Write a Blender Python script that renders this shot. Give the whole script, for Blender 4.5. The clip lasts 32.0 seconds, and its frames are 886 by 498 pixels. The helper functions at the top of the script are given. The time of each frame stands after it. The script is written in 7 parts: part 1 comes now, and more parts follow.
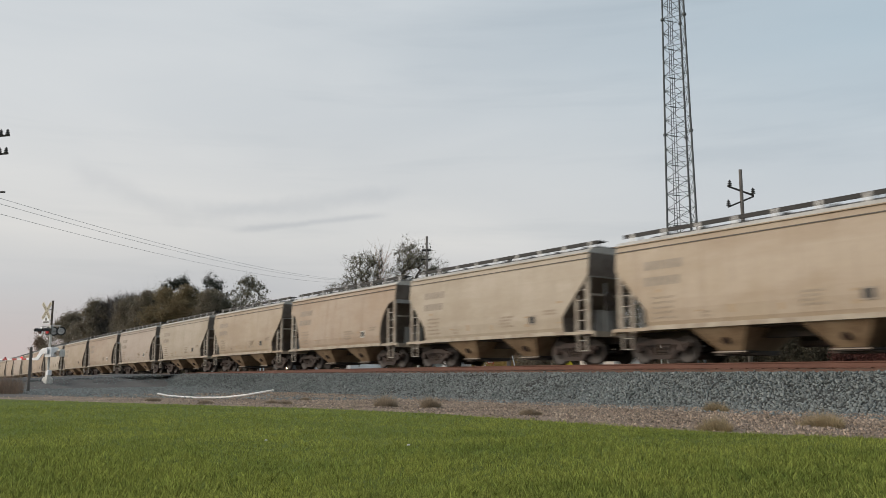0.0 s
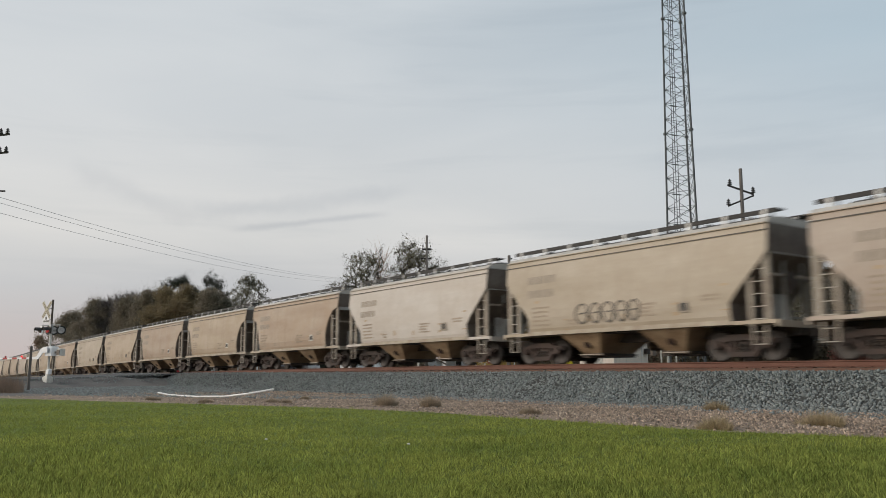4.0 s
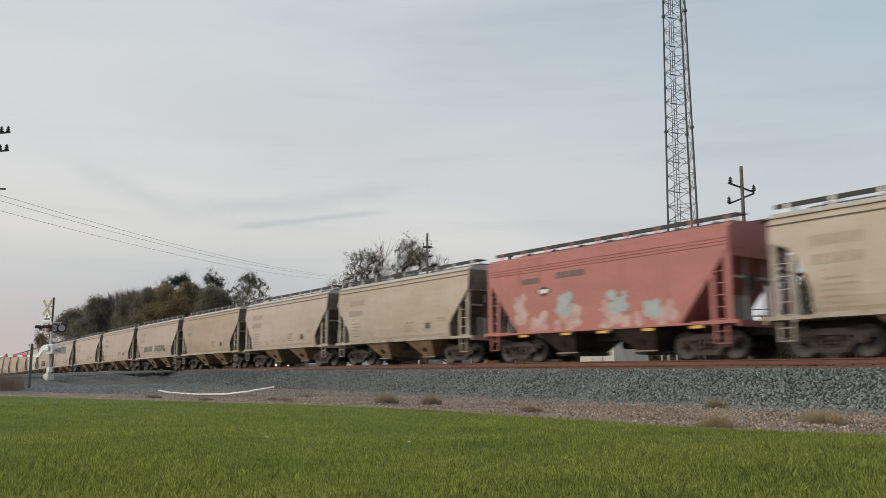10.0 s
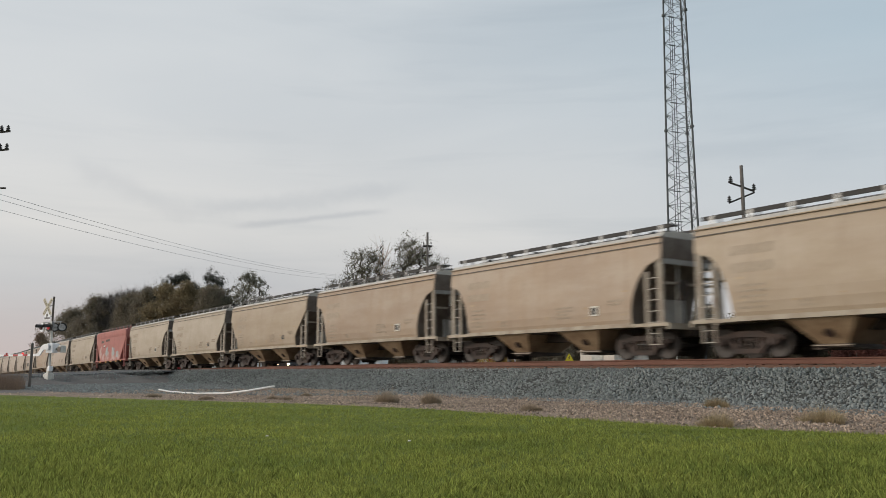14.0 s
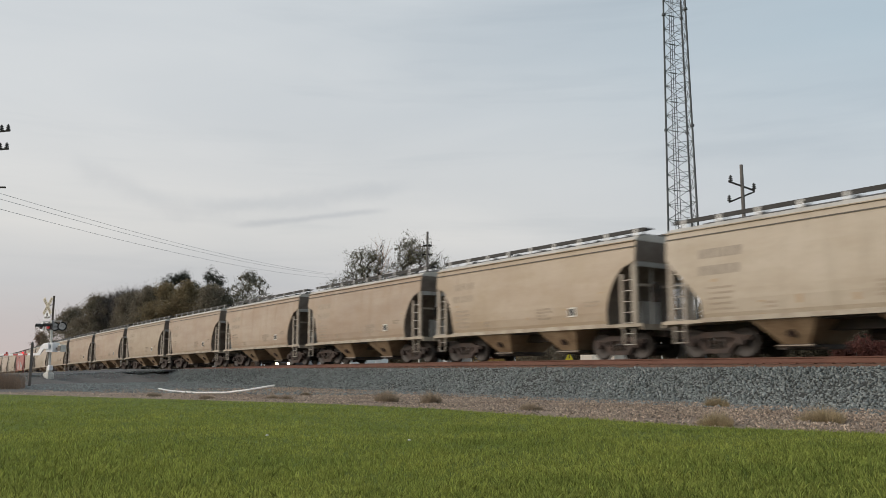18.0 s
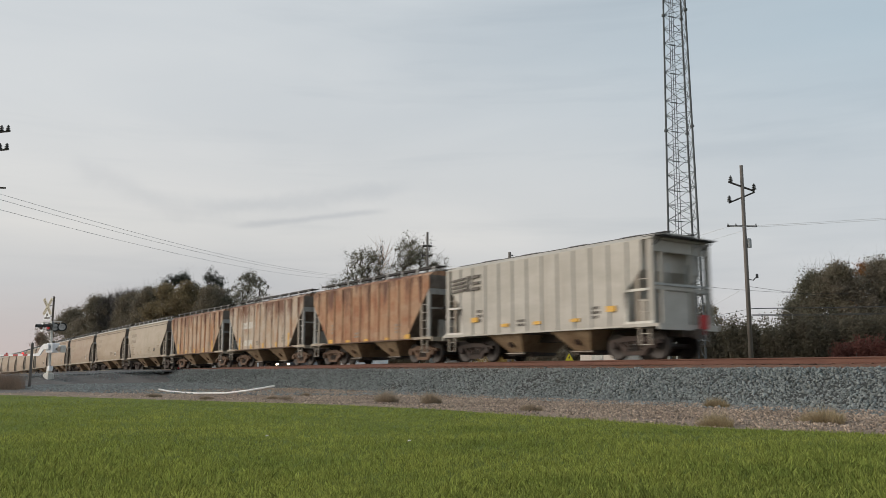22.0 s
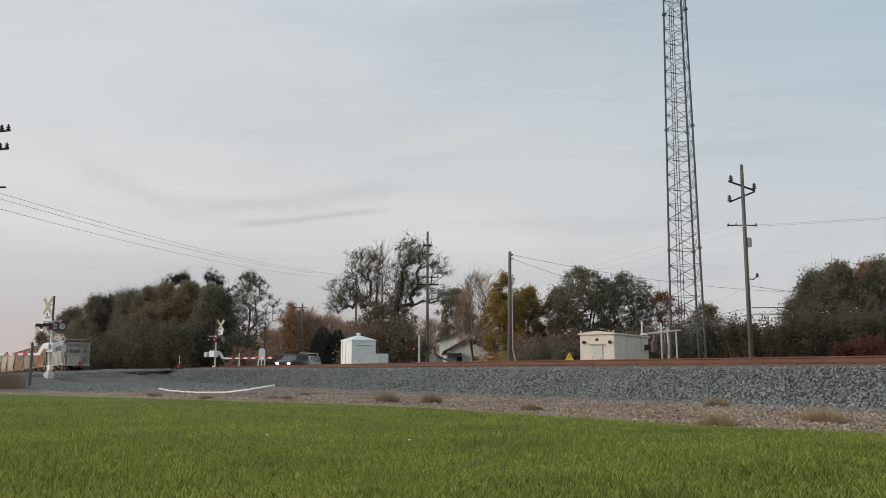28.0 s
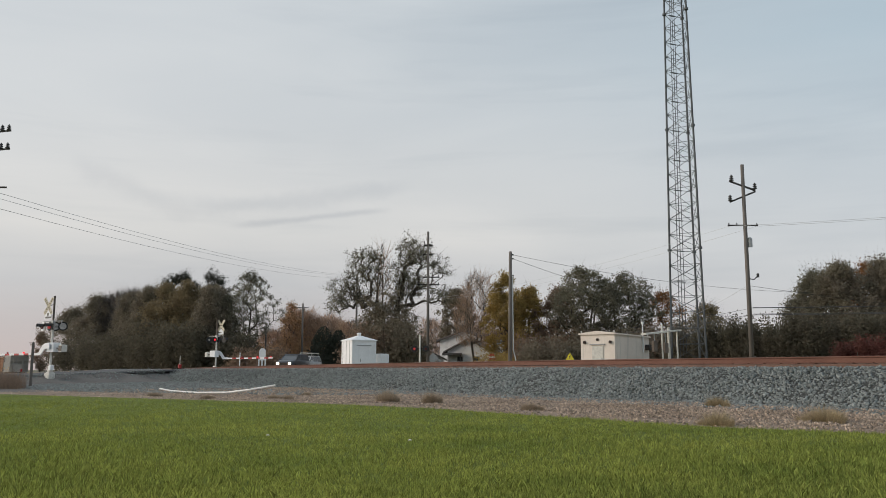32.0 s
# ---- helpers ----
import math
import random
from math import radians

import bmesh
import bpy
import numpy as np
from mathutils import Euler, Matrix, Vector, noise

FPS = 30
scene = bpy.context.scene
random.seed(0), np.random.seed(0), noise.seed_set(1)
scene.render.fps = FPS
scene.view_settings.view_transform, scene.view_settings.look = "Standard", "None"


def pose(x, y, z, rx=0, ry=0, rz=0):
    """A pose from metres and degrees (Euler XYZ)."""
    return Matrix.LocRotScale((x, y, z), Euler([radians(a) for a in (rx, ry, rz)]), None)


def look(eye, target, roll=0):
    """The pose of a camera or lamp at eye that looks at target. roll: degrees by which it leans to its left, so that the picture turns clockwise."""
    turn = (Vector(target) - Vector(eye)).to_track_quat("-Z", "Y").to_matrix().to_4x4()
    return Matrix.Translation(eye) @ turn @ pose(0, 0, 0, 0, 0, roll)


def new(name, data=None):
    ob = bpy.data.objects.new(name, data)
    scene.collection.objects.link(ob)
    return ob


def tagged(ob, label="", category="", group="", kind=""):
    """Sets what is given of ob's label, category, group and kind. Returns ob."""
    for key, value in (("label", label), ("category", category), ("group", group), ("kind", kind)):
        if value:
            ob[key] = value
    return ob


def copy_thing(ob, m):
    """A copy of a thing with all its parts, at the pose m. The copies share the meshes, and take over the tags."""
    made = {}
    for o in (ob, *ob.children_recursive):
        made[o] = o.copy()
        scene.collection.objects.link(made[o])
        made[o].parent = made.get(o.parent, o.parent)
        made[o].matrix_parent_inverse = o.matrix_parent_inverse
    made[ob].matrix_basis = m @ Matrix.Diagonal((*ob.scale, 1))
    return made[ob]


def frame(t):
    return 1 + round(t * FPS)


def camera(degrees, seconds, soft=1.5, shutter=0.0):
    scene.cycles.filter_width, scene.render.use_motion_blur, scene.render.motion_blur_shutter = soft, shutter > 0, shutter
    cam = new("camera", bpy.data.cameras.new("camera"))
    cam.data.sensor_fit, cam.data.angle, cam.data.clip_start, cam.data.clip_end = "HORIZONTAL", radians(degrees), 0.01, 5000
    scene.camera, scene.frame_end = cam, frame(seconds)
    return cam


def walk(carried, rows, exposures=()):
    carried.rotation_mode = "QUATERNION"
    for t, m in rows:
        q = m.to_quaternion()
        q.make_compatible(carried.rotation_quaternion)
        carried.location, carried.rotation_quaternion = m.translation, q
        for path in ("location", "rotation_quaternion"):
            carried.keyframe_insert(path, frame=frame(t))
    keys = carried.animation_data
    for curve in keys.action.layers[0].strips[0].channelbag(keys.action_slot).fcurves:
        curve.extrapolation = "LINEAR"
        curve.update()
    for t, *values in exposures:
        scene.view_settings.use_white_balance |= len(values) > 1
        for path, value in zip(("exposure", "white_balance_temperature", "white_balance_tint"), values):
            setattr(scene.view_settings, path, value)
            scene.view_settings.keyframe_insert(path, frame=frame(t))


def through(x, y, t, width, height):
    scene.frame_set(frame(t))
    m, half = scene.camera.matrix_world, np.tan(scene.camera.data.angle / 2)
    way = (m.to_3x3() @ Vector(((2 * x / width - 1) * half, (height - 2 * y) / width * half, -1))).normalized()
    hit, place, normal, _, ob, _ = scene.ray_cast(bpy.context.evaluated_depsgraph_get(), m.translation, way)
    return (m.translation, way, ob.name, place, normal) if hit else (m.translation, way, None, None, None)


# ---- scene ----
# World: x runs along the track (the train leaves towards -x), y from the lawn to the track, z up. The lawn lies at z = 0.
RAIL = 1.26          # top of the rails
TRACK = 22.5         # centre line of the track
PITCH = 12.8         # coupled length of one wagon
SIDE = 20.9          # near side of the wagons

cam = camera(56.8, 32.0, soft=0.75, shutter=0.5)
EYE = Vector((0.0, 0.0, 0.89))


def aim(pitch, turn=35.5):
    a, b = radians(turn), radians(pitch)
    way = Vector((-math.cos(a) * math.cos(b), math.sin(a) * math.cos(b), math.sin(b)))
    return look(EYE, EYE + way * 10)


# the tripod sags a little, about a third of a degree
walk(cam, [(0.0, aim(8.74, 35.56)), (3.0, aim(8.74, 35.56)), (3.5, aim(8.70, 35.56)), (5.5, aim(8.645, 35.55)),
           (6.0, aim(8.60, 35.54)), (7.0, aim(8.525, 35.52)), (12.5, aim(8.52, 35.52)), (13.0, aim(8.465, 35.51)),
           (17.0, aim(8.46, 35.51)), (17.5, aim(8.41, 35.51)), (18.5, aim(8.41, 35.51)), (19.0, aim(8.45, 35.51)),
           (25.5, aim(8.45, 35.51)), (27.5, aim(8.405, 35.50)), (30.5, aim(8.40, 35.50)), (31.0, aim(8.36, 35.50)),
           (31.5, aim(8.40, 35.48)), (32.0, aim(8.405, 35.46))])

# ---- light: a thin evening overcast, brighter low in the west ----
SUN_EL, SUN_AZ = radians(20), radians(212)      # azimuth clockwise from +y
world = bpy.data.worlds.new("evening_sky")
scene.world = world
world.use_nodes = True
wn, wl = world.node_tree.nodes, world.node_tree.links
wn.clear()


def wnode(kind, **values):
    n = wn.new("ShaderNode" + kind)
    for k, v in values.items():
        n.inputs[k.replace("_", " ")].default_value = v
    return n


def wramp(stops):
    r = wn.new("ShaderNodeValToRGB")
    while len(r.color_ramp.elements) < len(stops):
        r.color_ramp.elements.new(0.5)
    for e, (p, c) in zip(r.color_ramp.elements, stops):
        e.position, e.color = p, (*c, 1)
    return r


def wmix(a, b, fac, blend="MIX"):
    m = wn.new("ShaderNodeMix")
    m.data_type, m.blend_type = "RGBA", blend
    for sock, v in (("A", a), ("B", b), ("Factor", fac)):
        if hasattr(v, "links"):
            wl.new(v, m.inputs[sock])
        else:
            m.inputs[sock].default_value = v
    return m.outputs["Result"]


w_out, w_bg, w_sky, w_co = wn.new("ShaderNodeOutputWorld"), wn.new("ShaderNodeBackground"), wn.new("ShaderNodeTexSky"), wn.new("ShaderNodeTexCoord")
w_sky.sky_type, w_sky.sun_disc = "NISHITA", False
w_sky.sun_elevation, w_sky.sun_rotation = SUN_EL, SUN_AZ
w_sky.air_density, w_sky.dust_density, w_sky.ozone_density = 1.0, 2.0, 1.5
w_xyz = wn.new("ShaderNodeSeparateXYZ")
wl.new(w_co.outputs["Generated"], w_xyz.inputs["Vector"])
# thin cloud veil: blue-grey in the east, milky and warm towards the west, brighter overhead
veil_east = wramp(((0.0, (6.9, 6.7, 6.7)), (0.14, (6.5, 6.7, 6.85)), (0.36, (4.6, 5.6, 6.3)), (0.5, (4.6, 5.5, 6.2)), (0.85, (4.9, 5.6, 6.3))))
veil_west = wramp(((0.0, (6.0, 5.1, 4.95)), (0.055, (5.6, 5.2, 5.2)), (0.10, (5.9, 5.85, 5.9)), (0.16, (7.3, 7.15, 6.9)), (0.30, (6.7, 6.9, 7.0)), (0.5, (6.3, 6.7, 7.0)), (0.85, (4.9, 5.6, 6.3))))
for r in (veil_east, veil_west):
    wl.new(w_xyz.outputs["Z"], r.inputs["Fac"])
w_dot = wn.new("ShaderNodeVectorMath")
w_dot.operation = "DOT_PRODUCT"
wl.new(w_co.outputs["Generated"], w_dot.inputs[0])
w_dot.inputs[1].default_value = (-0.99, 0.12, 0.0)
w_side = wnode("MapRange", From_Min=0.42, From_Max=1.0)
w_side.interpolation_type = "SMOOTHSTEP"
wl.new(w_dot.outputs["Value"], w_side.inputs["Value"])
w_veil = wmix(veil_east.outputs["Color"], veil_west.outputs["Color"], w_side.outputs["Result"])
# soft drifting cloud texture and a few long darker streaks
w_map = wnode("Mapping", Scale=(1.0, 1.0, 4.5), Rotation=(0.05, 0.09, 0.3))
w_noise = wnode("TexNoise", Scale=2.2, Detail=6.0, Roughness=0.5, Distortion=0.5)
wl.new(w_co.outputs["Generated"], w_map.inputs["Vector"])
wl.new(w_map.outputs["Vector"], w_noise.inputs["Vector"])
w_soft = wramp(((0.3, (0.93, 0.945, 0.96)), (0.7, (1.05, 1.045, 1.04))))
wl.new(w_noise.outputs["Fac"], w_soft.inputs["Fac"])
w_map2 = wnode("Mapping", Scale=(1.2, 1.2, 13.0), Rotation=(0.10, -0.06, 1.2))
w_noise2 = wnode("TexNoise", Scale=1.7, Detail=5.0, Roughness=0.55, Distortion=0.3)
wl.new(w_co.outputs["Generated"], w_map2.inputs["Vector"])
wl.new(w_map2.outputs["Vector"], w_noise2.inputs["Vector"])
w_streak = wramp(((0.53, (1.0, 1.0, 1.0)), (0.70, (0.925, 0.935, 0.945))))
wl.new(w_noise2.outputs["Fac"], w_streak.inputs["Fac"])
w_cloud = wmix(wmix(w_veil, w_soft.outputs["Color"], 1.0, "MULTIPLY"), w_streak.outputs["Color"], 1.0, "MULTIPLY")


def cloud_band(sky, normal, middle, reach, width, tint):
    """A long ragged wisp of grey cloud along a great circle."""
    side, run = wn.new("ShaderNodeVectorMath"), wn.new("ShaderNodeVectorMath")
    for n_, v in ((side, normal), (run, middle)):
        n_.operation = "DOT_PRODUCT"
        n_.inputs[1].default_value = v
        wl.new(w_co.outputs["Generated"], n_.inputs[0])
    rag = wnode("TexNoise", Scale=9.0, Detail=5.0, Roughness=0.6)
    wl.new(w_co.outputs["Generated"], rag.inputs["Vector"])
    off = wnode("MapRange", From_Min=0.2, From_Max=0.8, To_Min=-width * 0.9, To_Max=width * 0.9)
    wl.new(rag.outputs["Fac"], off.inputs["Value"])
    plus, size = wn.new("ShaderNodeMath"), wn.new("ShaderNodeMath")
    plus.operation, size.operation = "ADD", "ABSOLUTE"
    wl.new(side.outputs["Value"], plus.inputs[0])
    wl.new(off.outputs["Result"], plus.inputs[1])
    wl.new(plus.outputs[0], size.inputs[0])
    thick = wnode("MapRange", From_Min=0.0, From_Max=width, To_Min=1.0, To_Max=0.0)
    thick.interpolation_type = "SMOOTHSTEP"
    wl.new(size.outputs[0], thick.inputs["Value"])
    fade = wnode("MapRange", From_Min=reach, From_Max=1.0 - (1.0 - reach) * 0.35)
    fade.interpolation_type = "SMOOTHSTEP"
    wl.new(run.outputs["Value"], fade.inputs["Value"])
    both = wn.new("ShaderNodeMath")
    both.operation = "MULTIPLY"
    wl.new(thick.outputs["Result"], both.inputs[0])
    wl.new(fade.outputs["Result"], both.inputs[1])
    return wmix(sky, wmix(sky, (*tint, 1), 1.0, "MULTIPLY"), both.outputs[0])


w_cloud = cloud_band(w_cloud, (-0.1088, 0.1847, -0.9768), (-0.8820, 0.4352, 0.1805), 0.9947, 0.006, (0.86, 0.87, 0.89))
w_cloud = cloud_band(w_cloud, (-0.1289, 0.1921, -0.9729), (-0.8854, 0.4194, 0.2002), 0.9890, 0.016, (0.90, 0.91, 0.925))
w_cloud = cloud_band(w_cloud, (-0.2628, -0.2468, -0.9327), (-0.9484, 0.2440, 0.2027), 0.9970, 0.022, (0.93, 0.935, 0.945))
wl.new(wmix(w_sky.outputs["Color"], w_cloud, 0.92), w_bg.inputs["Color"])
wl.new(w_bg.outputs["Background"], w_out.inputs["Surface"])
w_bg.inputs["Strength"].default_value = 0.1

sun = new("sun", bpy.data.lights.new("sun", "SUN"))
sun.data.energy, sun.data.angle, sun.data.color = 2.1, radians(30), (1.0, 0.86, 0.72)
s_dir = Vector((math.sin(SUN_AZ) * math.cos(SUN_EL), math.cos(SUN_AZ) * math.cos(SUN_EL), math.sin(SUN_EL)))
sun.matrix_world = look((0, 0, 60), Vector((0, 0, 60)) - s_dir * 10)
scene.view_settings.exposure = 0.0


# ---- materials ----
def material(name, base, rough=0.8, metal=0.0, second=None, scale=3.0, stretch=(1, 1, 1), mix=(0.4, 0.65), fine=40.0,
             grain=0.12, bump=0.2, bump_size=0.01, vary=0.0, streak=None, streak_at=(0.55, 0.75), island=0.0, spec=0.5, grime=None, runs=None):
    """Painted, earthy or woody surface: base colour, a second colour in patches, fine grain, a bump; vary: brightness from object
    to object; island: from piece to piece; streak: a third colour in vertical runs; runs: rust that starts at the roof edge and runs down,
    uneven from panel to panel."""
    m = bpy.data.materials.new(name)
    m.use_nodes = True
    n, l = m.node_tree.nodes, m.node_tree.links
    b = n["Principled BSDF"]
    b.inputs["Roughness"].default_value, b.inputs["Metallic"].default_value = rough, metal
    b.inputs["Specular IOR Level"].default_value = spec
    co = n.new("ShaderNodeTexCoord")
    mp = n.new("ShaderNodeMapping")
    mp.inputs["Scale"].default_value = stretch
    l.new(co.outputs["Object"], mp.inputs["Vector"])
    info = n.new("ShaderNodeObjectInfo")
    jump = n.new("ShaderNodeVectorMath")
    jump.operation = "MULTIPLY_ADD"
    jump.inputs[1].default_value = (37.0, 11.0, 23.0)
    l.new(info.outputs["Random"], jump.inputs[0])
    l.new(mp.outputs["Vector"], jump.inputs[2])
    big = n.new("ShaderNodeTexNoise")
    big.inputs["Scale"].default_value, big.inputs["Detail"].default_value = scale, 6.0
    big.inputs["Roughness"].default_value = 0.6
    l.new(jump.outputs[0], big.inputs["Vector"])
    rng = n.new("ShaderNodeMapRange")
    rng.inputs["From Min"].default_value, rng.inputs["From Max"].default_value = mix
    l.new(big.outputs["Fac"], rng.inputs["Value"])
    mx = n.new("ShaderNodeMix")
    mx.data_type = "RGBA"
    mx.inputs["A"].default_value = (*base, 1)
    mx.inputs["B"].default_value = (*(second or tuple(c * 0.8 for c in base)), 1)
    l.new(rng.outputs["Result"], mx.inputs["Factor"])
    out = mx.outputs["Result"]
    if streak:
        sm = n.new("ShaderNodeMapping")
        sm.inputs["Scale"].default_value = (2.6, 2.6, 0.16)
        l.new(co.outputs["Object"], sm.inputs["Vector"])
        sj = n.new("ShaderNodeVectorMath")
        sj.operation = "MULTIPLY_ADD"
        sj.inputs[1].default_value = (53.0, 17.0, 5.0)
        l.new(info.outputs["Random"], sj.inputs[0])
        l.new(sm.outputs["Vector"], sj.inputs[2])
        sn = n.new("ShaderNodeTexNoise")
        sn.inputs["Scale"].default_value, sn.inputs["Detail"].default_value = 1.3, 5.0
        sn.inputs["Roughness"].default_value = 0.65
        l.new(sj.outputs[0], sn.inputs["Vector"])
        sr = n.new("ShaderNodeMapRange")
        sr.inputs["From Min"].default_value, sr.inputs["From Max"].default_value = streak_at
        l.new(sn.outputs["Fac"], sr.inputs["Value"])
        sx = n.new("ShaderNodeMix")
        sx.data_type = "RGBA"
        sx.inputs["B"].default_value = (*streak, 1)
        l.new(sr.outputs["Result"], sx.inputs["Factor"])
        l.new(out, sx.inputs["A"])
        out = sx.outputs["Result"]
    if grime:
        gm = n.new("ShaderNodeMapping")
        gm.inputs["Scale"].default_value = (0.16, 0.5, 0.7)
        l.new(co.outputs["Object"], gm.inputs["Vector"])
        gj = n.new("ShaderNodeVectorMath")
        gj.operation = "MULTIPLY_ADD"
        gj.inputs[1].default_value = (19.0, 7.0, 31.0)
        l.new(info.outputs["Random"], gj.inputs[0])
        l.new(gm.outputs["Vector"], gj.inputs[2])
        gn = n.new("ShaderNodeTexNoise")
        gn.inputs["Scale"].default_value, gn.inputs["Detail"].default_value = 1.5, 4.0
        gn.inputs["Roughness"].default_value = 0.55
        l.new(gj.outputs[0], gn.inputs["Vector"])
        gq = n.new("ShaderNodeMapRange")
        gq.inputs["From Min"].default_value, gq.inputs["From Max"].default_value, gq.inputs["To Max"].default_value = 0.42, 0.72, 0.6
        l.new(gn.outputs["Fac"], gq.inputs["Value"])
        gx = n.new("ShaderNodeMix")
        gx.data_type = "RGBA"
        gx.inputs["B"].default_value = (*grime, 1)
        l.new(gq.outputs["Result"], gx.inputs["Factor"])
        l.new(out, gx.inputs["A"])
        out = gx.outputs["Result"]
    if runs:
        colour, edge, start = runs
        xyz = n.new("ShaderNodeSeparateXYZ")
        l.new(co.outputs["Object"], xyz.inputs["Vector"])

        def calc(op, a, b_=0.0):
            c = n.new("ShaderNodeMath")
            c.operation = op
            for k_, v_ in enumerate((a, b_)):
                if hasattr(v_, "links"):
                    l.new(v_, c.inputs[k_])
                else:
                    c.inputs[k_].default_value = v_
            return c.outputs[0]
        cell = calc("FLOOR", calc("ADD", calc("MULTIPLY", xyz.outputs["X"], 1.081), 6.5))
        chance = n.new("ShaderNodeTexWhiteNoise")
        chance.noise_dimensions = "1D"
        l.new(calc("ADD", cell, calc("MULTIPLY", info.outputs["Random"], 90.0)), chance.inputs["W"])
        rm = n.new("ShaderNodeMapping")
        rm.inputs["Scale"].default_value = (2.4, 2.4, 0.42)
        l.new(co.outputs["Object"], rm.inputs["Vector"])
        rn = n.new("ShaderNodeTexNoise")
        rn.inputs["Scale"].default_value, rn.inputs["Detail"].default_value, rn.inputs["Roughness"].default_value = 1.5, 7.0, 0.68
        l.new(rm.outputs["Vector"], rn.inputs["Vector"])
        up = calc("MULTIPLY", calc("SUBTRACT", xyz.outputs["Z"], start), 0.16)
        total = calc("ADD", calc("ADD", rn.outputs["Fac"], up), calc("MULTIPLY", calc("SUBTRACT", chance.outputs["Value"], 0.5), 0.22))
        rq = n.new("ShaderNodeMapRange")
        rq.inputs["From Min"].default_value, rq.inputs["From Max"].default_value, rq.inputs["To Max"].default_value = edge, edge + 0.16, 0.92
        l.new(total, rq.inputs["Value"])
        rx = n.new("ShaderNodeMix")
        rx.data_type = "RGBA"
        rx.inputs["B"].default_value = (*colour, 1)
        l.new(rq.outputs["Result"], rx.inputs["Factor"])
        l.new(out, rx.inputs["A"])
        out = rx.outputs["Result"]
    small = n.new("ShaderNodeTexNoise")
    small.inputs["Scale"].default_value, small.inputs["Detail"].default_value = fine, 4.0
    l.new(co.outputs["Object"], small.inputs["Vector"])
    gr = n.new("ShaderNodeMapRange")
    gr.inputs["From Min"].default_value, gr.inputs["From Max"].default_value = 0.25, 0.75
    gr.inputs["To Min"].default_value, gr.inputs["To Max"].default_value = 1 - grain, 1 + grain
    l.new(small.outputs["Fac"], gr.inputs["Value"])
    level = gr.outputs["Result"]
    for amount, node, sock in ((vary, info, "Random"), (island, None, "")):
        if amount:
            if node is None:
                node, sock = n.new("ShaderNodeNewGeometry"), "Random Per Island"
            vr = n.new("ShaderNodeMapRange")
            vr.inputs["To Min"].default_value, vr.inputs["To Max"].default_value = 1 - amount, 1 + amount
            l.new(node.outputs[sock], vr.inputs["Value"])
            mul = n.new("ShaderNodeMath")
            mul.operation = "MULTIPLY"
            l.new(level, mul.inputs[0])
            l.new(vr.outputs["Result"], mul.inputs[1])
            level = mul.outputs[0]
    hs = n.new("ShaderNodeHueSaturation")
    l.new(level, hs.inputs["Value"])
    l.new(out, hs.inputs["Color"])
    l.new(hs.outputs["Color"], b.inputs["Base Color"])
    if bump:
        bp = n.new("ShaderNodeBump")
        bp.inputs["Strength"].default_value, bp.inputs["Distance"].default_value = bump, bump_size
        l.new(small.outputs["Fac"], bp.inputs["Height"])
        l.new(bp.outputs["Normal"], b.inputs["Normal"])
    return m


def glow(name, colour, strength):
    m = bpy.data.materials.new(name)
    m.use_nodes = True
    b = m.node_tree.nodes["Principled BSDF"]
    b.inputs["Base Color"].default_value = (*colour, 1)
    b.inputs["Emission Color"].default_value = (*colour, 1)
    b.inputs["Emission Strength"].default_value = strength
    return m


BEIGE = material("beige_paint", (0.413, 0.334, 0.252), 0.55, second=(0.381, 0.302, 0.211), scale=0.7, vary=0.05, streak=(0.316, 0.244, 0.172), fine=9, grain=0.05, bump=0.05, grime=(0.288, 0.205, 0.13))
SAND = material("sand_paint", (0.417, 0.337, 0.263), 0.6, second=(0.393, 0.298, 0.214), scale=0.6, vary=0.05, streak=(0.323, 0.235, 0.164), fine=9, grain=0.05, bump=0.05, grime=(0.294, 0.199, 0.133))
CREAM = material("cream_paint", (0.442, 0.379, 0.302), 0.55, second=(0.397, 0.332, 0.254), scale=0.7, vary=0.05, streak=(0.338, 0.287, 0.213), fine=9, grain=0.05, bump=0.05, grime=(0.309, 0.246, 0.165))
WHITE_CAR = material("chalky_white_paint", (0.54, 0.5, 0.455), 0.6, second=(0.486, 0.436, 0.387), scale=0.8, vary=0.04, streak=(0.459, 0.41, 0.351), fine=9, grain=0.05, bump=0.05, grime=(0.432, 0.369, 0.306))
PINK_CAR = material("pinkish_beige_paint", (0.441, 0.373, 0.315), 0.6, second=(0.404, 0.332, 0.271), scale=0.7, vary=0.05, streak=(0.364, 0.295, 0.239), fine=9, grain=0.05, bump=0.05, grime=(0.348, 0.271, 0.214))
RED_CAR = material("faded_red_paint", (0.423, 0.149, 0.131), 0.6, second=(0.369, 0.135, 0.113), scale=0.9, streak=(0.297, 0.09, 0.077), fine=9, grain=0.06, bump=0.05, grime=(0.297, 0.117, 0.099))
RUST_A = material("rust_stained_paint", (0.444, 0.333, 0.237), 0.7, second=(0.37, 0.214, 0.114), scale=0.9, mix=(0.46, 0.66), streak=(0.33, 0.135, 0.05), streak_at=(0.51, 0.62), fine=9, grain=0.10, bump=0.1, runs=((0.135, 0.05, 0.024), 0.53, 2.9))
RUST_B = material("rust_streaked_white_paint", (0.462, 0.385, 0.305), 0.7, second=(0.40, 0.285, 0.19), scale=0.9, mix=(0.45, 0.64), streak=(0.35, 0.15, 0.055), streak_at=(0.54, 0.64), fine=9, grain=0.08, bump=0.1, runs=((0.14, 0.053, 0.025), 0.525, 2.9))
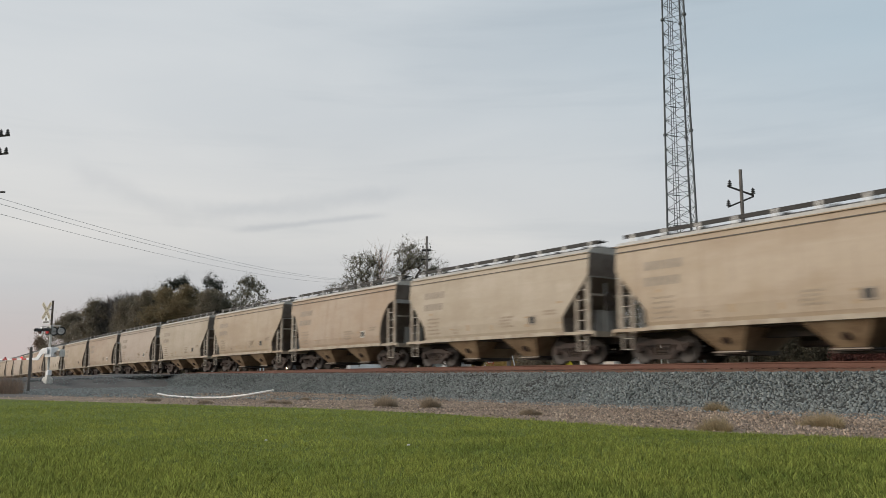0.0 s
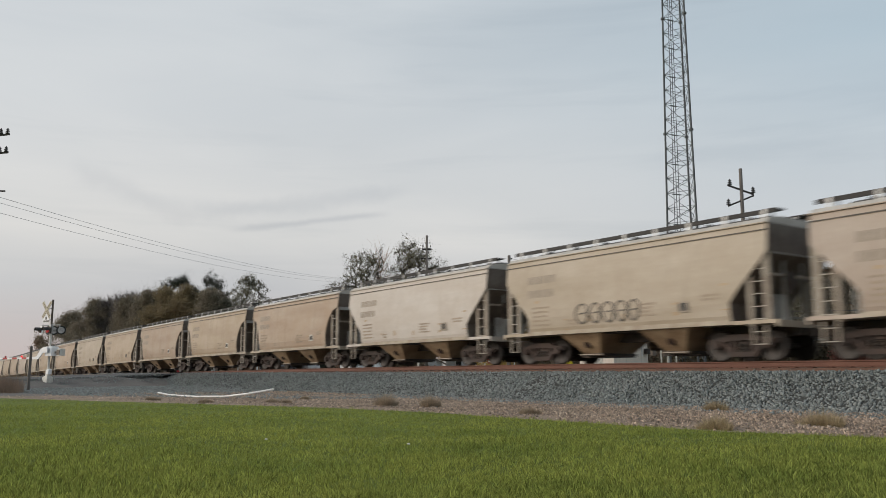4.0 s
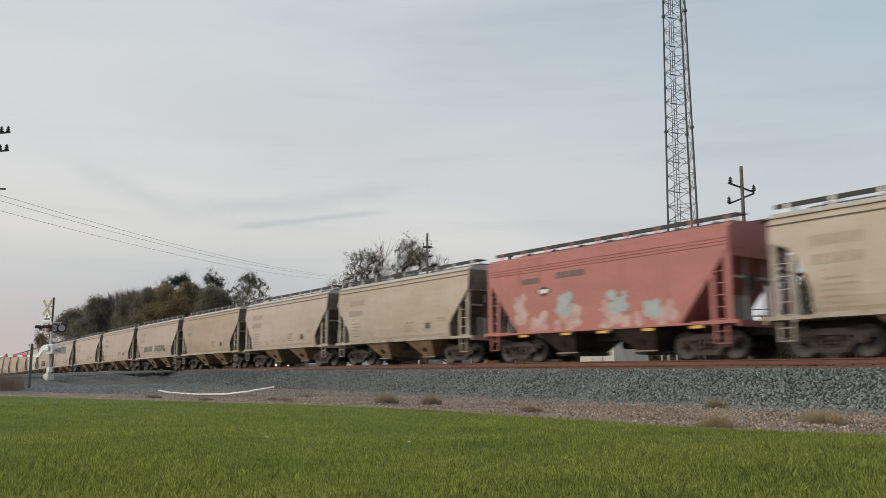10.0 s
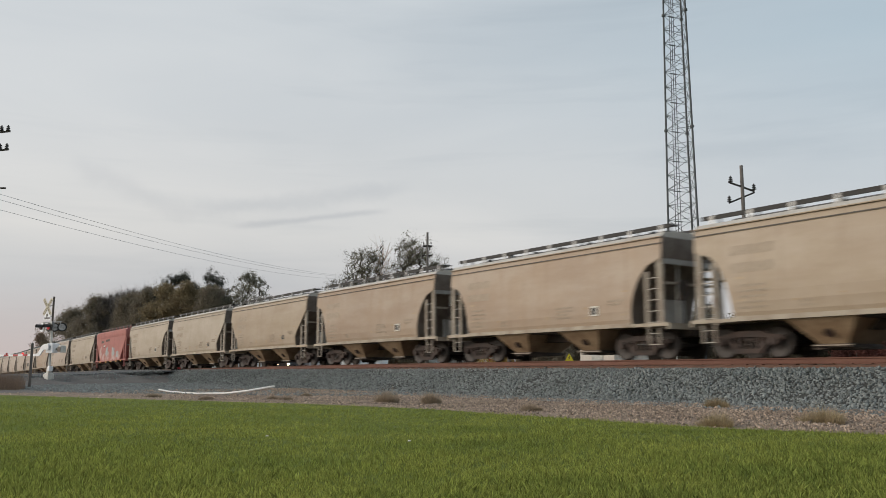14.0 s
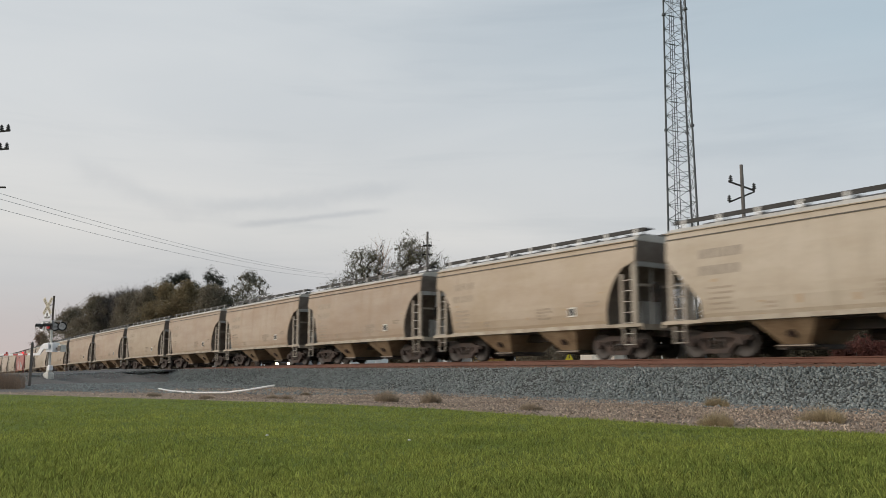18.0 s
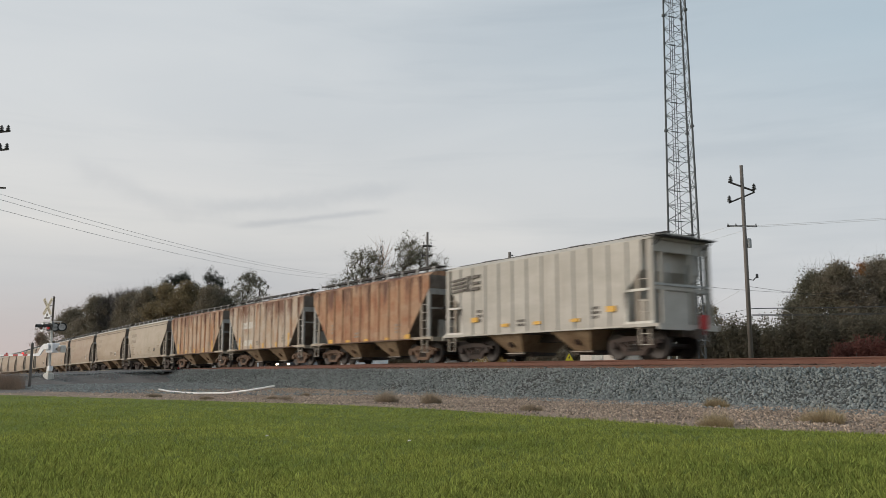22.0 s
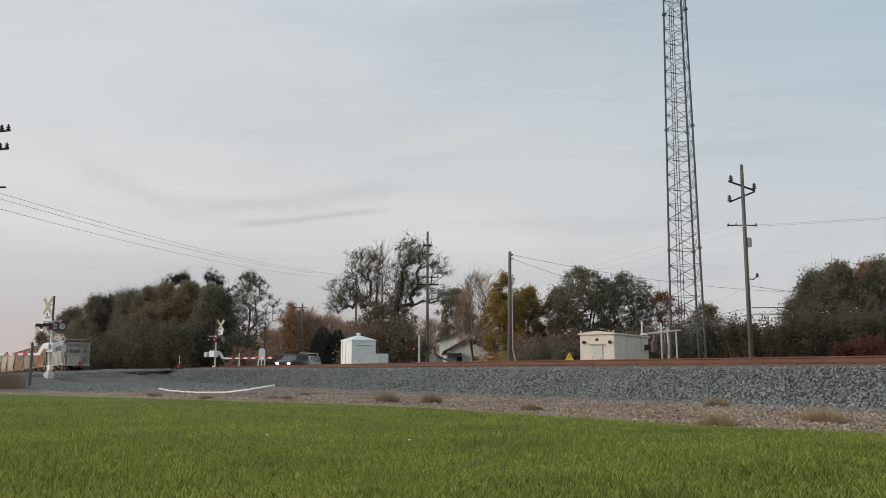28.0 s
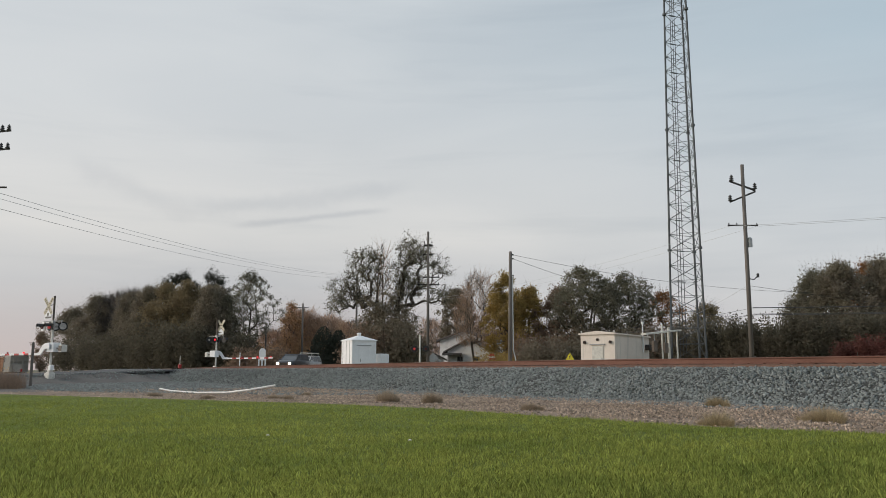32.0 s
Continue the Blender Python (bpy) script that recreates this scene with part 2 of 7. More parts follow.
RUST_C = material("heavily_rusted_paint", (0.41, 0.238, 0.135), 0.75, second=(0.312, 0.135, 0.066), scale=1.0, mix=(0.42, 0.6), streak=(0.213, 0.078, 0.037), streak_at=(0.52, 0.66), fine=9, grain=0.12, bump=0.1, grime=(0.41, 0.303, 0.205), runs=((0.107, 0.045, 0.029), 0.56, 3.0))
GREY_CAR = material("light_grey_paint", (0.50, 0.475, 0.43), 0.6, second=(0.43, 0.405, 0.36), scale=0.9, streak=(0.36, 0.32, 0.27), fine=9, grain=0.05, bump=0.05, grime=(0.33, 0.31, 0.27))
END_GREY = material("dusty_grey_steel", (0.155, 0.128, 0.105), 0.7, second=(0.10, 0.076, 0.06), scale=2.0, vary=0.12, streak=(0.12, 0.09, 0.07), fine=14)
DARK = material("grimy_black_steel", (0.035, 0.03, 0.027), 0.7, second=(0.07, 0.045, 0.03), scale=3.0, fine=20)
BOGIE_RUST = material("oily_rusted_cast_steel", (0.027, 0.017, 0.014), 0.7, second=(0.051, 0.029, 0.021), scale=4.0, vary=0.2, fine=25, bump=0.3)
TYRE = material("worn_wheel_steel", (0.03, 0.022, 0.018), 0.6, 0.0, second=(0.019, 0.015, 0.013), scale=6.0)
HOPPER_TAN = material("dusty_tan_steel", (0.34, 0.246, 0.153), 0.7, second=(0.221, 0.145, 0.085), scale=1.6, vary=0.1, streak=(0.136, 0.085, 0.051), fine=14)
GALV = material("galvanised_steel", (0.40, 0.41, 0.41), 0.5, 0.6, second=(0.32, 0.33, 0.33), scale=5.0)
ROOF_GREY = material("dark_roof_paint", (0.10, 0.095, 0.09), 0.65, second=(0.15, 0.14, 0.125), scale=2.0, vary=0.1)
GRATING = material("dark_steel_grating", (0.03, 0.029, 0.028), 0.7, 0.0, second=(0.022, 0.021, 0.02), scale=3.0)
STENCIL = material("dark_stencil_paint", (0.13, 0.115, 0.10), 0.7, scale=6.0)
FAINT = material("nearly_gone_stencil_paint", (0.386, 0.315, 0.239), 0.7, scale=6.0)
FADED = material("faded_stencil_paint", (0.33, 0.28, 0.225), 0.7, scale=6.0)
PALE = material("pale_paint", (0.68, 0.66, 0.60), 0.6, scale=5.0)
YELLOW = material("yellow_reflective_tape", (0.72, 0.40, 0.05), 0.5, scale=5.0)
PINK_TAG = material("worn_pinkish_white_spray_paint", (0.50, 0.37, 0.34), 0.7, second=(0.42, 0.24, 0.21), scale=2.5, mix=(0.42, 0.6))
BLUE_TAG = material("pale_blue_spray_paint", (0.38, 0.42, 0.42), 0.7, scale=5.0)
WHITE_TAG = material("pale_spray_paint", (0.52, 0.46, 0.41), 0.7, second=(0.42, 0.28, 0.24), scale=3.0)
BLACK = material("black_paint", (0.02, 0.02, 0.02), 0.6, scale=5.0)
RAIL_RUST = material("rusted_rail_steel", (0.128, 0.054, 0.036), 0.75, second=(0.170, 0.078, 0.053), scale=2.0, stretch=(0.4, 1, 1), fine=30, bump=0.3)
RAIL_TOP = material("polished_rail_head", (0.32, 0.24, 0.20), 0.4, 0.7, second=(0.25, 0.17, 0.13), scale=4.0)
TIE = material("weathered_timber_tie", (0.10, 0.075, 0.055), 0.85, second=(0.06, 0.05, 0.04), scale=2.0, stretch=(1, 6, 1), vary=0.2)
# bed far darker than STONE: the shade in the gaps is in its colour
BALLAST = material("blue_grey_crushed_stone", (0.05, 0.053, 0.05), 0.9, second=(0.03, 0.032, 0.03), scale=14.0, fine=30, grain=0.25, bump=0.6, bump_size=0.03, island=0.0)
CRIB = material("rust_stained_ballast", (0.155, 0.08, 0.052), 0.9, second=(0.11, 0.062, 0.044), scale=2.0, fine=30, grain=0.3, bump=0.6, bump_size=0.02)
STONE = material("crushed_ballast_stone", (0.216, 0.236, 0.228), 0.85, second=(0.174, 0.194, 0.188), scale=0.5, fine=40, grain=0.2, island=0.42)
GRAVEL = material("brown_gravel_and_dirt", (0.285, 0.208, 0.15), 0.9, second=(0.18, 0.13, 0.095), scale=0.8, fine=25, grain=0.3, bump=0.6, bump_size=0.02)
DUST = material("grey_stone_dust", (0.15, 0.138, 0.125), 0.9, second=(0.10, 0.09, 0.082), scale=0.6, fine=25, grain=0.3, bump=0.6, bump_size=0.02)
PEBBLE = material("loose_brown_gravel", (0.38, 0.295, 0.225), 0.85, second=(0.26, 0.195, 0.145), scale=0.6, island=0.55)
SOIL = material("lawn_soil_and_thatch", (0.15, 0.185, 0.05), 0.95, second=(0.12, 0.15, 0.042), scale=0.5, fine=30, grain=0.3, bump=0.4, bump_size=0.02, spec=0.05)
FIELD = material("rough_grass_ground", (0.12, 0.12, 0.06), 0.95, second=(0.16, 0.13, 0.075), scale=0.25, fine=8, grain=0.25)
ASPHALT = material("worn_asphalt", (0.085, 0.085, 0.085), 0.85, second=(0.06, 0.06, 0.06), scale=0.6, fine=60, grain=0.2, bump=0.3)
BARK = material("dark_bark", (0.10, 0.085, 0.072), 0.9, second=(0.07, 0.06, 0.052), scale=4.0, stretch=(1, 1, 0.3), fine=12, bump=0.5)
POLE_WOOD = material("weathered_pole_timber", (0.165, 0.147, 0.132), 0.85, second=(0.115, 0.102, 0.09), scale=3.0, stretch=(4, 4, 0.2), fine=18)
WIRE = material("dull_cable", (0.06, 0.06, 0.06), 0.7, scale=3.0)
WIRE_PALE = material("aluminium_line_wire", (0.60, 0.61, 0.62), 0.6, 0.0, scale=3.0)
WHITE = material("white_enamel", (0.86, 0.87, 0.88), 0.45, second=(0.80, 0.81, 0.82), scale=1.5, fine=10, grain=0.04, bump=0.05)
CONCRETE = material("pale_precast_concrete", (0.80, 0.715, 0.635), 0.8, second=(0.74, 0.655, 0.575), scale=1.2, streak=(0.55, 0.51, 0.45), fine=40, grain=0.08)
TOWER_STEEL = material("galvanised_tower_steel", (0.085, 0.094, 0.098), 0.6, 0.0, second=(0.062, 0.068, 0.072), scale=3.0)
RED_PAINT = material("red_paint", (0.45, 0.03, 0.03), 0.5, scale=3.0)
RED_LAMP = glow("lit_red_lamp", (1.0, 0.02, 0.03), 1.1)
RED_DIM = glow("fading_red_lamp", (0.55, 0.04, 0.04), 0.25)
HEADLAMP = glow("lit_headlamp", (1.0, 0.74, 0.46), 14.0)
DARK_LENS = material("unlit_red_lens", (0.10, 0.02, 0.02), 0.25, scale=3.0)
GLASS = material("dark_window_glass", (0.05, 0.055, 0.06), 0.12, scale=1.0, bump=0)
# greyer than GLASS: reflected sky is put into the base colour
CAR_GLASS = material("windscreen_glass", (0.13, 0.14, 0.15), 0.15, scale=1.0, bump=0)
CAR_PAINT = material("dark_grey_car_paint", (0.11, 0.115, 0.125), 0.3, 0.3, scale=1.0, bump=0)
CAR_WHITE = material("white_car_paint", (0.55, 0.56, 0.57), 0.35, scale=1.0, bump=0)
RUBBER = material("black_rubber", (0.02, 0.02, 0.02), 0.8, scale=8.0)
PVC = material("white_plastic_pipe", (0.78, 0.78, 0.76), 0.4, scale=2.0, bump=0)
SIDING = material("white_clapboard", (0.80, 0.81, 0.82), 0.6, scale=1.5)
SHINGLE = material("grey_shingles", (0.14, 0.13, 0.125), 0.85, scale=2.0)


def leaf_material(name, a, b, island=0.2, through=0.5, scale=0.35):
    """Thin leaves that let some light through."""
    m = material(name, a, 0.75, second=b, scale=scale, fine=3.0, grain=0.12, bump=0, island=island, spec=0.2)
    n, l = m.node_tree.nodes, m.node_tree.links
    p = n["Principled BSDF"]
    tr, mx, out = n.new("ShaderNodeBsdfTranslucent"), n.new("ShaderNodeMixShader"), n["Material Output"]
    mx.inputs["Fac"].default_value = through
    l.new(p.inputs["Base Color"].links[0].from_socket, tr.inputs["Color"])
    l.new(p.outputs["BSDF"], mx.inputs[1])
    l.new(tr.outputs["BSDF"], mx.inputs[2])
    l.new(mx.outputs["Shader"], out.inputs["Surface"])
    return m


LEAF_DARK = leaf_material("dull_olive_leaves", (0.245, 0.215, 0.155), (0.215, 0.182, 0.142))
LEAF_OLIVE = leaf_material("olive_leaves", (0.27, 0.215, 0.124), (0.215, 0.172, 0.105))
LEAF_BROWN = leaf_material("brown_autumn_leaves", (0.30, 0.215, 0.155), (0.25, 0.18, 0.135))
LEAF_GREY = leaf_material("grey_green_leaves", (0.225, 0.212, 0.15), (0.18, 0.17, 0.126))
LEAF_AUTUMN = leaf_material("tawny_autumn_leaves", (0.56, 0.36, 0.21), (0.44, 0.28, 0.17))
LEAF_THIN = leaf_material("pale_grey_thin_leaves", (0.27, 0.26, 0.20), (0.21, 0.20, 0.16))
LEAF_YELLOW = leaf_material("yellow_green_leaves", (0.42, 0.30, 0.105), (0.31, 0.225, 0.09))
LEAF_RUST = leaf_material("rust_red_leaves", (0.16, 0.064, 0.052), (0.125, 0.06, 0.05))
LEAF_ORANGE = leaf_material("orange_leaves", (0.32, 0.16, 0.07), (0.20, 0.11, 0.06))
LEAF_HEDGE = leaf_material("dark_hedge_leaves", (0.15, 0.135, 0.097), (0.122, 0.109, 0.083))
NEEDLE = leaf_material("dark_needles", (0.055, 0.062, 0.047), (0.042, 0.048, 0.038), through=0.15)
TWIG = material("bare_twigs", (0.50, 0.34, 0.235), 0.9, second=(0.40, 0.27, 0.19), scale=0.5, island=0.3, bump=0)
TWIG_GREY = material("grey_bare_twigs", (0.20, 0.175, 0.16), 0.9, second=(0.155, 0.135, 0.12), scale=0.5, island=0.2, bump=0)
BLADE = leaf_material("grass_blades", (0.322, 0.350, 0.082), (0.215, 0.258, 0.06), 0.6, 0.4, 0.45)
STRAW = material("dry_straw", (0.40, 0.32, 0.19), 0.85, second=(0.29, 0.225, 0.135), scale=2.0, island=0.3, bump=0)
REED = material("dry_reeds", (0.28, 0.195, 0.135), 0.85, second=(0.20, 0.14, 0.10), scale=1.0, island=0.3, bump=0)


# ---- builders ----
class Form:
    """Collects vertices and faces of one mesh."""

    def __init__(self):
        self.v, self.f = [], []

    def add(self, verts, faces):
        k = len(self.v)
        self.v += [tuple(p) for p in verts]
        self.f += [tuple(i + k for i in q) for q in faces]
        return self

    def box(self, x0, x1, y0, y1, z0, z1, turn=0.0):
        c = [(x, y, z) for z in (z0, z1) for x, y in ((x0, y0), (x1, y0), (x1, y1), (x0, y1))]
        if turn:
            mx, my, ca, sa = (x0 + x1) / 2, (y0 + y1) / 2, math.cos(turn), math.sin(turn)
            c = [(mx + (x - mx) * ca - (y - my) * sa, my + (x - mx) * sa + (y - my) * ca, z) for x, y, z in c]
        return self.add(c, [(3, 2, 1, 0), (4, 5, 6, 7), (0, 1, 5, 4), (1, 2, 6, 5), (2, 3, 7, 6), (3, 0, 4, 7)])

    def bevel_box(self, x0, x1, y0, y1, z0, z1, e=0.03):
        """A box with its upright and upper edges chamfered."""
        def ring(d, z):
            return [(x0 + d + e, y0 + d, z), (x1 - d - e, y0 + d, z), (x1 - d, y0 + d + e, z), (x1 - d, y1 - d - e, z),
                    (x1 - d - e, y1 - d, z), (x0 + d + e, y1 - d, z), (x0 + d, y1 - d - e, z), (x0 + d, y0 + d + e, z)]
        return self.loft([ring(0, z0), ring(0, z1 - e), ring(e, z1)])

    def tube(self, p, q, r, r2=None, n=6, caps=True):
        p, q = Vector(p), Vector(q)
        r2 = r if r2 is None else r2
        d = (q - p).normalized()
        a = d.orthogonal().normalized()
        b = d.cross(a)
        vs = [c + (a * math.cos(6.28319 * i / n) + b * math.sin(6.28319 * i / n)) * s for c, s in ((p, r), (q, r2)) for i in range(n)]
        fs = [(i, (i + 1) % n, n + (i + 1) % n, n + i) for i in range(n)]
        if caps:
            fs += [tuple(range(n - 1, -1, -1)), tuple(range(n, 2 * n))]
        return self.add(vs, fs)

    def loft(self, rings, caps=True):
        n = len(rings[0])
        vs = [p for r in rings for p in r]
        fs = [(k * n + i, k * n + (i + 1) % n, (k + 1) * n + (i + 1) % n, (k + 1) * n + i) for k in range(len(rings) - 1) for i in range(n)]
        if caps:
            fs += [tuple(range(n - 1, -1, -1)), tuple(range((len(rings) - 1) * n, len(rings) * n))]
        return self.add(vs, fs)

    def slab(self, outline, axis, a, b):
        """A flat outline of (u, v) pulled from a to b along the axis."""
        def at(u, v, w):
            return {"x": (w, u, v), "y": (u, w, v), "z": (u, v, w)}[axis]
        return self.loft([[at(u, v, w) for u, v in outline] for w in (a, b)])

    def path(self, points, r, n=6):
        """One bent tube through the points."""
        pts = [Vector(p) for p in points]
        rings = []
        a = None
        for k, p in enumerate(pts):
            d = (pts[min(k + 1, len(pts) - 1)] - pts[max(k - 1, 0)]).normalized()
            a = d.orthogonal().normalized() if a is None else (a - d * a.dot(d)).normalized()
            b = d.cross(a)
            rings.append([p + (a * math.cos(6.28319 * i / n) + b * math.sin(6.28319 * i / n)) * r for i in range(n)])
        return self.loft(rings)

    def disc(self, c, d, r, depth, n=16):
        c, d = Vector(c), Vector(d).normalized()
        return self.tube(c - d * depth / 2, c + d * depth / 2, r, n=n)

    def mesh(self, name, mat, smooth=False):
        me = bpy.data.meshes.new(name)
        me.from_pydata(self.v, [], self.f)
        if mat:
            me.materials.append(mat)
        if smooth:
            me.shade_smooth()
        me.update()
        return me


def part(name, form, mat, parent, label="", smooth=False):
    ob = new(name, form.mesh(name, mat, smooth))
    ob.parent = parent
    return tagged(ob, label)


def twin(ob, parent, m):
    """Another part on the same mesh."""
    o = new(ob.name.split(".")[0], ob.data)
    o.parent, o.matrix_basis = parent, m
    return o


def thing(name, at, label, category, group="", kind="", turn=0.0):
    ob = new(name)
    ob.empty_display_size = 0.2
    ob.matrix_basis = pose(*at, 0, 0, turn)
    return tagged(ob, label, category, group, kind)


def solid(name, form, mat, label, category="", group="", kind="", smooth=False, at=(0, 0, 0), turn=0.0):
    ob = new(name, form.mesh(name, mat, smooth))
    ob.matrix_basis = pose(*at, 0, 0, turn)
    return tagged(ob, label, category, group, kind)


def array_mesh(name, verts, faces, mat):
    """A mesh from numpy arrays; all faces with the same number of corners."""
    me = bpy.data.meshes.new(name)
    n, k = faces.shape
    me.vertices.add(len(verts))
    me.vertices.foreach_set("co", verts.astype(np.float32).ravel())
    me.loops.add(n * k)
    me.loops.foreach_set("vertex_index", faces.astype(np.int32).ravel())
    me.polygons.add(n)
    me.polygons.foreach_set("loop_start", np.arange(0, n * k, k, dtype=np.int32))
    me.update(calc_edges=True)
    me.materials.append(mat)
    return me


# ---- ground, road and track ----
ROAD_C, ROAD_D, ROAD_N = (-69.9, 22.5), (-0.44, 0.898), (0.898, 0.44)


BEND, BEND_R, BEND_A = 105.0, 600.0, 0.047      # the track bends north beyond the crossing: start, radius, angle


def drop(s):
    """The line falls gently towards the west."""
    return 0.0001 * max(0.0, min(s, 100.0) - 20.0) ** 2 + 0.016 * max(0.0, min(s, 160.0) - 100.0) + 0.008 * max(0.0, min(s, 260.0) - 160.0)


def along(s):
    """Place and heading of the track s metres west of the camera: x, y, angle."""
    if s <= BEND:
        return -s, TRACK, 0.0
    a = min((s - BEND) / BEND_R, BEND_A)
    x, y = -BEND - BEND_R * math.sin(a), TRACK + BEND_R * (1 - math.cos(a))
    rest = max(0.0, s - BEND - BEND_R * BEND_A)
    return x - rest * math.cos(a), y + rest * math.sin(a), a


def off_track(s, d, z):
    """A point d metres north of the centre line."""
    x, y, a = along(s)
    return x + d * math.sin(a), y + d * math.cos(a), z - drop(s)


def lerp(x, xs, ys):
    return float(np.interp(x, xs, ys))


def smooth(a, b, x):
    t = min(1.0, max(0.0, (x - a) / (b - a)))
    return t * t * (3 - 2 * t)


def lawn_edge(x):
    e = lerp(x, (-80, -34.6, -28, -20.3, -16.4, -11.4, -8.2, -6, 40, 200), (-12, 4.3, 7.0, 10.2, 11.1, 11.1, 11.1, 11.9, 12.5, 14))
    return e + 0.16 * noise.noise((x * 0.9, 3.1, 0)) + 0.07 * noise.noise((x * 3.1, 7.7, 0))


def land(x, y):
    """Height of the ground."""
    z = 0.45 * smooth(20, 28, y) + 0.06 * noise.noise((x * 0.05, y * 0.05, 0.4)) * smooth(12, 40, abs(x) + abs(y) - 10)
    if x < -85:
        z -= (drop(-x) - drop(85.0)) * (1 - smooth(4.0, 9.0, y - along(-x)[1]))
    u = (x - ROAD_C[0]) * ROAD_D[0] + (y - ROAD_C[1]) * ROAD_D[1]
    v = abs((x - ROAD_C[0]) * ROAD_N[0] + (y - ROAD_C[1]) * ROAD_N[1])
    r = lerp(u, (-60, -40, -14, -5, 5, 15, 40, 90), (0.0, 0.05, 0.60, 0.90, 0.90, 0.85, 0.6, 0.45))
    k = 1 - smooth(4.0, 6.6, v)
    return z * (1 - k) + r * k


xs = sorted({*(-3000, -1500, -700, -400, -250, -200, -170), *range(-150, -62, 4), *[x * 1.0 for x in range(-62, 13)], *range(14, 60, 6), 80, 120, 200, 300, 500, 900, 3000})
ground = Form()
slots, rows = [], []
for x in xs:
    e = lawn_edge(x)
    ys = [e - d for d in (2500, 800, 250, 90, 40, 20, 12, 8, 5, 3, 1.5, 0.6, 0.0)]
    top = 18.7
    ys += [e + (top - e) * k / 7 for k in range(1, 8)]
    ys += [20, 22.5, 25, 26.5, 28, 31, 35, 40, 48, 58, 75, 100, 140, 220, 500, 1200, 3000]
    rows.append([(x, y, land(x, y)) for y in ys])
n = len(rows[0])
ground.v = [p for r in rows for p in r]
for i in range(len(rows) - 1):
    for j in range(n - 1):
        ground.f.append((i * n + j, (i + 1) * n + j, (i + 1) * n + j + 1, i * n + j + 1))
        slots.append(0 if j < 12 else (3 if xs[i] < -37 else 1) if j < 23 else 2)
me = ground.mesh("ground", SOIL, True)
me.materials.append(GRAVEL)
me.materials.append(FIELD)
me.materials.append(DUST)
me.polygons.foreach_set("material_index", slots)
tagged(new("ground", me), "flat ground of mown lawn, brown gravel and rough grass", "ground", kind="structure")

road = Form()
rr = []
for u in list(range(-60, 0, 3)) + list(range(0, 160, 6)):
    rr.append([(ROAD_C[0] + ROAD_D[0] * u + ROAD_N[0] * v, ROAD_C[1] + ROAD_D[1] * u + ROAD_N[1] * v,
                land(ROAD_C[0] + ROAD_D[0] * u + ROAD_N[0] * v, ROAD_C[1] + ROAD_D[1] * u + ROAD_N[1] * v) + dz)
               for v, dz in ((-3.7, -0.08), (-3.6, 0.02), (0, 0.07), (3.6, 0.02), (3.7, -0.08))])
road.loft(rr)
road_ob = solid("road", road, ASPHALT, "worn two-lane asphalt road over the level crossing", "road", kind="structure")
panel = Form()
for d0, d1 in ((-1.9, -0.83), (-0.66, 0.66), (0.83, 1.9)):
    for k in range(4):
        s0 = 65.4 + 2.4 * k - 0.49 * (d0 + d1) / 2
        a, b, c, d = off_track(s0, d0, 0), off_track(s0 + 2.36, d0, 0), off_track(s0 + 2.36, d1, 0), off_track(s0, d1, 0)
        top = [(p[0], p[1], RAIL - 0.02 + p[2]) for p in (a, b, c, d)]
        panel = Form().loft([[(p[0], p[1], p[2] - 0.35) for p in top], top])
        part("crossing_panel", panel, DARK, road_ob, "dark rubber crossing panel")
line = Form()
for u in [*range(-55, -8, 1), *range(8, 90, 2)]:
    for v in (-0.12, 0.12):
        c = [(ROAD_C[0] + ROAD_D[0] * (u + a) + ROAD_N[0] * (v + b), ROAD_C[1] + ROAD_D[1] * (u + a) + ROAD_N[1] * (v + b)) for a, b in ((0, -.05), (2.0, -.05), (2.0, .05), (0, .05))]
        line.add([(x, y, land(x, y) + 0.095) for x, y in c], [(0, 1, 2, 3)])
part("centre_line", line, YELLOW, road_ob, "worn yellow double centre line")

# ballast bed with sloped shoulders; its near-black colour stands for shade between stones
prof = [(18.6, -0.3), (18.75, 0.0), (19.3, 0.3), (20.2, 0.72), (20.72, 0.925), (21.0, 0.95), (22.5, 0.965), (24.0, 0.95), (24.3, 0.925), (26.0, 0.5), (26.4, 0.1)]
bed = Form()
rings = []
for x in [-1500, -600, -300, *np.arange(-200, -75, 5.0), *np.arange(-75, 12, 0.8), 20, 60, 200, 2000]:
    rings.append([off_track(-x, y - TRACK + (0.10 * noise.noise((x * 0.25, y, 5.0)) if y < 20 else 0), z + (0.05 * noise.noise((x * 0.7, y * 0.7, 2.0)) if 0 < z < 1.0 else 0)) for y, z in prof])
bed.loft(rings)
solid("ballast_bed", bed, BALLAST, "raised bed of crushed stone under the track, near-black for shade between stones", "ballast", kind="structure", smooth=True)

crib = Form()
crib.loft([[off_track(-x, y - TRACK, z + 0.012 * noise.noise((x * 0.9, y * 3.0, 8.0))) for y, z in ((21.0, 0.90), (21.06, 1.0), (21.14, 1.052), (22.5, 1.05), (23.86, 1.052), (23.94, 1.0), (24.0, 0.90))] for x in [-600, -300, *np.arange(-200, -60, 5.0), *np.arange(-60, 12, 0.7), 60, 300, 2000]])
solid("crib_ballast", crib, CRIB, "rust-stained fine stone between the ties", "ballast", kind="structure")

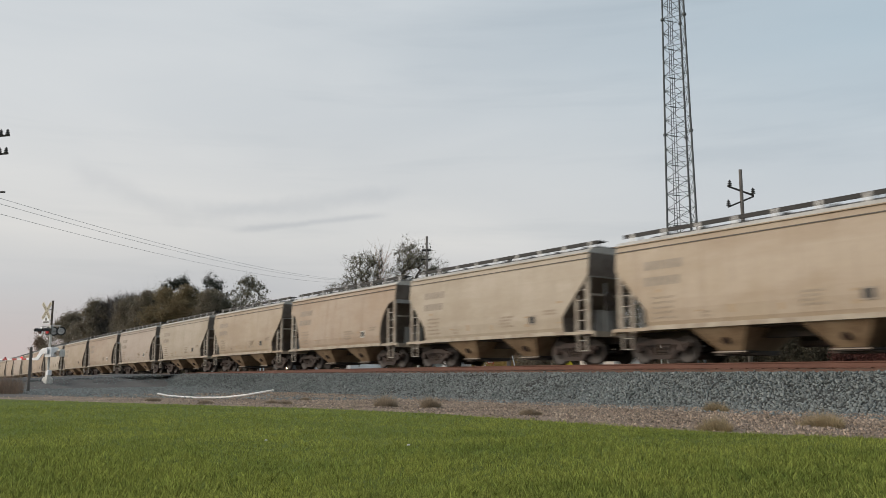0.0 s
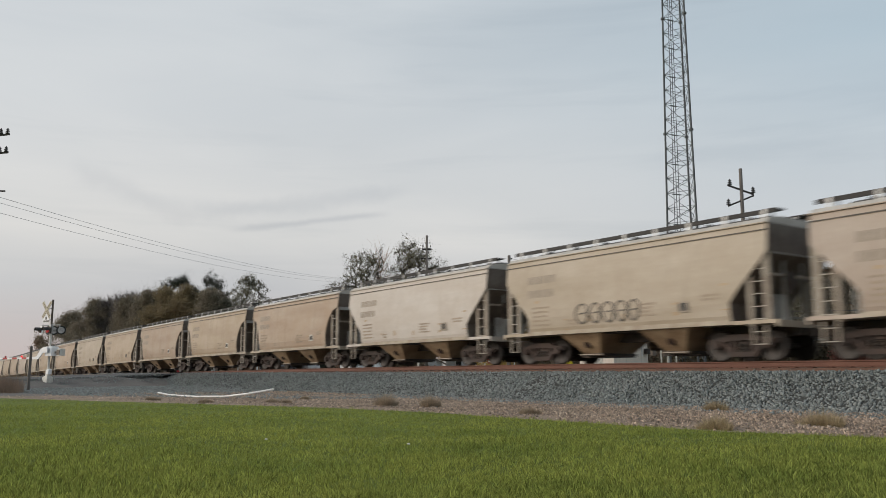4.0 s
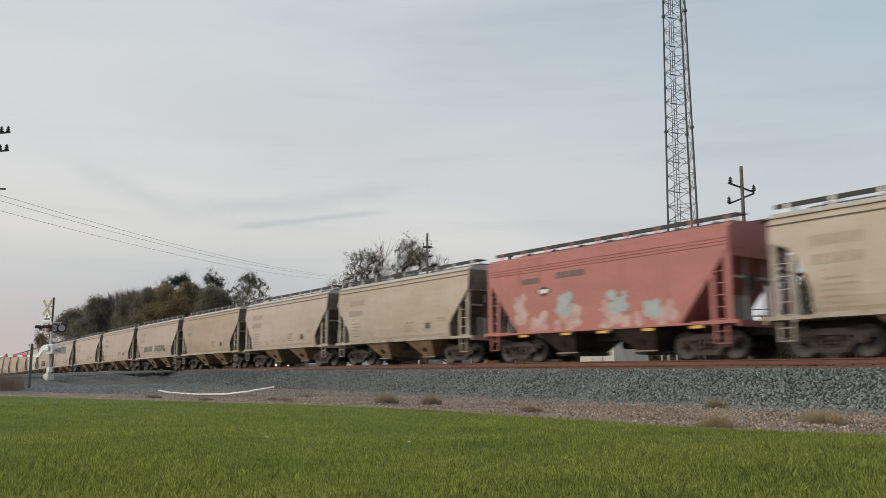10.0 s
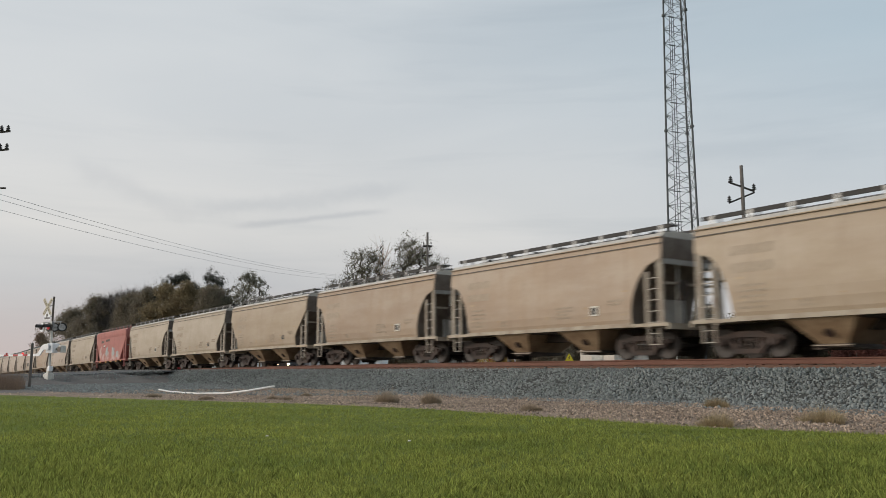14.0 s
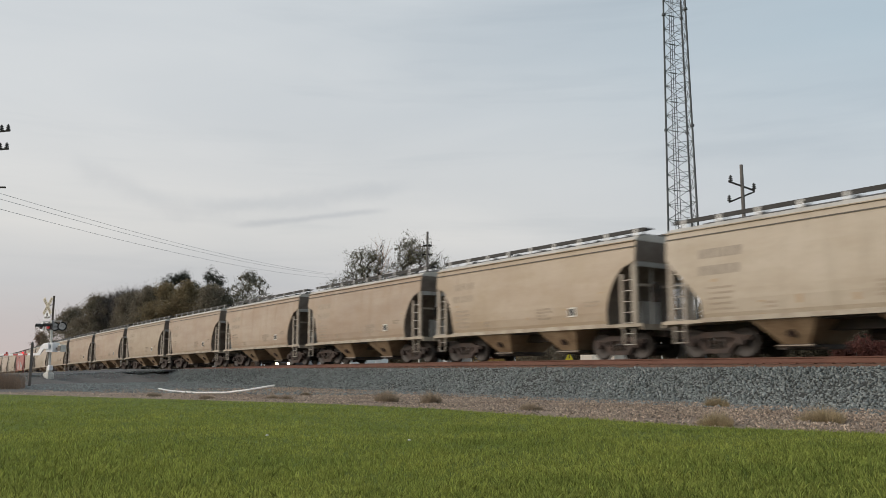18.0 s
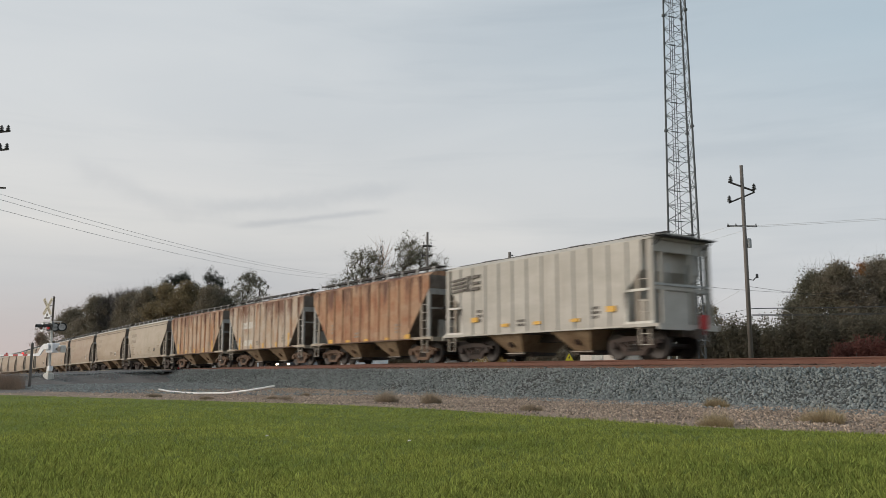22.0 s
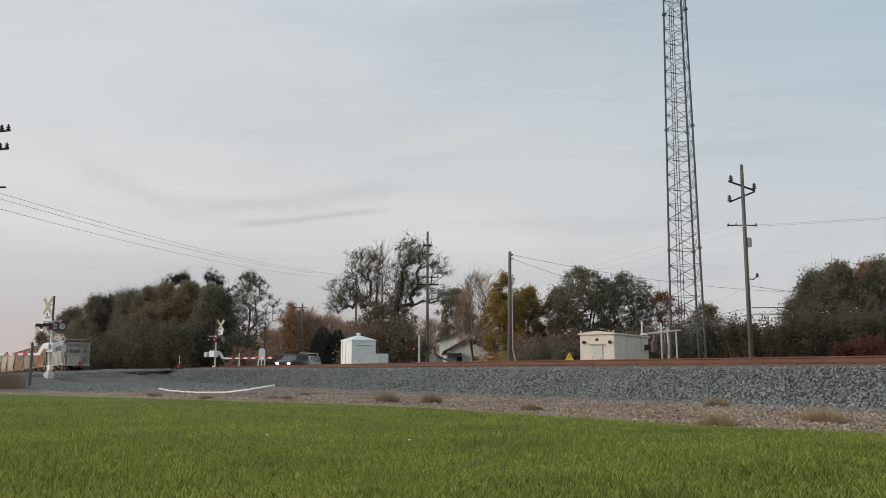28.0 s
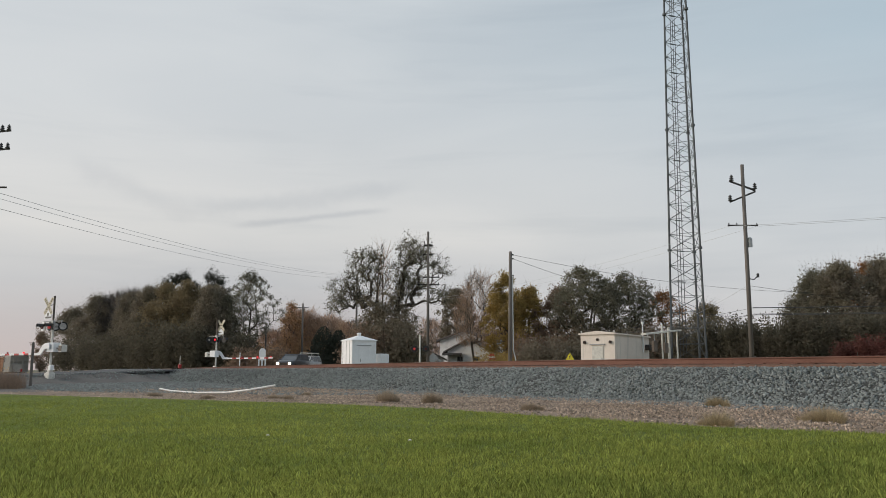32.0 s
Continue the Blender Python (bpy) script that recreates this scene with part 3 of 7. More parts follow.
rail_prof = [(-0.07, 0.0), (0.07, 0.0), (0.07, 0.012), (0.012, 0.035), (0.010, 0.135), (0.034, 0.150), (0.036, 0.176), (0.028, 0.184), (-0.028, 0.184), (-0.036, 0.176), (-0.034, 0.150), (-0.010, 0.135), (-0.012, 0.035), (-0.07, 0.012)]
RAIL_STEPS = (-1500, -300, -200, *range(-150, -15, 5), 20, 200, 2000)
for y in (-0.755, 0.755):
    f = Form()
    f.loft([[off_track(-x, y + u, RAIL - 0.186 + v) for u, v in rail_prof] for x in RAIL_STEPS])
    r = solid("rail", f, RAIL_RUST, "long rusted steel rail with a worn running surface", "rail", "rails of the track", kind="structure")
    h = Form()
    h.loft([[off_track(-x, y + u, RAIL + v) for u, v in ((-0.027, -0.001), (0.027, -0.001), (0.024, 0.001), (-0.024, 0.001))] for x in RAIL_STEPS])
    part("running_surface", h, RAIL_TOP, r, "polished steel")

ties = Form()
for i in range(-560, 200):
    x = i * 0.53 + random.uniform(-0.02, 0.02)
    cx, cy, a = along(-x)
    ties.box(cx - 0.115, cx + 0.115, cy - 1.3, cy + 1.3, 0.88 - drop(-x), 1.066 - drop(-x), -a)
tagged(solid("railway_ties", ties, TIE, "weathered timber ties half sunk in the ballast", "tie"), kind="stuff")
plates = Form()
for i in range(-140, 40):
    x = i * 0.53
    dz = -drop(-x)
    for s in (-1, 1):
        plates.box(x - 0.10, x + 0.10, TRACK + s * 0.755 - 0.19, TRACK + s * 0.755 + 0.19, 1.064 + dz, 1.084 + dz)
        for k in (-0.06, 0.06):
            plates.box(x + k - 0.013, x + k + 0.013, TRACK + s * 0.755 - 0.105, TRACK + s * 0.755 - 0.07, 1.08 + dz, 1.094 + dz)
tagged(solid("tie_plates", plates, RAIL_RUST, "rusted steel plates and spikes under the rails", "tie plate"), kind="stuff")


# ---- the wagons: local x along the wagon, z from the top of the rail ----
HALF = 5.75


def wheelset_form():
    f = Form()
    f.tube((0, -1.02, 0), (0, 1.02, 0), 0.085, n=8)
    for s in (-1, 1):
        y = s * 0.755
        f.loft([[(r * math.cos(6.28319 * i / 16), y + s * w, r * math.sin(6.28319 * i / 16)) for i in range(16)] for r, w in
                ((0.10, 0.09), (0.16, 0.06), (0.36, 0.035), (0.41, 0.075), (0.455, 0.07), (0.465, -0.03), (0.49, -0.05), (0.47, -0.075), (0.40, -0.07), (0.34, -0.02), (0.10, -0.05))])
    return f


def bogie(car, x, shared):
    """Three-piece freight bogie: two side frames, bolster, two wheelsets."""
    b = new("bogie")
    b.empty_display_size = 0.1
    b.parent, b.matrix_basis = car, pose(x, 0, 0)
    if shared:
        for o in shared.children:
            c = twin(o, b, o.matrix_basis.copy())
        return b
    for s in (-1, 1):
        f = Form()
        y0, y1 = s * 0.92 - 0.07, s * 0.92 + 0.07
        f.slab([(-1.17, 0.52), (-1.12, 0.66), (-0.72, 0.70), (-0.45, 0.80), (0.45, 0.80), (0.72, 0.70), (1.12, 0.66), (1.17, 0.52), (0.74, 0.54), (0.45, 0.62), (-0.45, 0.62), (-0.74, 0.54)], "y", y0, y1)
        f.slab([(-0.76, 0.55), (-0.62, 0.58), (-0.30, 0.28), (0.30, 0.28), (0.62, 0.58), (0.76, 0.55), (0.42, 0.14), (-0.42, 0.14)], "y", y0 + 0.01, y1 - 0.01)
        for e in (-1, 1):
            f.box(e * 0.36 - 0.06, e * 0.36 + 0.06, y0 + 0.02, y1 - 0.02, 0.26, 0.66)
            f.disc((e * 0.89, s * 1.0, 0.49), (0, 1, 0), 0.13, 0.16, 10)
        part("side_frame", f, BOGIE_RUST, b)
        for k in (-0.18, 0.0, 0.18):
            g = Form()
            g.loft([[(k + r * math.cos(1.0472 * i), s * 0.93 + r * math.sin(1.0472 * i), 0.28 + 0.032 * lev) for i in range(6)] for lev, r in enumerate((0.075, 0.075, 0.055, 0.075, 0.075, 0.055, 0.075, 0.075))])
            part("spring", g, DARK, b)
    f = Form()
    f.bevel_box(-0.2, 0.2, -0.9, 0.9, 0.52, 0.78, 0.04)
    f.box(-0.55, -0.45, -0.75, 0.75, 0.30, 0.40).box(0.45, 0.55, -0.75, 0.75, 0.30, 0.40)
    f.disc((0, 0, 0.85), (0, 0, 1), 0.25, 0.16, 12)
    part("bolster", f, BOGIE_RUST, b)
    w = part("wheelset", wheelset_form(), TYRE, b, "worn steel wheels on an axle", True)
    w.matrix_basis = pose(-0.89, 0, 0.455)
    twin(w, b, pose(0.89, 0, 0.455))
    return b


def hull_levels(kind):
    """Rings of the tank-like body: height, half width, half length."""
    if kind == "round":
        zs = (1.09, 1.16, 1.32, 1.6, 1.9, 2.2, 2.5, 2.8, 3.05, 3.25, 3.6, 3.96)
        ws = (1.47, 1.52, 1.58, 1.62, 1.63, 1.625, 1.61, 1.59, 1.57, 1.555, 1.52, 1.47)
        return [(z, w, 4.45 + (HALF - 4.45) * (1 - math.sqrt(max(0, 1 - min(1, max(0, (z - 1.15) / 2.1)) ** 2)))) for z, w in zip(zs, ws)]
    if kind == "tail":
        return [(z, 1.55, h) for z, h in ((1.09, 4.5), (1.17, 4.52), (2.3, 4.66), (2.94, 5.3), (3.35, 5.32), (3.96, 5.32))]
    if kind == "angular":
        zs = (1.09, 1.16, 1.32, 1.7, 2.0, 2.4, 2.8, 3.12, 3.6, 3.96)
        ws = (1.48, 1.53, 1.585, 1.62, 1.625, 1.615, 1.60, 1.58, 1.53, 1.48)
        return [(z, w, 4.45 + (HALF - 4.45) * min(1, max(0, (z - 1.75) / 1.35))) for z, w in zip(zs, ws)]
    return [(z, w, 3.9 + (HALF - 3.9) * min(1, max(0, (z - 1.15) / 2.2))) for z, w in ((1.09, 1.545), (1.17, 1.55), (2.0, 1.55), (2.8, 1.55), (3.35, 1.55), (3.96, 1.55))]


def skin(kind, z):
    lv = hull_levels(kind)
    return -float(np.interp(z, [a for a, _, _ in lv], [b for _, b, _ in lv]))


def plate(f, x0, x1, z0, z1, y, proud=0.005):
    """A thin flat piece that follows the side of a body; y: one depth, or a function of height."""
    a, b = (y(z0), y(z1)) if callable(y) else (y, y)
    f.loft([[(x0, a - proud, z0), (x1, a - proud, z0), (x1, a + 0.004, z0), (x0, a + 0.004, z0)], [(x0, b - proud, z1), (x1, b - proud, z1), (x1, b + 0.004, z1), (x0, b + 0.004, z1)]])


def letters(f, x, z, width, height, y, rowsn=1, gap=0.5, seed=0):
    """Plain bars in place of lettering that cannot be read."""
    rnd = random.Random(seed)
    for k in range(rowsn):
        u, low = x, z - k * height * (1 + gap)
        end = x + width * (1.0 if k == 0 else rnd.uniform(0.75, 1.1))
        while u < end:
            w = height * rnd.uniform(0.45, 0.8)
            plate(f, u, u + w, low, low + height, y)
            u += w + height * 0.22


def make_wagon(name, label, kind, paint, end_paint=None, hopper=None, seed=0):
    end_paint, hopper = end_paint or END_GREY, hopper or HOPPER_TAN
    car = thing(name, (0, 0, 0), label, "freight wagon", "wagons of the train")
    lv = hull_levels(kind)
    f = Form()
    f.loft([[(-h, -w, z), (h, -w, z), (h, w, z), (-h, w, z)] for z, w, h in lv])
    body = part("body", f, paint, car)
    # end bulkheads and slope sheets, set a little proud of the body; END_GREY is darker than the side paints
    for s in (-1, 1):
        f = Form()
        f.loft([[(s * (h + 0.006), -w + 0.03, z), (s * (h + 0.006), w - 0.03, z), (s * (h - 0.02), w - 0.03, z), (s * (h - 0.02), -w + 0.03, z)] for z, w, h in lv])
        part("end_sheet", f, end_paint, car, "plain steel end sheet")
    # roof; ROOF_PALE puts the bright lit eave line into the colour
    f = Form()
    f.loft([[(x, -1.50, 3.955), (x, -1.36, 4.10), (x, -0.7, 4.20), (x, 0.7, 4.20), (x, 1.36, 4.10), (x, 1.50, 3.955)] for x in (-HALF, HALF)])
    part("roof", f, paint if kind in ("red", "ribbed", "tail") else ROOF_PALE, car)
    f = Form()
    for s in (-1, 1):
        f.box(-HALF - 0.02, HALF + 0.02, s * 1.515 - 0.03, s * 1.515 + 0.03, 3.935, 3.965)
    part("top_chord", f, paint, car)
    if kind in ("round", "angular"):
        for s in (-1, 1):
            f = Form()
            f.box(-HALF + 0.01, HALF - 0.01, s * 1.535 - 0.010, s * 1.535 + 0.010, 3.728, 3.756)
            part("seam", f, STENCIL, car, "dark seam below the roof")
    f = Form()
    top = 4.22 if kind == "tail" else 4.36
    f.bevel_box(-5.2, 5.2, -0.36, 0.36, 4.18, top, 0.04)
    for k in range(7):
        f.box(-4.6 + k * 1.5, -4.5 + k * 1.5, -0.42, 0.42, 4.19, top + 0.04)
    part("hatch_trough", f, ROOF_GREY, car, "long dark loading hatch")
    for s in (-1, 1):
        f = Form()
        if kind == "tail":
            f.box(-5.8, 5.8, s * 0.62 - 0.12, s * 0.62 + 0.12, 4.23, 4.26)
        else:
            f.box(-5.8, 5.8, s * 0.82 - 0.22, s * 0.82 + 0.22, 4.38, 4.42)
            f.box(-5.8, 5.8, s * 1.03 - 0.012, s * 1.03 + 0.012, 4.34 if kind == "ribbed" else 4.295, 4.43)
        g = part("running_board", f, GRATING, car, "dark steel grating walkway")
        f = Form()
        for k in range(9):
            x = -5.4 + k * 1.35
            if kind != "tail":
                f.box(x - 0.055, x + 0.055, s * 1.05 - 0.012, s * 1.05 + 0.012, 4.10, 4.415)
            f.box(x - 0.03, x + 0.03, s * 0.62 - 0.02, s * 0.62 + 0.02, 4.14, 4.24 if kind == "tail" else 4.38)
        tagged(part("walkway_bracket", f, paint if kind == "red" else GALV, g, "pale steel brackets"), kind="stuff")
    # sills and end platforms
    for s in (-1, 1):
        f = Form()
        y = s * 1.545
        f.box(-4.47, 4.47, y - 0.05, y + 0.05, 1.085, 1.20 if kind in ("round", "angular") else 1.12)
        f.box(-4.47, 4.47, y - 0.065, y + 0.065, 1.06, 1.088)
        part("side_sill", f, PALE_SILL if kind in ("round", "angular") else BOGIE_RUST if kind == "ribbed" else paint, car)
    for s in (-1, 1):
        f = Form()
        f.box(min(s * 4.2, s * 5.95), max(s * 4.2, s * 5.95), -1.5, 1.5, 1.06, 1.10)
        f.box(s * 5.95 - 0.04, s * 5.95 + 0.04, -1.55, 1.55, 0.95, 1.14)
        for t in (-1, 1):
            f.box(min(s * 4.3, s * 5.95), max(s * 4.3, s * 5.95), t * 1.53 - 0.03, t * 1.53 + 0.03, 1.05, 1.16)
        part("end_platform", f, PALE_SILL if kind in ("round", "ribbed") else paint, car)
        plain = kind in ("round", "angular")
        for t in (-1, 1):
            f = Form()
            f.bevel_box(s * 5.64 - 0.11, s * 5.64 + 0.11, t * 1.47 - 0.05, t * 1.47 + 0.05, 1.05, 3.3 if plain else 3.98, 0.01)
            part("corner_post", f, POST_PALE if plain else paint if kind in ("red", "tail") else BULKHEAD, car)
            f = Form()
            f.tube((s * 5.55, t * 0.5, 1.05), (s * 5.55, t * 0.5, 3.2), 0.045, n=6)
            part("end_strut", f, BULKHEAD, car)
        f = Form()
        f.box(s * 5.70 - 0.04, s * 5.70 + 0.04, -1.42, 1.42, 2.42, 2.50)
        part("cross_bar", f, POST_PALE if plain else BULKHEAD, car)
        if kind != "tail":
            f = Form()
            f.box(s * 5.73 - 0.02, s * 5.73 + 0.02, -1.42, 1.42, 3.08, 3.93)
            part("end_cap", f, BULKHEAD if kind != "red" else paint, car, "plain grey upper end plate")
            f = Form()
            f.box(s * 5.0 - 0.02, s * 5.0 + 0.02, -0.5, 0.5, 1.05, 2.0)
            part("end_web", f, BULKHEAD, car, "plain grey lower end plate")
        for t in (-1, 1):
            f = Form()
            y = t * 1.50
            f.box(s * 5.10 - 0.075, s * 5.10 + 0.075, y - 0.03, y + 0.03, 1.0, 2.45 if kind == "angular" else 2.85)
            f.box(s * 5.56 - 0.03, s * 5.56 + 0.03, y - 0.03, y + 0.03, 0.45, 1.0)
            f.box(s * 5.14 - 0.03, s * 5.14 + 0.03, y - 0.03, y + 0.03, 0.45, 1.0)
            o = part("ladder", f, POST_PALE if kind != "red" else paint, car, "pale steel ladder")
            for k in range(7):
                z = 0.47 + k * 0.36
                part("rung", Form().tube((s * 5.1, y, z), (s * 5.62, y, z), 0.015, n=5), RUNG if kind != "red" else paint, o)
        # end ladder, brake gear and coupler
        f = Form()
        for x in (-0.28, 0.16):
            f.box(s * 5.78 - 0.02, s * 5.78 + 0.02, 0.95 + x - 0.02, 0.95 + x + 0.02, 0.6, 4.2)
        for k in range(9):
            f.tube((s * 5.80, 0.67, 0.65 + k * 0.4), (s * 5.80, 1.11, 0.65 + k * 0.4), 0.013, n=5)
        part("end_ladder", f, GALV, car, "steel ladder")
        f = Form()
        f.box(min(s * 5.9, s * 6.25), max(s * 5.9, s * 6.25), -0.09, 0.09, 0.72, 0.92)
        f.bevel_box(min(s * 6.2, s * 6.41), max(s * 6.2, s * 6.41), -0.17, 0.17, 0.66, 0.98, 0.04)
        f.path([(s * 6.0, 0.3, 0.75), (s * 6.15, 0.32, 0.45), (s * 6.38, 0.3, 0.4)], 0.025, 5)
        part("coupler", f, DARK, car, "dark cast steel coupler and air hose")
    if kind != "tail":
        f = Form()
        f.disc((5.86, -0.6, 2.3), (1, 0, 0), 0.28, 0.03, 14)
        f.tube((5.72, -0.6, 2.3), (5.9, -0.6, 2.3), 0.04, n=6)
        f.box(5.74, 5.82, -0.72, -0.48, 1.9, 2.25)
        part("brake_wheel", f, DARK, car, "hand brake wheel on the end")
    # underframe
    f = Form()
    f.box(-5.95, 5.95, -0.33, 0.33, 0.74, 1.09)
    # near-black plate that stands for the shade between the hoppers
    f.box(-1.0, 1.0, -1.35, 1.35, 1.02, 1.09)
    f.tube((-0.5, 0.7, 0.62), (0.5, 0.7, 0.62), 0.17, n=8)
    part("centre_sill", f, DARK, car, "dark centre sill, brake gear and a plate for the shade between hoppers")
    for c in (-1.85, 1.85):
        f = Form()
        f.loft([[(c - a, -b, z), (c + a, -b, z), (c + a, b, z), (c - a, b, z)] for z, a, b in ((0.36, 0.40, 0.86), (1.03, 0.98, 1.47), (1.095, 1.01, 1.50))])
        h = part("hopper", f, hopper, car, "tapered discharge hopper")
        g = Form()
        g.box(c - 0.50, c + 0.50, -0.90, 0.90, 0.27, 0.36)
        g.box(c - 0.7, c + 0.7, -0.6, 0.6, 0.22, 0.27)
        part("outlet_gate", g, DARK, h)
        g = Form()
        g.box(c - 0.52, c + 0.55, -0.96, -0.92, 0.305, 0.34)
        part("gate_rail", g, POST_PALE, h, "pale gate rail")
        g = Form()
        g.disc((c + 0.05, -1.16, 0.66), (0, -0.76, -0.65), 0.13, 0.08, 10)
        part("vibrator_bracket", g, BOGIE_RUST, h)
    b = bogie(car, -4.4, SHARED.get("bogie"))
    SHARED.setdefault("bogie", b)
    bogie(car, 4.4, SHARED["bogie"])
    # lettering, placard holder, tape
    if kind == "round" or kind == "angular":
        f = Form()
        def side(z):
            return skin(kind, z)
        letters(f, -4.45, 3.0, 1.35, 0.29, side, 2, 0.8, seed)
        tagged(part("reporting_mark", f, FADED, car, "faded lettering bars"), kind="stuff")
        f = Form()
        letters(f, -4.2, 2.05, 0.9, 0.07, side, 5, 1.3, seed + 1)
        letters(f, -2.3, 1.5, 0.35, 0.07, side, 2, 0.7, seed + 2)
        letters(f, 0.9, 1.85, 0.8, 0.07, side, 4, 0.7, seed + 3)
        letters(f, 3.45, 1.95, 0.7, 0.07, side, 2, 0.7, seed + 4)
        tagged(part("data_stencil", f, FAINT, car, "small faded lettering bars"), kind="stuff")
        f = Form()
        f.box(2.62, 3.02, skin(kind, 1.7) - 0.015, skin(kind, 1.7), 1.52, 1.86)
        p = part("placard_holder", f, PALE if seed % 2 else FADED, car)
        f = Form()
        for k in (0, 1):
            f.box(2.67 + k * 0.17, 2.80 + k * 0.17, skin(kind, 1.7) - 0.022, skin(kind, 1.7) - 0.014, 1.57, 1.81)
        part("placard", f, BLACK, p, "small dark placard")
        rnd = random.Random(seed)
        for x, w, z0, z1 in ((-4.15, 0.22, 1.6, 2.35), (-2.6, 0.2, 1.22, 1.6), (-1.2, 0.16, 1.3, 1.7), (0.4, 0.14, 1.3, 1.62), (2.3, 0.22, 1.45, 1.85), (4.12, 0.26, 1.5, 2.3)):
            f = Form()
            x += rnd.uniform(-0.12, 0.12)
            plate(f, x, x + w, z0, z1, side, 0.003)
            part("stain_patch", f, PATCH, car, "worn tan patch")
    return car


SHARED = {}
RUNG = material("pale_worn_steel", (0.47, 0.44, 0.39), 0.6, second=(0.45, 0.40, 0.34), scale=6.0)
BULKHEAD = material("bluish_grey_steel", (0.40, 0.405, 0.39), 0.7, second=(0.30, 0.29, 0.27), scale=2.0, vary=0.12, streak=(0.16, 0.13, 0.11))
PALE_SILL = material("dusty_pale_steel", (0.425, 0.374, 0.297), 0.7, second=(0.306, 0.246, 0.187), scale=2.5, vary=0.1)
# paler than the side paint, to paint in the highlight along the eave
ROOF_PALE = material("chalky_pale_roof_paint", (0.50, 0.475, 0.43), 0.6, second=(0.40, 0.37, 0.325), scale=1.5, vary=0.06)
POST_PALE = material("dusty_beige_steel", (0.361, 0.32, 0.262), 0.7, second=(0.246, 0.197, 0.156), scale=2.5, vary=0.1)
PATCH = material("worn_tan_patch", (0.42, 0.319, 0.21), 0.7, second=(0.386, 0.277, 0.176), scale=3.0)


def repaint(car, paints):
    """Swap the paint of a copied wagon's parts."""
    for o in car.children_recursive:
        if o.type == "MESH" and o.material_slots and o.material_slots[0].material in paints:
            m = paints[o.material_slots[0].material]
            o.material_slots[0].link = "OBJECT"
            o.material_slots[0].material = m


def ribs(car, paint, n=12, half=5.55, limit=9.0):
    for s in (-1, 1):
        for k in range(n):
            x = -half + (2 * half) * (k + 0.5) / n
            low = 1.1 if abs(x) < 3.85 else 1.2 + (abs(x) - 3.9) * 1.19 + 0.1
            if low > 3.3 or abs(x) > limit:
                continue
            g = Form()
            g.loft([[(x - 0.07, s * 1.545, z), (x - 0.04, s * 1.605, z), (x + 0.04, s * 1.605, z), (x + 0.07, s * 1.545, z)] for z in (low, 3.93)])
            part("rib", g, paint, car)


wagon_round = make_wagon("covered_hopper_wagon", "round-sided beige covered hopper wagon with curved end cutouts, dusty", "round", BEIGE, seed=1)
wagon_angular = make_wagon("covered_hopper_wagon", "sand-coloured covered hopper wagon with slanted end cutouts, rust-stained", "angular", SAND, seed=2)
wagon_red = make_wagon("covered_hopper_wagon", "faded red covered hopper wagon with graffiti along its lower side", "red", RED_CAR, RED_CAR, DARK, seed=3)
f = Form()
for z in (3.62, 3.52, 3.42):
    f.box(-5.7, 5.7, -1.575, -1.548, z, z + 0.025)
part("side_bead", f, RED_CAR, wagon_red)
f = Form()
letters(f, -3.6, 2.95, 1.0, 0.22, -1.556, 1, 0.5, 5)
letters(f, -1.7, 3.05, 1.5, 0.22, -1.556, 1, 0.5, 6)
tagged(part("reporting_mark", f, STENCIL, wagon_red, "dark lettering bars"), kind="stuff")
f = Form()
f.slab([(-2.75, 2.62), (-2.35, 2.82), (-1.95, 2.62), (-2.35, 2.42)], "y", -1.562, -1.548)
d = part("diamond_emblem", f, BLACK, wagon_red, "black diamond with a pale centre")
f = Form()
f.slab([(-2.6, 2.55), (-2.1, 2.55), (-2.1, 2.70), (-2.6, 2.70)], "y", -1.566, -1.560)
part("emblem_centre", f, PALE, d)
rnd = random.Random(11)
for name, mat, label, spans in (("graffiti", PINK_TAG, "blurred pale graffiti", ((-3.9, -3.5, 1.3, 2.6), (-3.1, -2.2, 1.2, 1.8), (-1.9, -0.5, 1.15, 1.9), (0.6, 2.3, 1.15, 1.9), (2.8, 3.6, 1.2, 1.8))),
                                ("graffiti", BLUE_TAG, "pale blue graffiti", ((-1.6, -0.8, 1.75, 2.35), (0.9, 1.7, 1.75, 2.35), (2.5, 3.0, 1.5, 1.9)))):
    for k, (x0, x1, z0, z1) in enumerate(spans):
        f = Form()
        for i in range(14):
            cx, cz, r = rnd.uniform(x0, x1), rnd.uniform(z0, z1), rnd.uniform(0.10, 0.26)
            y = -1.5525 - 0.0006 * i - (0.012 if mat is BLUE_TAG else 0)
            f.slab([(cx + r * rnd.uniform(0.6, 1.25) * math.cos(a), cz + r * rnd.uniform(0.6, 1.25) * math.sin(a)) for a in np.arange(0, 6.2, 0.62)], "y", y, -1.545)
        part(name, f, mat, wagon_red, label)
for x in (-3.7, -1.4, 0.4, 2.4, 4.3):
    f = Form()
    f.box(x, x + 0.45, -1.62, -1.60, 0.94, 1.03)
    part("reflective_tape", f, YELLOW, wagon_red, "yellow reflective tape")


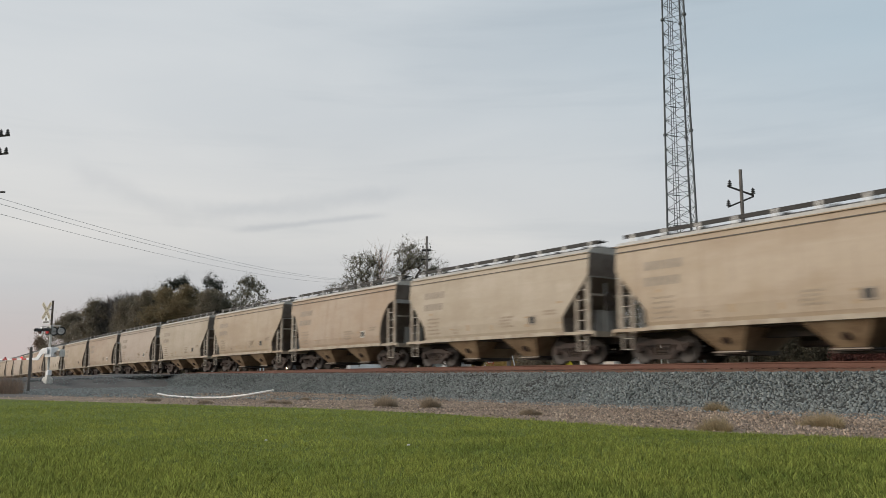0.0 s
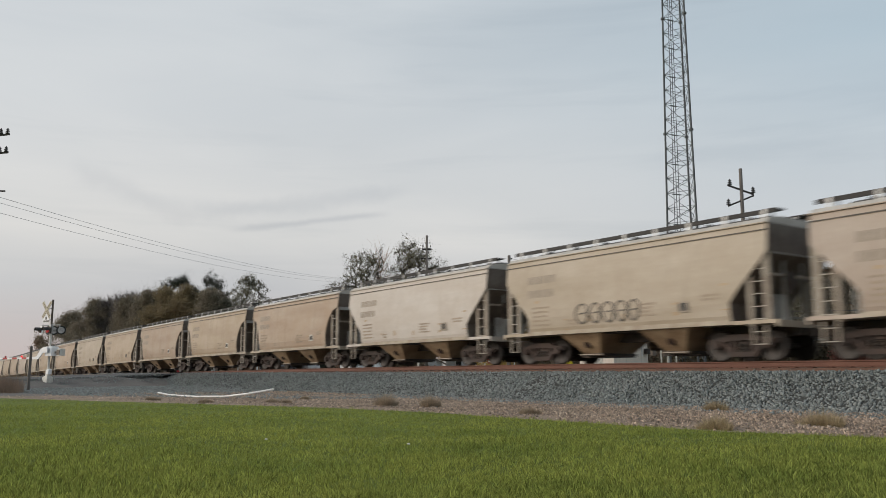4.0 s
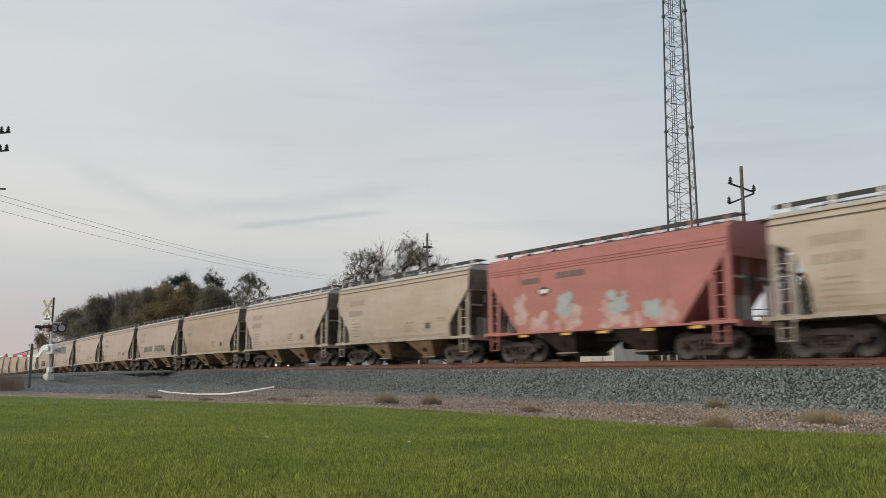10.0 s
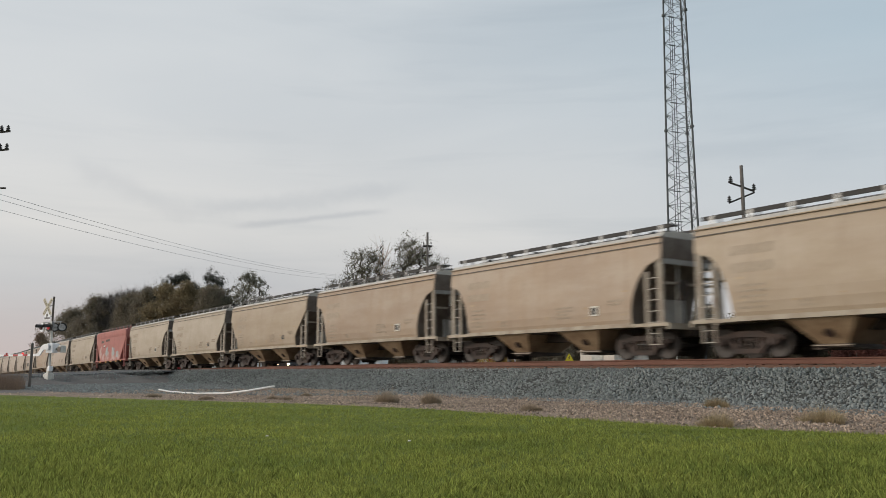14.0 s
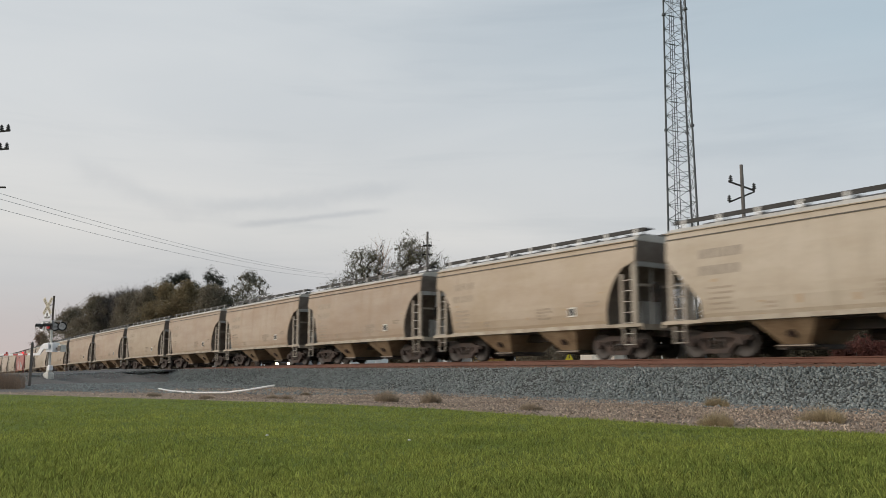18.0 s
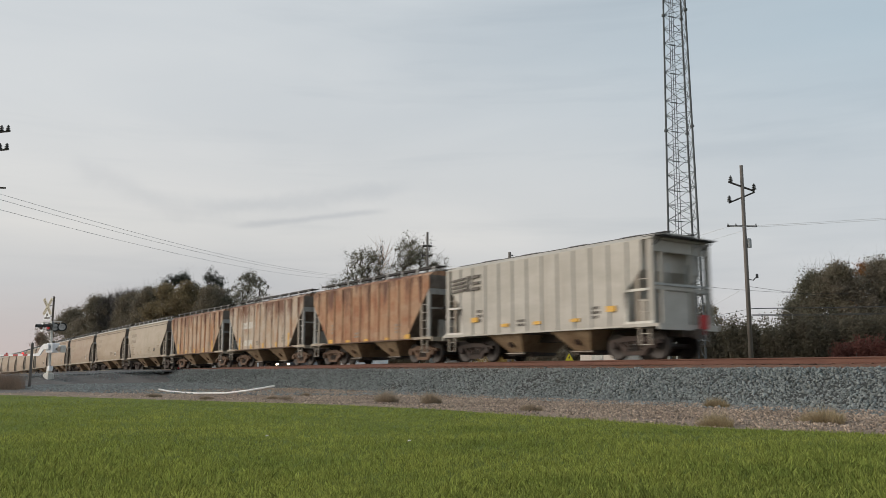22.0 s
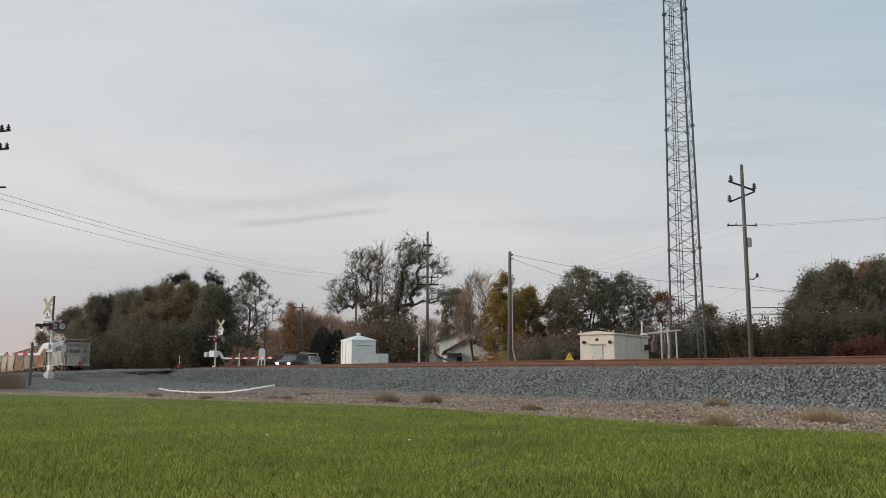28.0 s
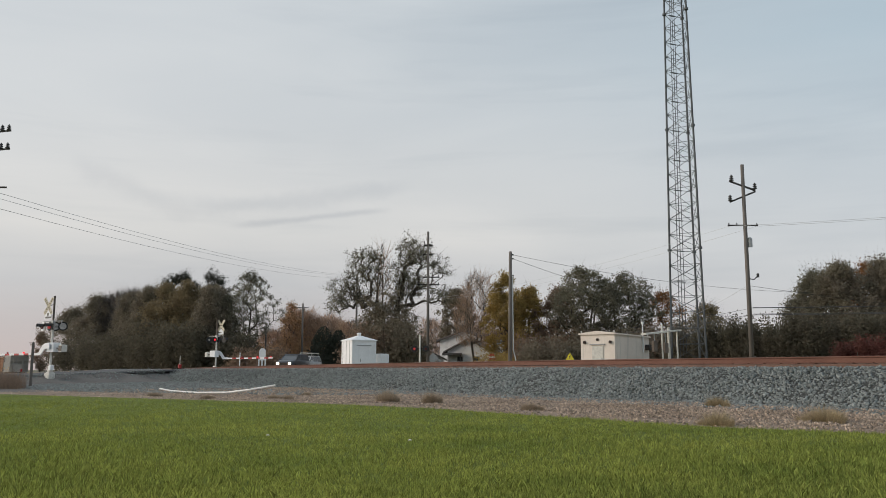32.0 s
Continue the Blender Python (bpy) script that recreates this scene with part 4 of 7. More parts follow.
def ribbed(label, paint, seed, hopper=None, logo=False):
    car = make_wagon("covered_hopper_wagon", label, "tail" if logo else "ribbed", paint, END_GREY if not logo else GREY_CAR, hopper, seed=seed)
    wide = logo or seed == 40
    ribs(car, paint, half=5.1 if logo else 5.55, limit=4.75 if logo else 9.0)
    for x in (-3.85, -1.9, 0.0, 2.0, 3.75):
        f = Form()
        low = 1.12 if not logo else 1.62 if abs(x) > 3.5 else 1.36
        f.box(x, x + (0.42 if wide else 0.17), -1.565 if not logo else -1.615, -1.545, low, low + ((0.12 if wide else 0.30) if abs(x) < 3.5 else 0.20 if wide else 0.80))
        part("reflective_tape", f, YELLOW, car, "yellow reflective tape")
    f = Form()
    letters(f, -3.55, 2.0, 0.35, 0.12, -1.556, 3, 0.6, seed)
    letters(f, 2.9, 1.75, 0.45, 0.10, -1.556, 3, 0.6, seed + 1)
    letters(f, -1.0, 1.5, 0.5, 0.10, -1.556, 2, 0.6, seed + 2)
    tagged(part("data_stencil", f, FADED if not logo else STENCIL, car, "small faded lettering bars"), kind="stuff")
    if logo:
        f = Form()
        for k in range(4):
            f.slab([(-5.2, 2.93 + 0.16 * k), (-4.35, 2.99 + 0.16 * k), (-4.3, 3.08 + 0.16 * k), (-5.15, 3.02 + 0.16 * k)], "y", -1.622, -1.545)
        f.slab([(-4.22, 2.95), (-4.08, 2.95), (-3.98, 3.6), (-4.12, 3.6)], "y", -1.622, -1.545)
        f.slab([(-3.95, 2.95), (-3.3, 2.98), (-3.3, 3.10), (-3.85, 3.08)], "y", -1.622, -1.545)
        f.slab([(-3.85, 3.2), (-3.3, 3.22), (-3.3, 3.32), (-3.82, 3.30)], "y", -1.622, -1.545)
        f.slab([(-3.85, 3.45), (-3.3, 3.48), (-3.3, 3.6), (-3.8, 3.58)], "y", -1.622, -1.545)
        for x in (-4.1, -1.5, 1.2, 3.9):
            g = Form()
            g.bevel_box(x - 0.55, x + 0.55, -0.42, 0.42, 4.24, 4.36, 0.04)
            part("roof_hatch", g, ROOF_GREY, car, "dark raised roof hatch")
        part("emblem", f, STENCIL, car, "black striped emblem")
        for s in (-1, 1):
            # open frames at the corners
            for t in (-1, 1):
                f = Form()
                f.box(min(s * 4.52, s * 5.75), max(s * 4.52, s * 5.75), t * 1.53 - 0.02, t * 1.53 + 0.02, 1.06, 1.24)
                f.box(min(s * 4.62, s * 5.55), max(s * 4.62, s * 5.55), t * 1.53 - 0.02, t * 1.53 + 0.02, 2.24, 2.32)
                f.box(s * 4.60 - 0.05, s * 4.60 + 0.05, t * 1.53 - 0.02, t * 1.53 + 0.02, 1.24, 2.24)
                part("corner_frame", f, PALE, car, "pale open corner frame")
                f = Form()
                f.box(min(s * 4.7, s * 5.2), max(s * 4.7, s * 5.2), t * 1.20 - 0.015, t * 1.20 + 0.015, 1.06, 2.0)
                part("corner_panel", f, GREY_CAR, car)
            f = Form()
            f.box(s * 5.66 - 0.03, s * 5.66 + 0.03, -1.42, 1.42, 3.55, 3.93).box(s * 5.66 - 0.03, s * 5.66 + 0.03, -1.42, 1.42, 2.28, 2.40)
            part("end_beam", f, GREY_CAR, car)
            for y in (-0.95, 0.55):
                f = Form()
                f.box(s * 5.66 - 0.035, s * 5.66 + 0.035, y - 0.07, y + 0.07, 1.1, 3.55)
                part("end_stile", f, GREY_CAR, car)
            f = Form()
            f.box(s * 5.60 - 0.02, s * 5.60 + 0.02, -0.85, 0.45, 1.1, 2.25)
            part("end_panel", f, GREY_CAR, car)
            f = Form()
            f.box(min(s * 5.3, s * 6.12), max(s * 5.3, s * 6.12), -1.42, 1.42, 4.02, 4.06)
            f.tube((s * 5.6, -1.3, 3.7), (s * 6.05, -1.3, 4.03), 0.03, n=5).tube((s * 5.6, 1.3, 3.7), (s * 6.05, 1.3, 4.03), 0.03, n=5)
            part("end_walkway", f, GRATING, car, "dark steel grating over the end")
        f = Form()
        f.bevel_box(6.18, 6.34, 0.2, 0.5, 0.98, 1.46, 0.03)
        f.tube((6.26, 0.35, 0.8), (6.26, 0.35, 1.0), 0.04, n=6)
        part("end_marker", f, RED_PAINT, car, "red rear marker box")
    return car


BOGIE_TAN = material("sandy_rusted_cast_steel", (0.17, 0.102, 0.064), 0.75, second=(0.102, 0.06, 0.038), scale=4.0, vary=0.2, fine=25, bump=0.3)
wagon_rust_a = ribbed("ribbed hopper wagon, pale paint streaked with rust", RUST_A, 20)
wagon_rust_b = ribbed("ribbed hopper wagon, whitish paint blotched with rust", RUST_B, 30)
f = Form()
letters(f, -3.3, 2.45, 1.9, 0.42, -1.552, 1, 0.5, 77)
letters(f, -2.9, 1.35, 1.0, 0.36, -1.552, 1, 0.5, 78)
tagged(part("reporting_mark", f, PALE, wagon_rust_b, "worn white lettering bars"), kind="stuff")
wagon_rust_c = ribbed("ribbed hopper wagon rusted orange all over", RUST_C, 40)
wagon_grey = ribbed("light grey ribbed hopper wagon with black emblem, last in train", GREY_CAR, 50, logo=True)

# graffiti wagon: dark tags on beige
wagon_tag = copy_thing(wagon_angular, pose(0, 0, 0))
wagon_tag["label"] = "beige covered hopper wagon with dark graffiti on its lower side"
f = Form()
rnd = random.Random(4)
for x0, x1 in ((-3.1, -0.9), (0.0, 2.3)):
    x = x0
    while x < x1:
        w, y = rnd.uniform(0.2, 0.34), skin("angular", 1.8)
        f.slab([(x, 1.6), (x + w, 1.6 + rnd.uniform(0, 0.1)), (x + w + 0.08, 2.1), (x + 0.05, 2.0 + rnd.uniform(0, 0.15))], "y", y - 0.005, y + 0.01)
        x += w + 0.08
part("graffiti", f, STENCIL, wagon_tag, "dark spray-painted tag")

# another beige wagon: large dark outlined tag
wagon_outline = copy_thing(wagon_angular, pose(0, 0, 0))
wagon_outline["label"] = "cream covered hopper wagon with a large outlined tag sprayed low"
f = Form()
for x, w in ((-1.9, 0.62), (-1.2, 0.5), (-0.62, 0.55), (0.0, 0.5), (0.58, 0.45)):
    lean, y = rnd.uniform(-0.08, 0.12), skin("angular", 1.75)
    ring = [(math.cos(a) * (w / 2) * (1.0 + 0.12 * math.sin(3 * a + x)), math.sin(a) * 0.34) for a in np.linspace(0, 6.283, 15)[:-1]]
    for (u0, v0), (u1, v1) in zip(ring, ring[1:] + ring[:1]):
        f.tube((x + w / 2 + u0 + lean * v0, y - 0.002, 1.74 + v0), (x + w / 2 + u1 + lean * v1, y - 0.002, 1.74 + v1), 0.034, n=4)
    f.tube((x + w * 0.3, y - 0.002, 1.74), (x + w * 0.75, y - 0.002, 1.76), 0.034, n=4)
part("graffiti", f, STENCIL, wagon_outline, "dark outlined spray-painted tag")

# order of the train from its last wagon forwards: form, paint, label
ORDER = {0: (wagon_grey, None), 1: (wagon_rust_c, None), 2: (wagon_rust_b, None), 3: (wagon_rust_a, None), 15: (wagon_red, None), 19: (wagon_tag, None), 23: (wagon_outline, None)}
ROUND = {5, 6, 7, 8, 9, 10, 11, 14, 21, 25, 26, 27, 30, 33, 34, 38}
PAINTS = {"cream": CREAM, "white": WHITE_CAR, "pinkish": PINK_CAR, "beige": BEIGE, "sand": SAND}
COLOURS = {4: "cream", 5: "beige", 6: "sand", 7: "sand", 8: "sand", 9: "beige", 10: "sand", 11: "sand", 12: "beige", 13: "cream", 14: "cream", 16: "cream",
           17: "pinkish", 18: "sand", 20: "pinkish", 21: "pinkish", 22: "pinkish", 23: "cream", 24: "white", 25: "sand", 26: "beige", 27: "sand", 28: "beige", 29: "cream",
           30: "sand", 31: "beige", 32: "cream", 33: "pinkish", 34: "sand", 35: "beige", 36: "cream", 37: "sand", 38: "beige", 39: "pinkish", 40: "sand", 41: "beige", 42: "cream"}
train, used = {}, set()
for j in range(43):
    proto = ORDER[j][0] if j in ORDER else wagon_round if j in ROUND else wagon_angular
    if proto.name in used:
        car = copy_thing(proto, pose(0, 0, 0))
    else:
        car = proto
        used.add(proto.name)
    train[j] = car
for j, car in train.items():
    if j in (1, 2, 3):
        repaint(car, {BOGIE_RUST: BOGIE_TAN})
    if j == 23:
        repaint(car, {SAND: CREAM})
    if j == 19:
        repaint(car, {SAND: PINK_CAR})
    if j in ORDER:
        continue
    tone = COLOURS[j]
    repaint(car, {BEIGE: PAINTS[tone], SAND: PAINTS[tone], **({FADED: FAINT} if 4 < j < 15 else {})})
    shape = "round-sided" if j in ROUND else "slant-ended"
    car["label"] = f"{shape} {tone if tone != 'sand' else 'sand-coloured'} covered hopper wagon, dusty and lightly rust-stained"


# wagons gone by, counted at the reference point, at each second of the clip
PASSED = ((0, 2.665), (1, 4.033), (2, 5.395), (3, 6.755), (4, 8.115), (5, 9.475), (6, 10.833), (7, 12.182), (8, 13.54), (9, 14.88), (10, 16.215), (11, 17.53),
          (12, 18.83), (13, 20.125), (14, 21.415), (15, 22.70), (16, 23.975), (17, 25.24), (18, 26.50), (19, 27.75), (20, 28.99), (21, 30.22), (22, 31.445), (23, 32.665),
          (24, 33.87), (25, 35.07), (26, 36.265), (27, 37.455), (28, 38.64), (29, 39.82), (30, 40.99), (31, 42.155), (32, 43.315))
BASE_X = 14.9 + HALF + 0.05


def on_track(x):
    px, py, a = along(-x)
    fall = math.atan((drop(-x + 4.4) - drop(-x - 4.4)) / 8.8)
    return pose(px, py, RAIL - (drop(-x + 4.4) + drop(-x - 4.4)) / 2, 0, -math.degrees(fall), -math.degrees(a))


def motions():
    """The train rolls away to the west, slowing a little; its wheels turn."""
    rows = [(0, 2.665), (1 / 30, 2.665 + 1.368 / 30), *PASSED[1:-1], (32 - 1 / 30, 43.315 - 1.16 / 30), (32, 43.315)]
    for j, car in train.items():
        walk(car, [(t, on_track(BASE_X - PITCH * (p - 28 + j))) for t, p in rows])
    # one turning for the leading and one for the trailing axle of every bogie, shared by all of them
    times, passed = [t for t, _ in PASSED], [p for _, p in PASSED]
    axles = {}
    for car in train.values():
        for o in car.children_recursive:
            if o.name.split(".")[0] == "wheelset":
                axles.setdefault(o.matrix_basis.translation.x > 0, []).append(o)
    for front, obs in axles.items():
        x = 0.89 if front else -0.89
        walk(obs[0], [(k / 30, pose(x, 0, 0.455, 0, -math.degrees((float(np.interp(k / 30, times, passed)) - passed[0]) * PITCH / 0.455), 0)) for k in range(32 * 30 + 1)])
        keys = obs[0].animation_data
        for o in obs[1:]:
            o.rotation_mode = "QUATERNION"
            o.animation_data_create()
            o.animation_data.action, o.animation_data.action_slot = keys.action, keys.action_slot


# ---- lattice tower ----
def tower():
    t = thing("radio_tower", (-37.83, 48.9, 0.45), "tall three-legged dark steel lattice radio tower beside the shelter", "radio tower")
    H = 52.0

    def leg(k, z):
        r = 1.47 - 0.0178 * z
        a = radians(108 + 120 * (k % 3))
        return Vector((r * math.cos(a), r * math.sin(a), z))
    for k in range(3):
        f = Form()
        f.tube(leg(k, -0.3), leg(k, H), 0.08, 0.055, n=8)
        g = part("leg", f, TOWER_STEEL, t)
        z = 9.1
        while z < H:
            f = Form()
            f.disc(leg(k, z), leg(k, z + 1) - leg(k, z), 0.15, 0.15, 10)
            part("flange", f, TOWER_STEEL, g)
            z += 9.1
    step = 1.1375
    for i in range(int(H / step)):
        z = 0.02 + i * step
        for k in range(3):
            pairs = [(leg(k, z), leg(k + 1, z + step)) if i % 2 else (leg(k + 1, z), leg(k, z + step)), (leg(k, z), leg(k + 1, z))]
            if i % 2 == 0:
                pairs.append((leg(k, z), leg(k + 1, z + step)))
            for p, q in pairs:
                part("brace", Form().tube(p, q, 0.021, n=4, caps=False), TOWER_STEEL, t)

    def inside(u, z):
        p = leg(1, z).lerp(leg(0, z), u)
        return p * 0.93 + Vector((0, 0, z * 0.07))
    for u in (0.28, 0.40, 0.52):
        f = Form()
        f.path([inside(u, z) for z in np.arange(0.5, H, 3.0)], 0.024, 5)
        part("feed_line", f, WIRE, t, "dark coaxial cable up the tower")
    for z in np.arange(2.27, H, 2.275):
        part("cable_bracket", Form().tube(inside(0.22, z), inside(0.58, z), 0.05, n=4), TOWER_STEEL, t)
    return t


tower()


# ---- utility poles ----
def insulator(f, x, y, z, s=1.0):
    """A ribbed porcelain body turned in one piece."""
    rings = []
    for h, r in ((-0.02, 0.035), (0.05, 0.04), (0.06, 0.13), (0.10, 0.13), (0.12, 0.05), (0.16, 0.05), (0.17, 0.12), (0.21, 0.11), (0.23, 0.05), (0.27, 0.05), (0.28, 0.10), (0.32, 0.09), (0.34, 0.04), (0.40, 0.035)):
        rings.append([(x + r * s * math.cos(6.28319 * k / 10), y + r * s * math.sin(6.28319 * k / 10), z + h * s) for k in range(10)])
    f.loft(rings)


def utility_pole(at, height, label, lean=(0, 0), r=0.16):
    p = thing("utility_pole", at, label, "utility pole", "utility poles")
    f = Form()
    f.tube((0, 0, -0.4), (lean[0], lean[1], height), r, r * 0.68, n=12)
    part("post", f, POLE_WOOD, p, "", True)
    return p


def arm(p, z, a, b, turn, lift=0.0, name="crossarm", r=0.055):
    """A crossarm from a to b along the direction turn (degrees), rising by lift."""
    c, s = math.cos(radians(turn)), math.sin(radians(turn))
    f = Form()
    q0, q1 = Vector((c * a, s * a, z)), Vector((c * b, s * b, z + lift))
    f.tube(q0, q1, r, n=4)
    return part(name, f, ARM_WOOD, p), q0, q1


def perch(p, at, s=1.0, mat=None):
    f = Form()
    insulator(f, at[0], at[1], at[2], s)
    return part("insulator", f, mat or WIRE, p, "dark porcelain insulator")


ARM_WOOD = material("dark_tarred_crossarm", (0.055, 0.05, 0.046), 0.85, second=(0.035, 0.032, 0.03), scale=4.0)
ACROSS = 54.5      # direction across the view, degrees from +x

pole_a = utility_pole((-27.5, 40.7, 0.45), 12.15, "tall weathered timber pole with angled arms, transformer and lamp arm", (0.02, 0.03), 0.14)
for z, a, b, lift in ((10.9, -0.75, 0.72, -0.55), (9.95, -0.78, 0.72, 0.62)):
    o, q0, q1 = arm(pole_a, z + 0.28 if lift < 0 else z, a, b, ACROSS, lift, "angled_arm", 0.06)
perch(pole_a, (-0.62 * 0.58, -0.62 * 0.81, 11.15), 1.0)
perch(pole_a, (0.70 * 0.58, 0.70 * 0.81, 10.68), 1.0)
perch(pole_a, (-0.75 * 0.58, -0.75 * 0.81, 9.98), 1.0)
arm(pole_a, 8.6, -0.95, 0.75, ACROSS)
for k in (-0.9, -0.45, 0.7):
    perch(pole_a, (k * 0.58, k * 0.81, 8.62), 0.34)
f = Form()
f.tube((0.25 * 0.58, 0.25 * 0.81, 7.35), (0.25 * 0.58, 0.25 * 0.81, 7.82), 0.135, n=12)
f.tube((0.25 * 0.58, 0.25 * 0.81, 7.82), (0.25 * 0.58, 0.25 * 0.81, 7.9), 0.135, 0.07, n=12)
part("transformer", f, GALV, pole_a, "grey cylindrical transformer")
f = Form()
f.path([(0, 0, 5.55), (0.22, 0.3, 5.5), (0.34, 0.46, 5.7)], 0.03, 6)
f.bevel_box(0.28, 0.40, 0.42, 0.56, 5.62, 5.85, 0.03)
part("switch_bracket", f, WIRE, pole_a, "dark bracket and fuse switch")

pole_b = utility_pole((-61.9, 42.4, 0.5), 13.1, "tall weathered timber pole with three crossarms", (0, 0), 0.15)
arm(pole_b, 11.8, -0.42, 0.42, ACROSS, 0, "crossarm", 0.13)
arm(pole_b, 10.95, -0.5, 0.45, ACROSS, 0, "crossarm", 0.06)
arm(pole_b, 8.85, -0.5, 1.05, ACROSS, 0, "crossarm", 0.075)
arm(pole_b, 8.15, -1.0, 1.05, ACROSS, 0, "crossarm", 0.075)
for k, z in ((-0.9, 8.2), (0.95, 8.2), (0.95, 8.9), (-0.35, 12.0), (0.35, 12.0)):
    perch(pole_b, (k * 0.58, k * 0.81, z), 0.5)

pole_c = utility_pole((-47.6, 40.05, 0.5), 9.35, "weathered timber pole with a pale conduit down its side", (0.09, 0.12), 0.165)
f = Form()
f.path([(0.17, 0.22, 7.4), (0.16, 0.22, 3.0), (0.16, 0.22, 1.9), (0.26, 0.36, 1.2), (0.30, 0.42, 0.0)], 0.04, 8)
part("conduit", f, PVC, pole_c, "pale plastic conduit")
for z in (9.1, 8.8, 7.5):
    part("insulator", Form().disc((0.2, 0.26, z), (1, 1, 0), 0.06, 0.12, 8), WIRE, pole_c)
f = Form()
f.box(-0.4, 0.5, -0.4, 0.5, 0.0, 1.05)
part("meter_cabinet", f, PALE, pole_c, "pale equipment cabinet at the foot")

pole_d = utility_pole((-43.9, 4.33, 0.3), 13.2, "timber pole with crossarms beside the lawn", (0, 0), 0.2)
for z in (11.85, 10.95):
    arm(pole_d, z, -1.2, 1.2, ACROSS - 8, 0.12)
    for k in (-1.1, -0.75, 0.75, 1.1):
        perch(pole_d, (k * 0.69, k * 0.72, z + 0.11), 0.8)
arm(pole_d, 9.30, -1.2, 1.2, ACROSS - 8, -0.12)
arm(pole_d, 8.50, -0.9, 0.85, ACROSS - 8, 0.0, "crossarm", 0.045)
for k in (-0.75, 0.75):
    perch(pole_d, (k * 0.69, k * 0.72, 8.5), 0.9)

pole_e = utility_pole((-114.2, 55.1, 0.45), 10.5, "distant timber pole with one crossarm", (0, 0), 0.18)
arm(pole_e, 9.9, -1.3, 0.9, ACROSS)
pole_f = utility_pole((-117.4, 50.6, 0.45), 7.6, "distant timber pole with one crossarm", (0, 0), 0.16)
arm(pole_f, 7.4, -1.4, 0.3, ACROSS)
pole_g = utility_pole((-101.0, 57.0, 0.45), 13.9, "distant timber pole among the trees with one crossarm", (0, 0), 0.18)
arm(pole_g, 10.2, -1.2, 1.2, ACROSS)


def wire(p, q, sag, label="thin overhead line wire", r=0.013, mat=None, n=14):
    p, q = Vector(p), Vector(q)
    f = Form()
    pts = [p.lerp(q, k / n) - Vector((0, 0, sag * 4 * (k / n) * (1 - k / n))) for k in range(n + 1)]
    f.path(pts, r, 4)
    return solid("overhead_wire", f, mat or WIRE, label, "overhead wire", "overhead wires")


da = Vector((-43.9, 4.33, 0.3))
for k, z, e in ((0.75, 8.95, (-100.3, 57.4, 14.1)), (0.35, 8.8, (-100.6, 57.0, 14.0)), (0.2, 8.35, (-101.0, 56.5, 13.7))):
    wire(da + Vector((k * 0.69, k * 0.72, z)), e, 0.9, r=0.013, mat=WIRE_PALE)
wire((-47.4, 40.3, 9.6), (-40, 75, 8.0), 0.8, r=0.014)
wire((-47.4, 40.3, 9.3), (-44, 62, 5.5), 0.5, r=0.014)
for k in (-0.9, 0.7):
    wire((-27.5 + k * 0.58, 40.7 + k * 0.81, 9.0), (8, 66, 11.5), 0.7, r=0.009, mat=WIRE_PALE)
    wire((-27.5 + k * 0.58, 40.7 + k * 0.81, 9.0), (-101 + k, 57 + k, 10.6), 1.6, r=0.008, mat=WIRE_PALE)
for z, r in ((4.35, 0.03), (4.0, 0.02), (3.95, 0.02)):
    wire((-27.4, 40.9, z), (14, 72, z + 1.0), 0.4, r=r)
    wire((-27.4, 40.9, z), (-62, 58, z + 0.6), 0.5, r=0.010)
wire((-27.5, 40.9, 5.6), (-14, 60, 3.0), 0.2, r=0.012)
wire((-27.5, 40.9, 5.7), (-41, 50, 4.2), 0.2, r=0.008, mat=WIRE_PALE)


# ---- shelters and cabinets ----
def gable_ring(x0, x1, y0, y1, z):
    return [(x0, y0, z), (x1, y0, z), (x1, y1, z), (x0, y1, z)]


shed = thing("signal_bungalow", (-59.3, 33.74, 0.55), "white sheet-metal railway signal bungalow with a low hipped roof", "signal bungalow", turn=-2.0)
f = Form()
f.box(-0.95, 0.95, -1.1, 1.1, 0.0, 2.72)
part("wall", f, WHITE, shed)
f = Form()
f.loft([gable_ring(-1.02, 1.02, -1.17, 1.17, 2.70), gable_ring(-1.02, 1.02, -1.17, 1.17, 2.76), gable_ring(-0.2, 0.2, -0.2, 0.2, 3.12)])
roof = part("roof", f, WHITE, shed)
f = Form()
f.tube((0, 0, 3.05), (0, 0, 3.32), 0.16, n=10).tube((0, 0, 3.30), (0, 0, 3.38), 0.24, 0.1, n=10)
part("roof_vent", f, WHITE, roof)
f = Form()
f.box(0.95, 0.985, -0.5, 0.4, 0.15, 2.2)
door = part("door", f, WHITE, shed)
f = Form()
f.box(0.985, 1.02, -0.38, -0.32, 1.0, 1.25)
part("handle", f, GALV, door)
f = Form()
for x in (-0.7, -0.1, 0.5):
    f.box(x - 0.02, x + 0.02, -1.115, -1.1, 0.0, 2.7)
part("seam", f, GALV, shed)
f = Form()
f.box(0.95, 1.0, -0.7, 0.6, 2.3, 2.36)
part("drip_rail", f, GALV, shed)

box = thing("equipment_cabinet", (-59.85, 36.15, 0.5), "small white metal equipment cabinet beside the bungalow", "equipment cabinet", turn=22.0)
f = Form()
f.bevel_box(-0.5, 0.5, -0.55, 0.55, 0, 1.75, 0.03)
part("body", f, WHITE, box)
f = Form()
f.box(0.5, 0.53, -0.45, 0.45, 0.12, 1.6)
part("door", f, WHITE, box)

bunker = thing("equipment_shelter", (-39.55, 42.75, 0.5), "pale precast concrete equipment shelter with door and low roof", "equipment shelter", turn=113.0)
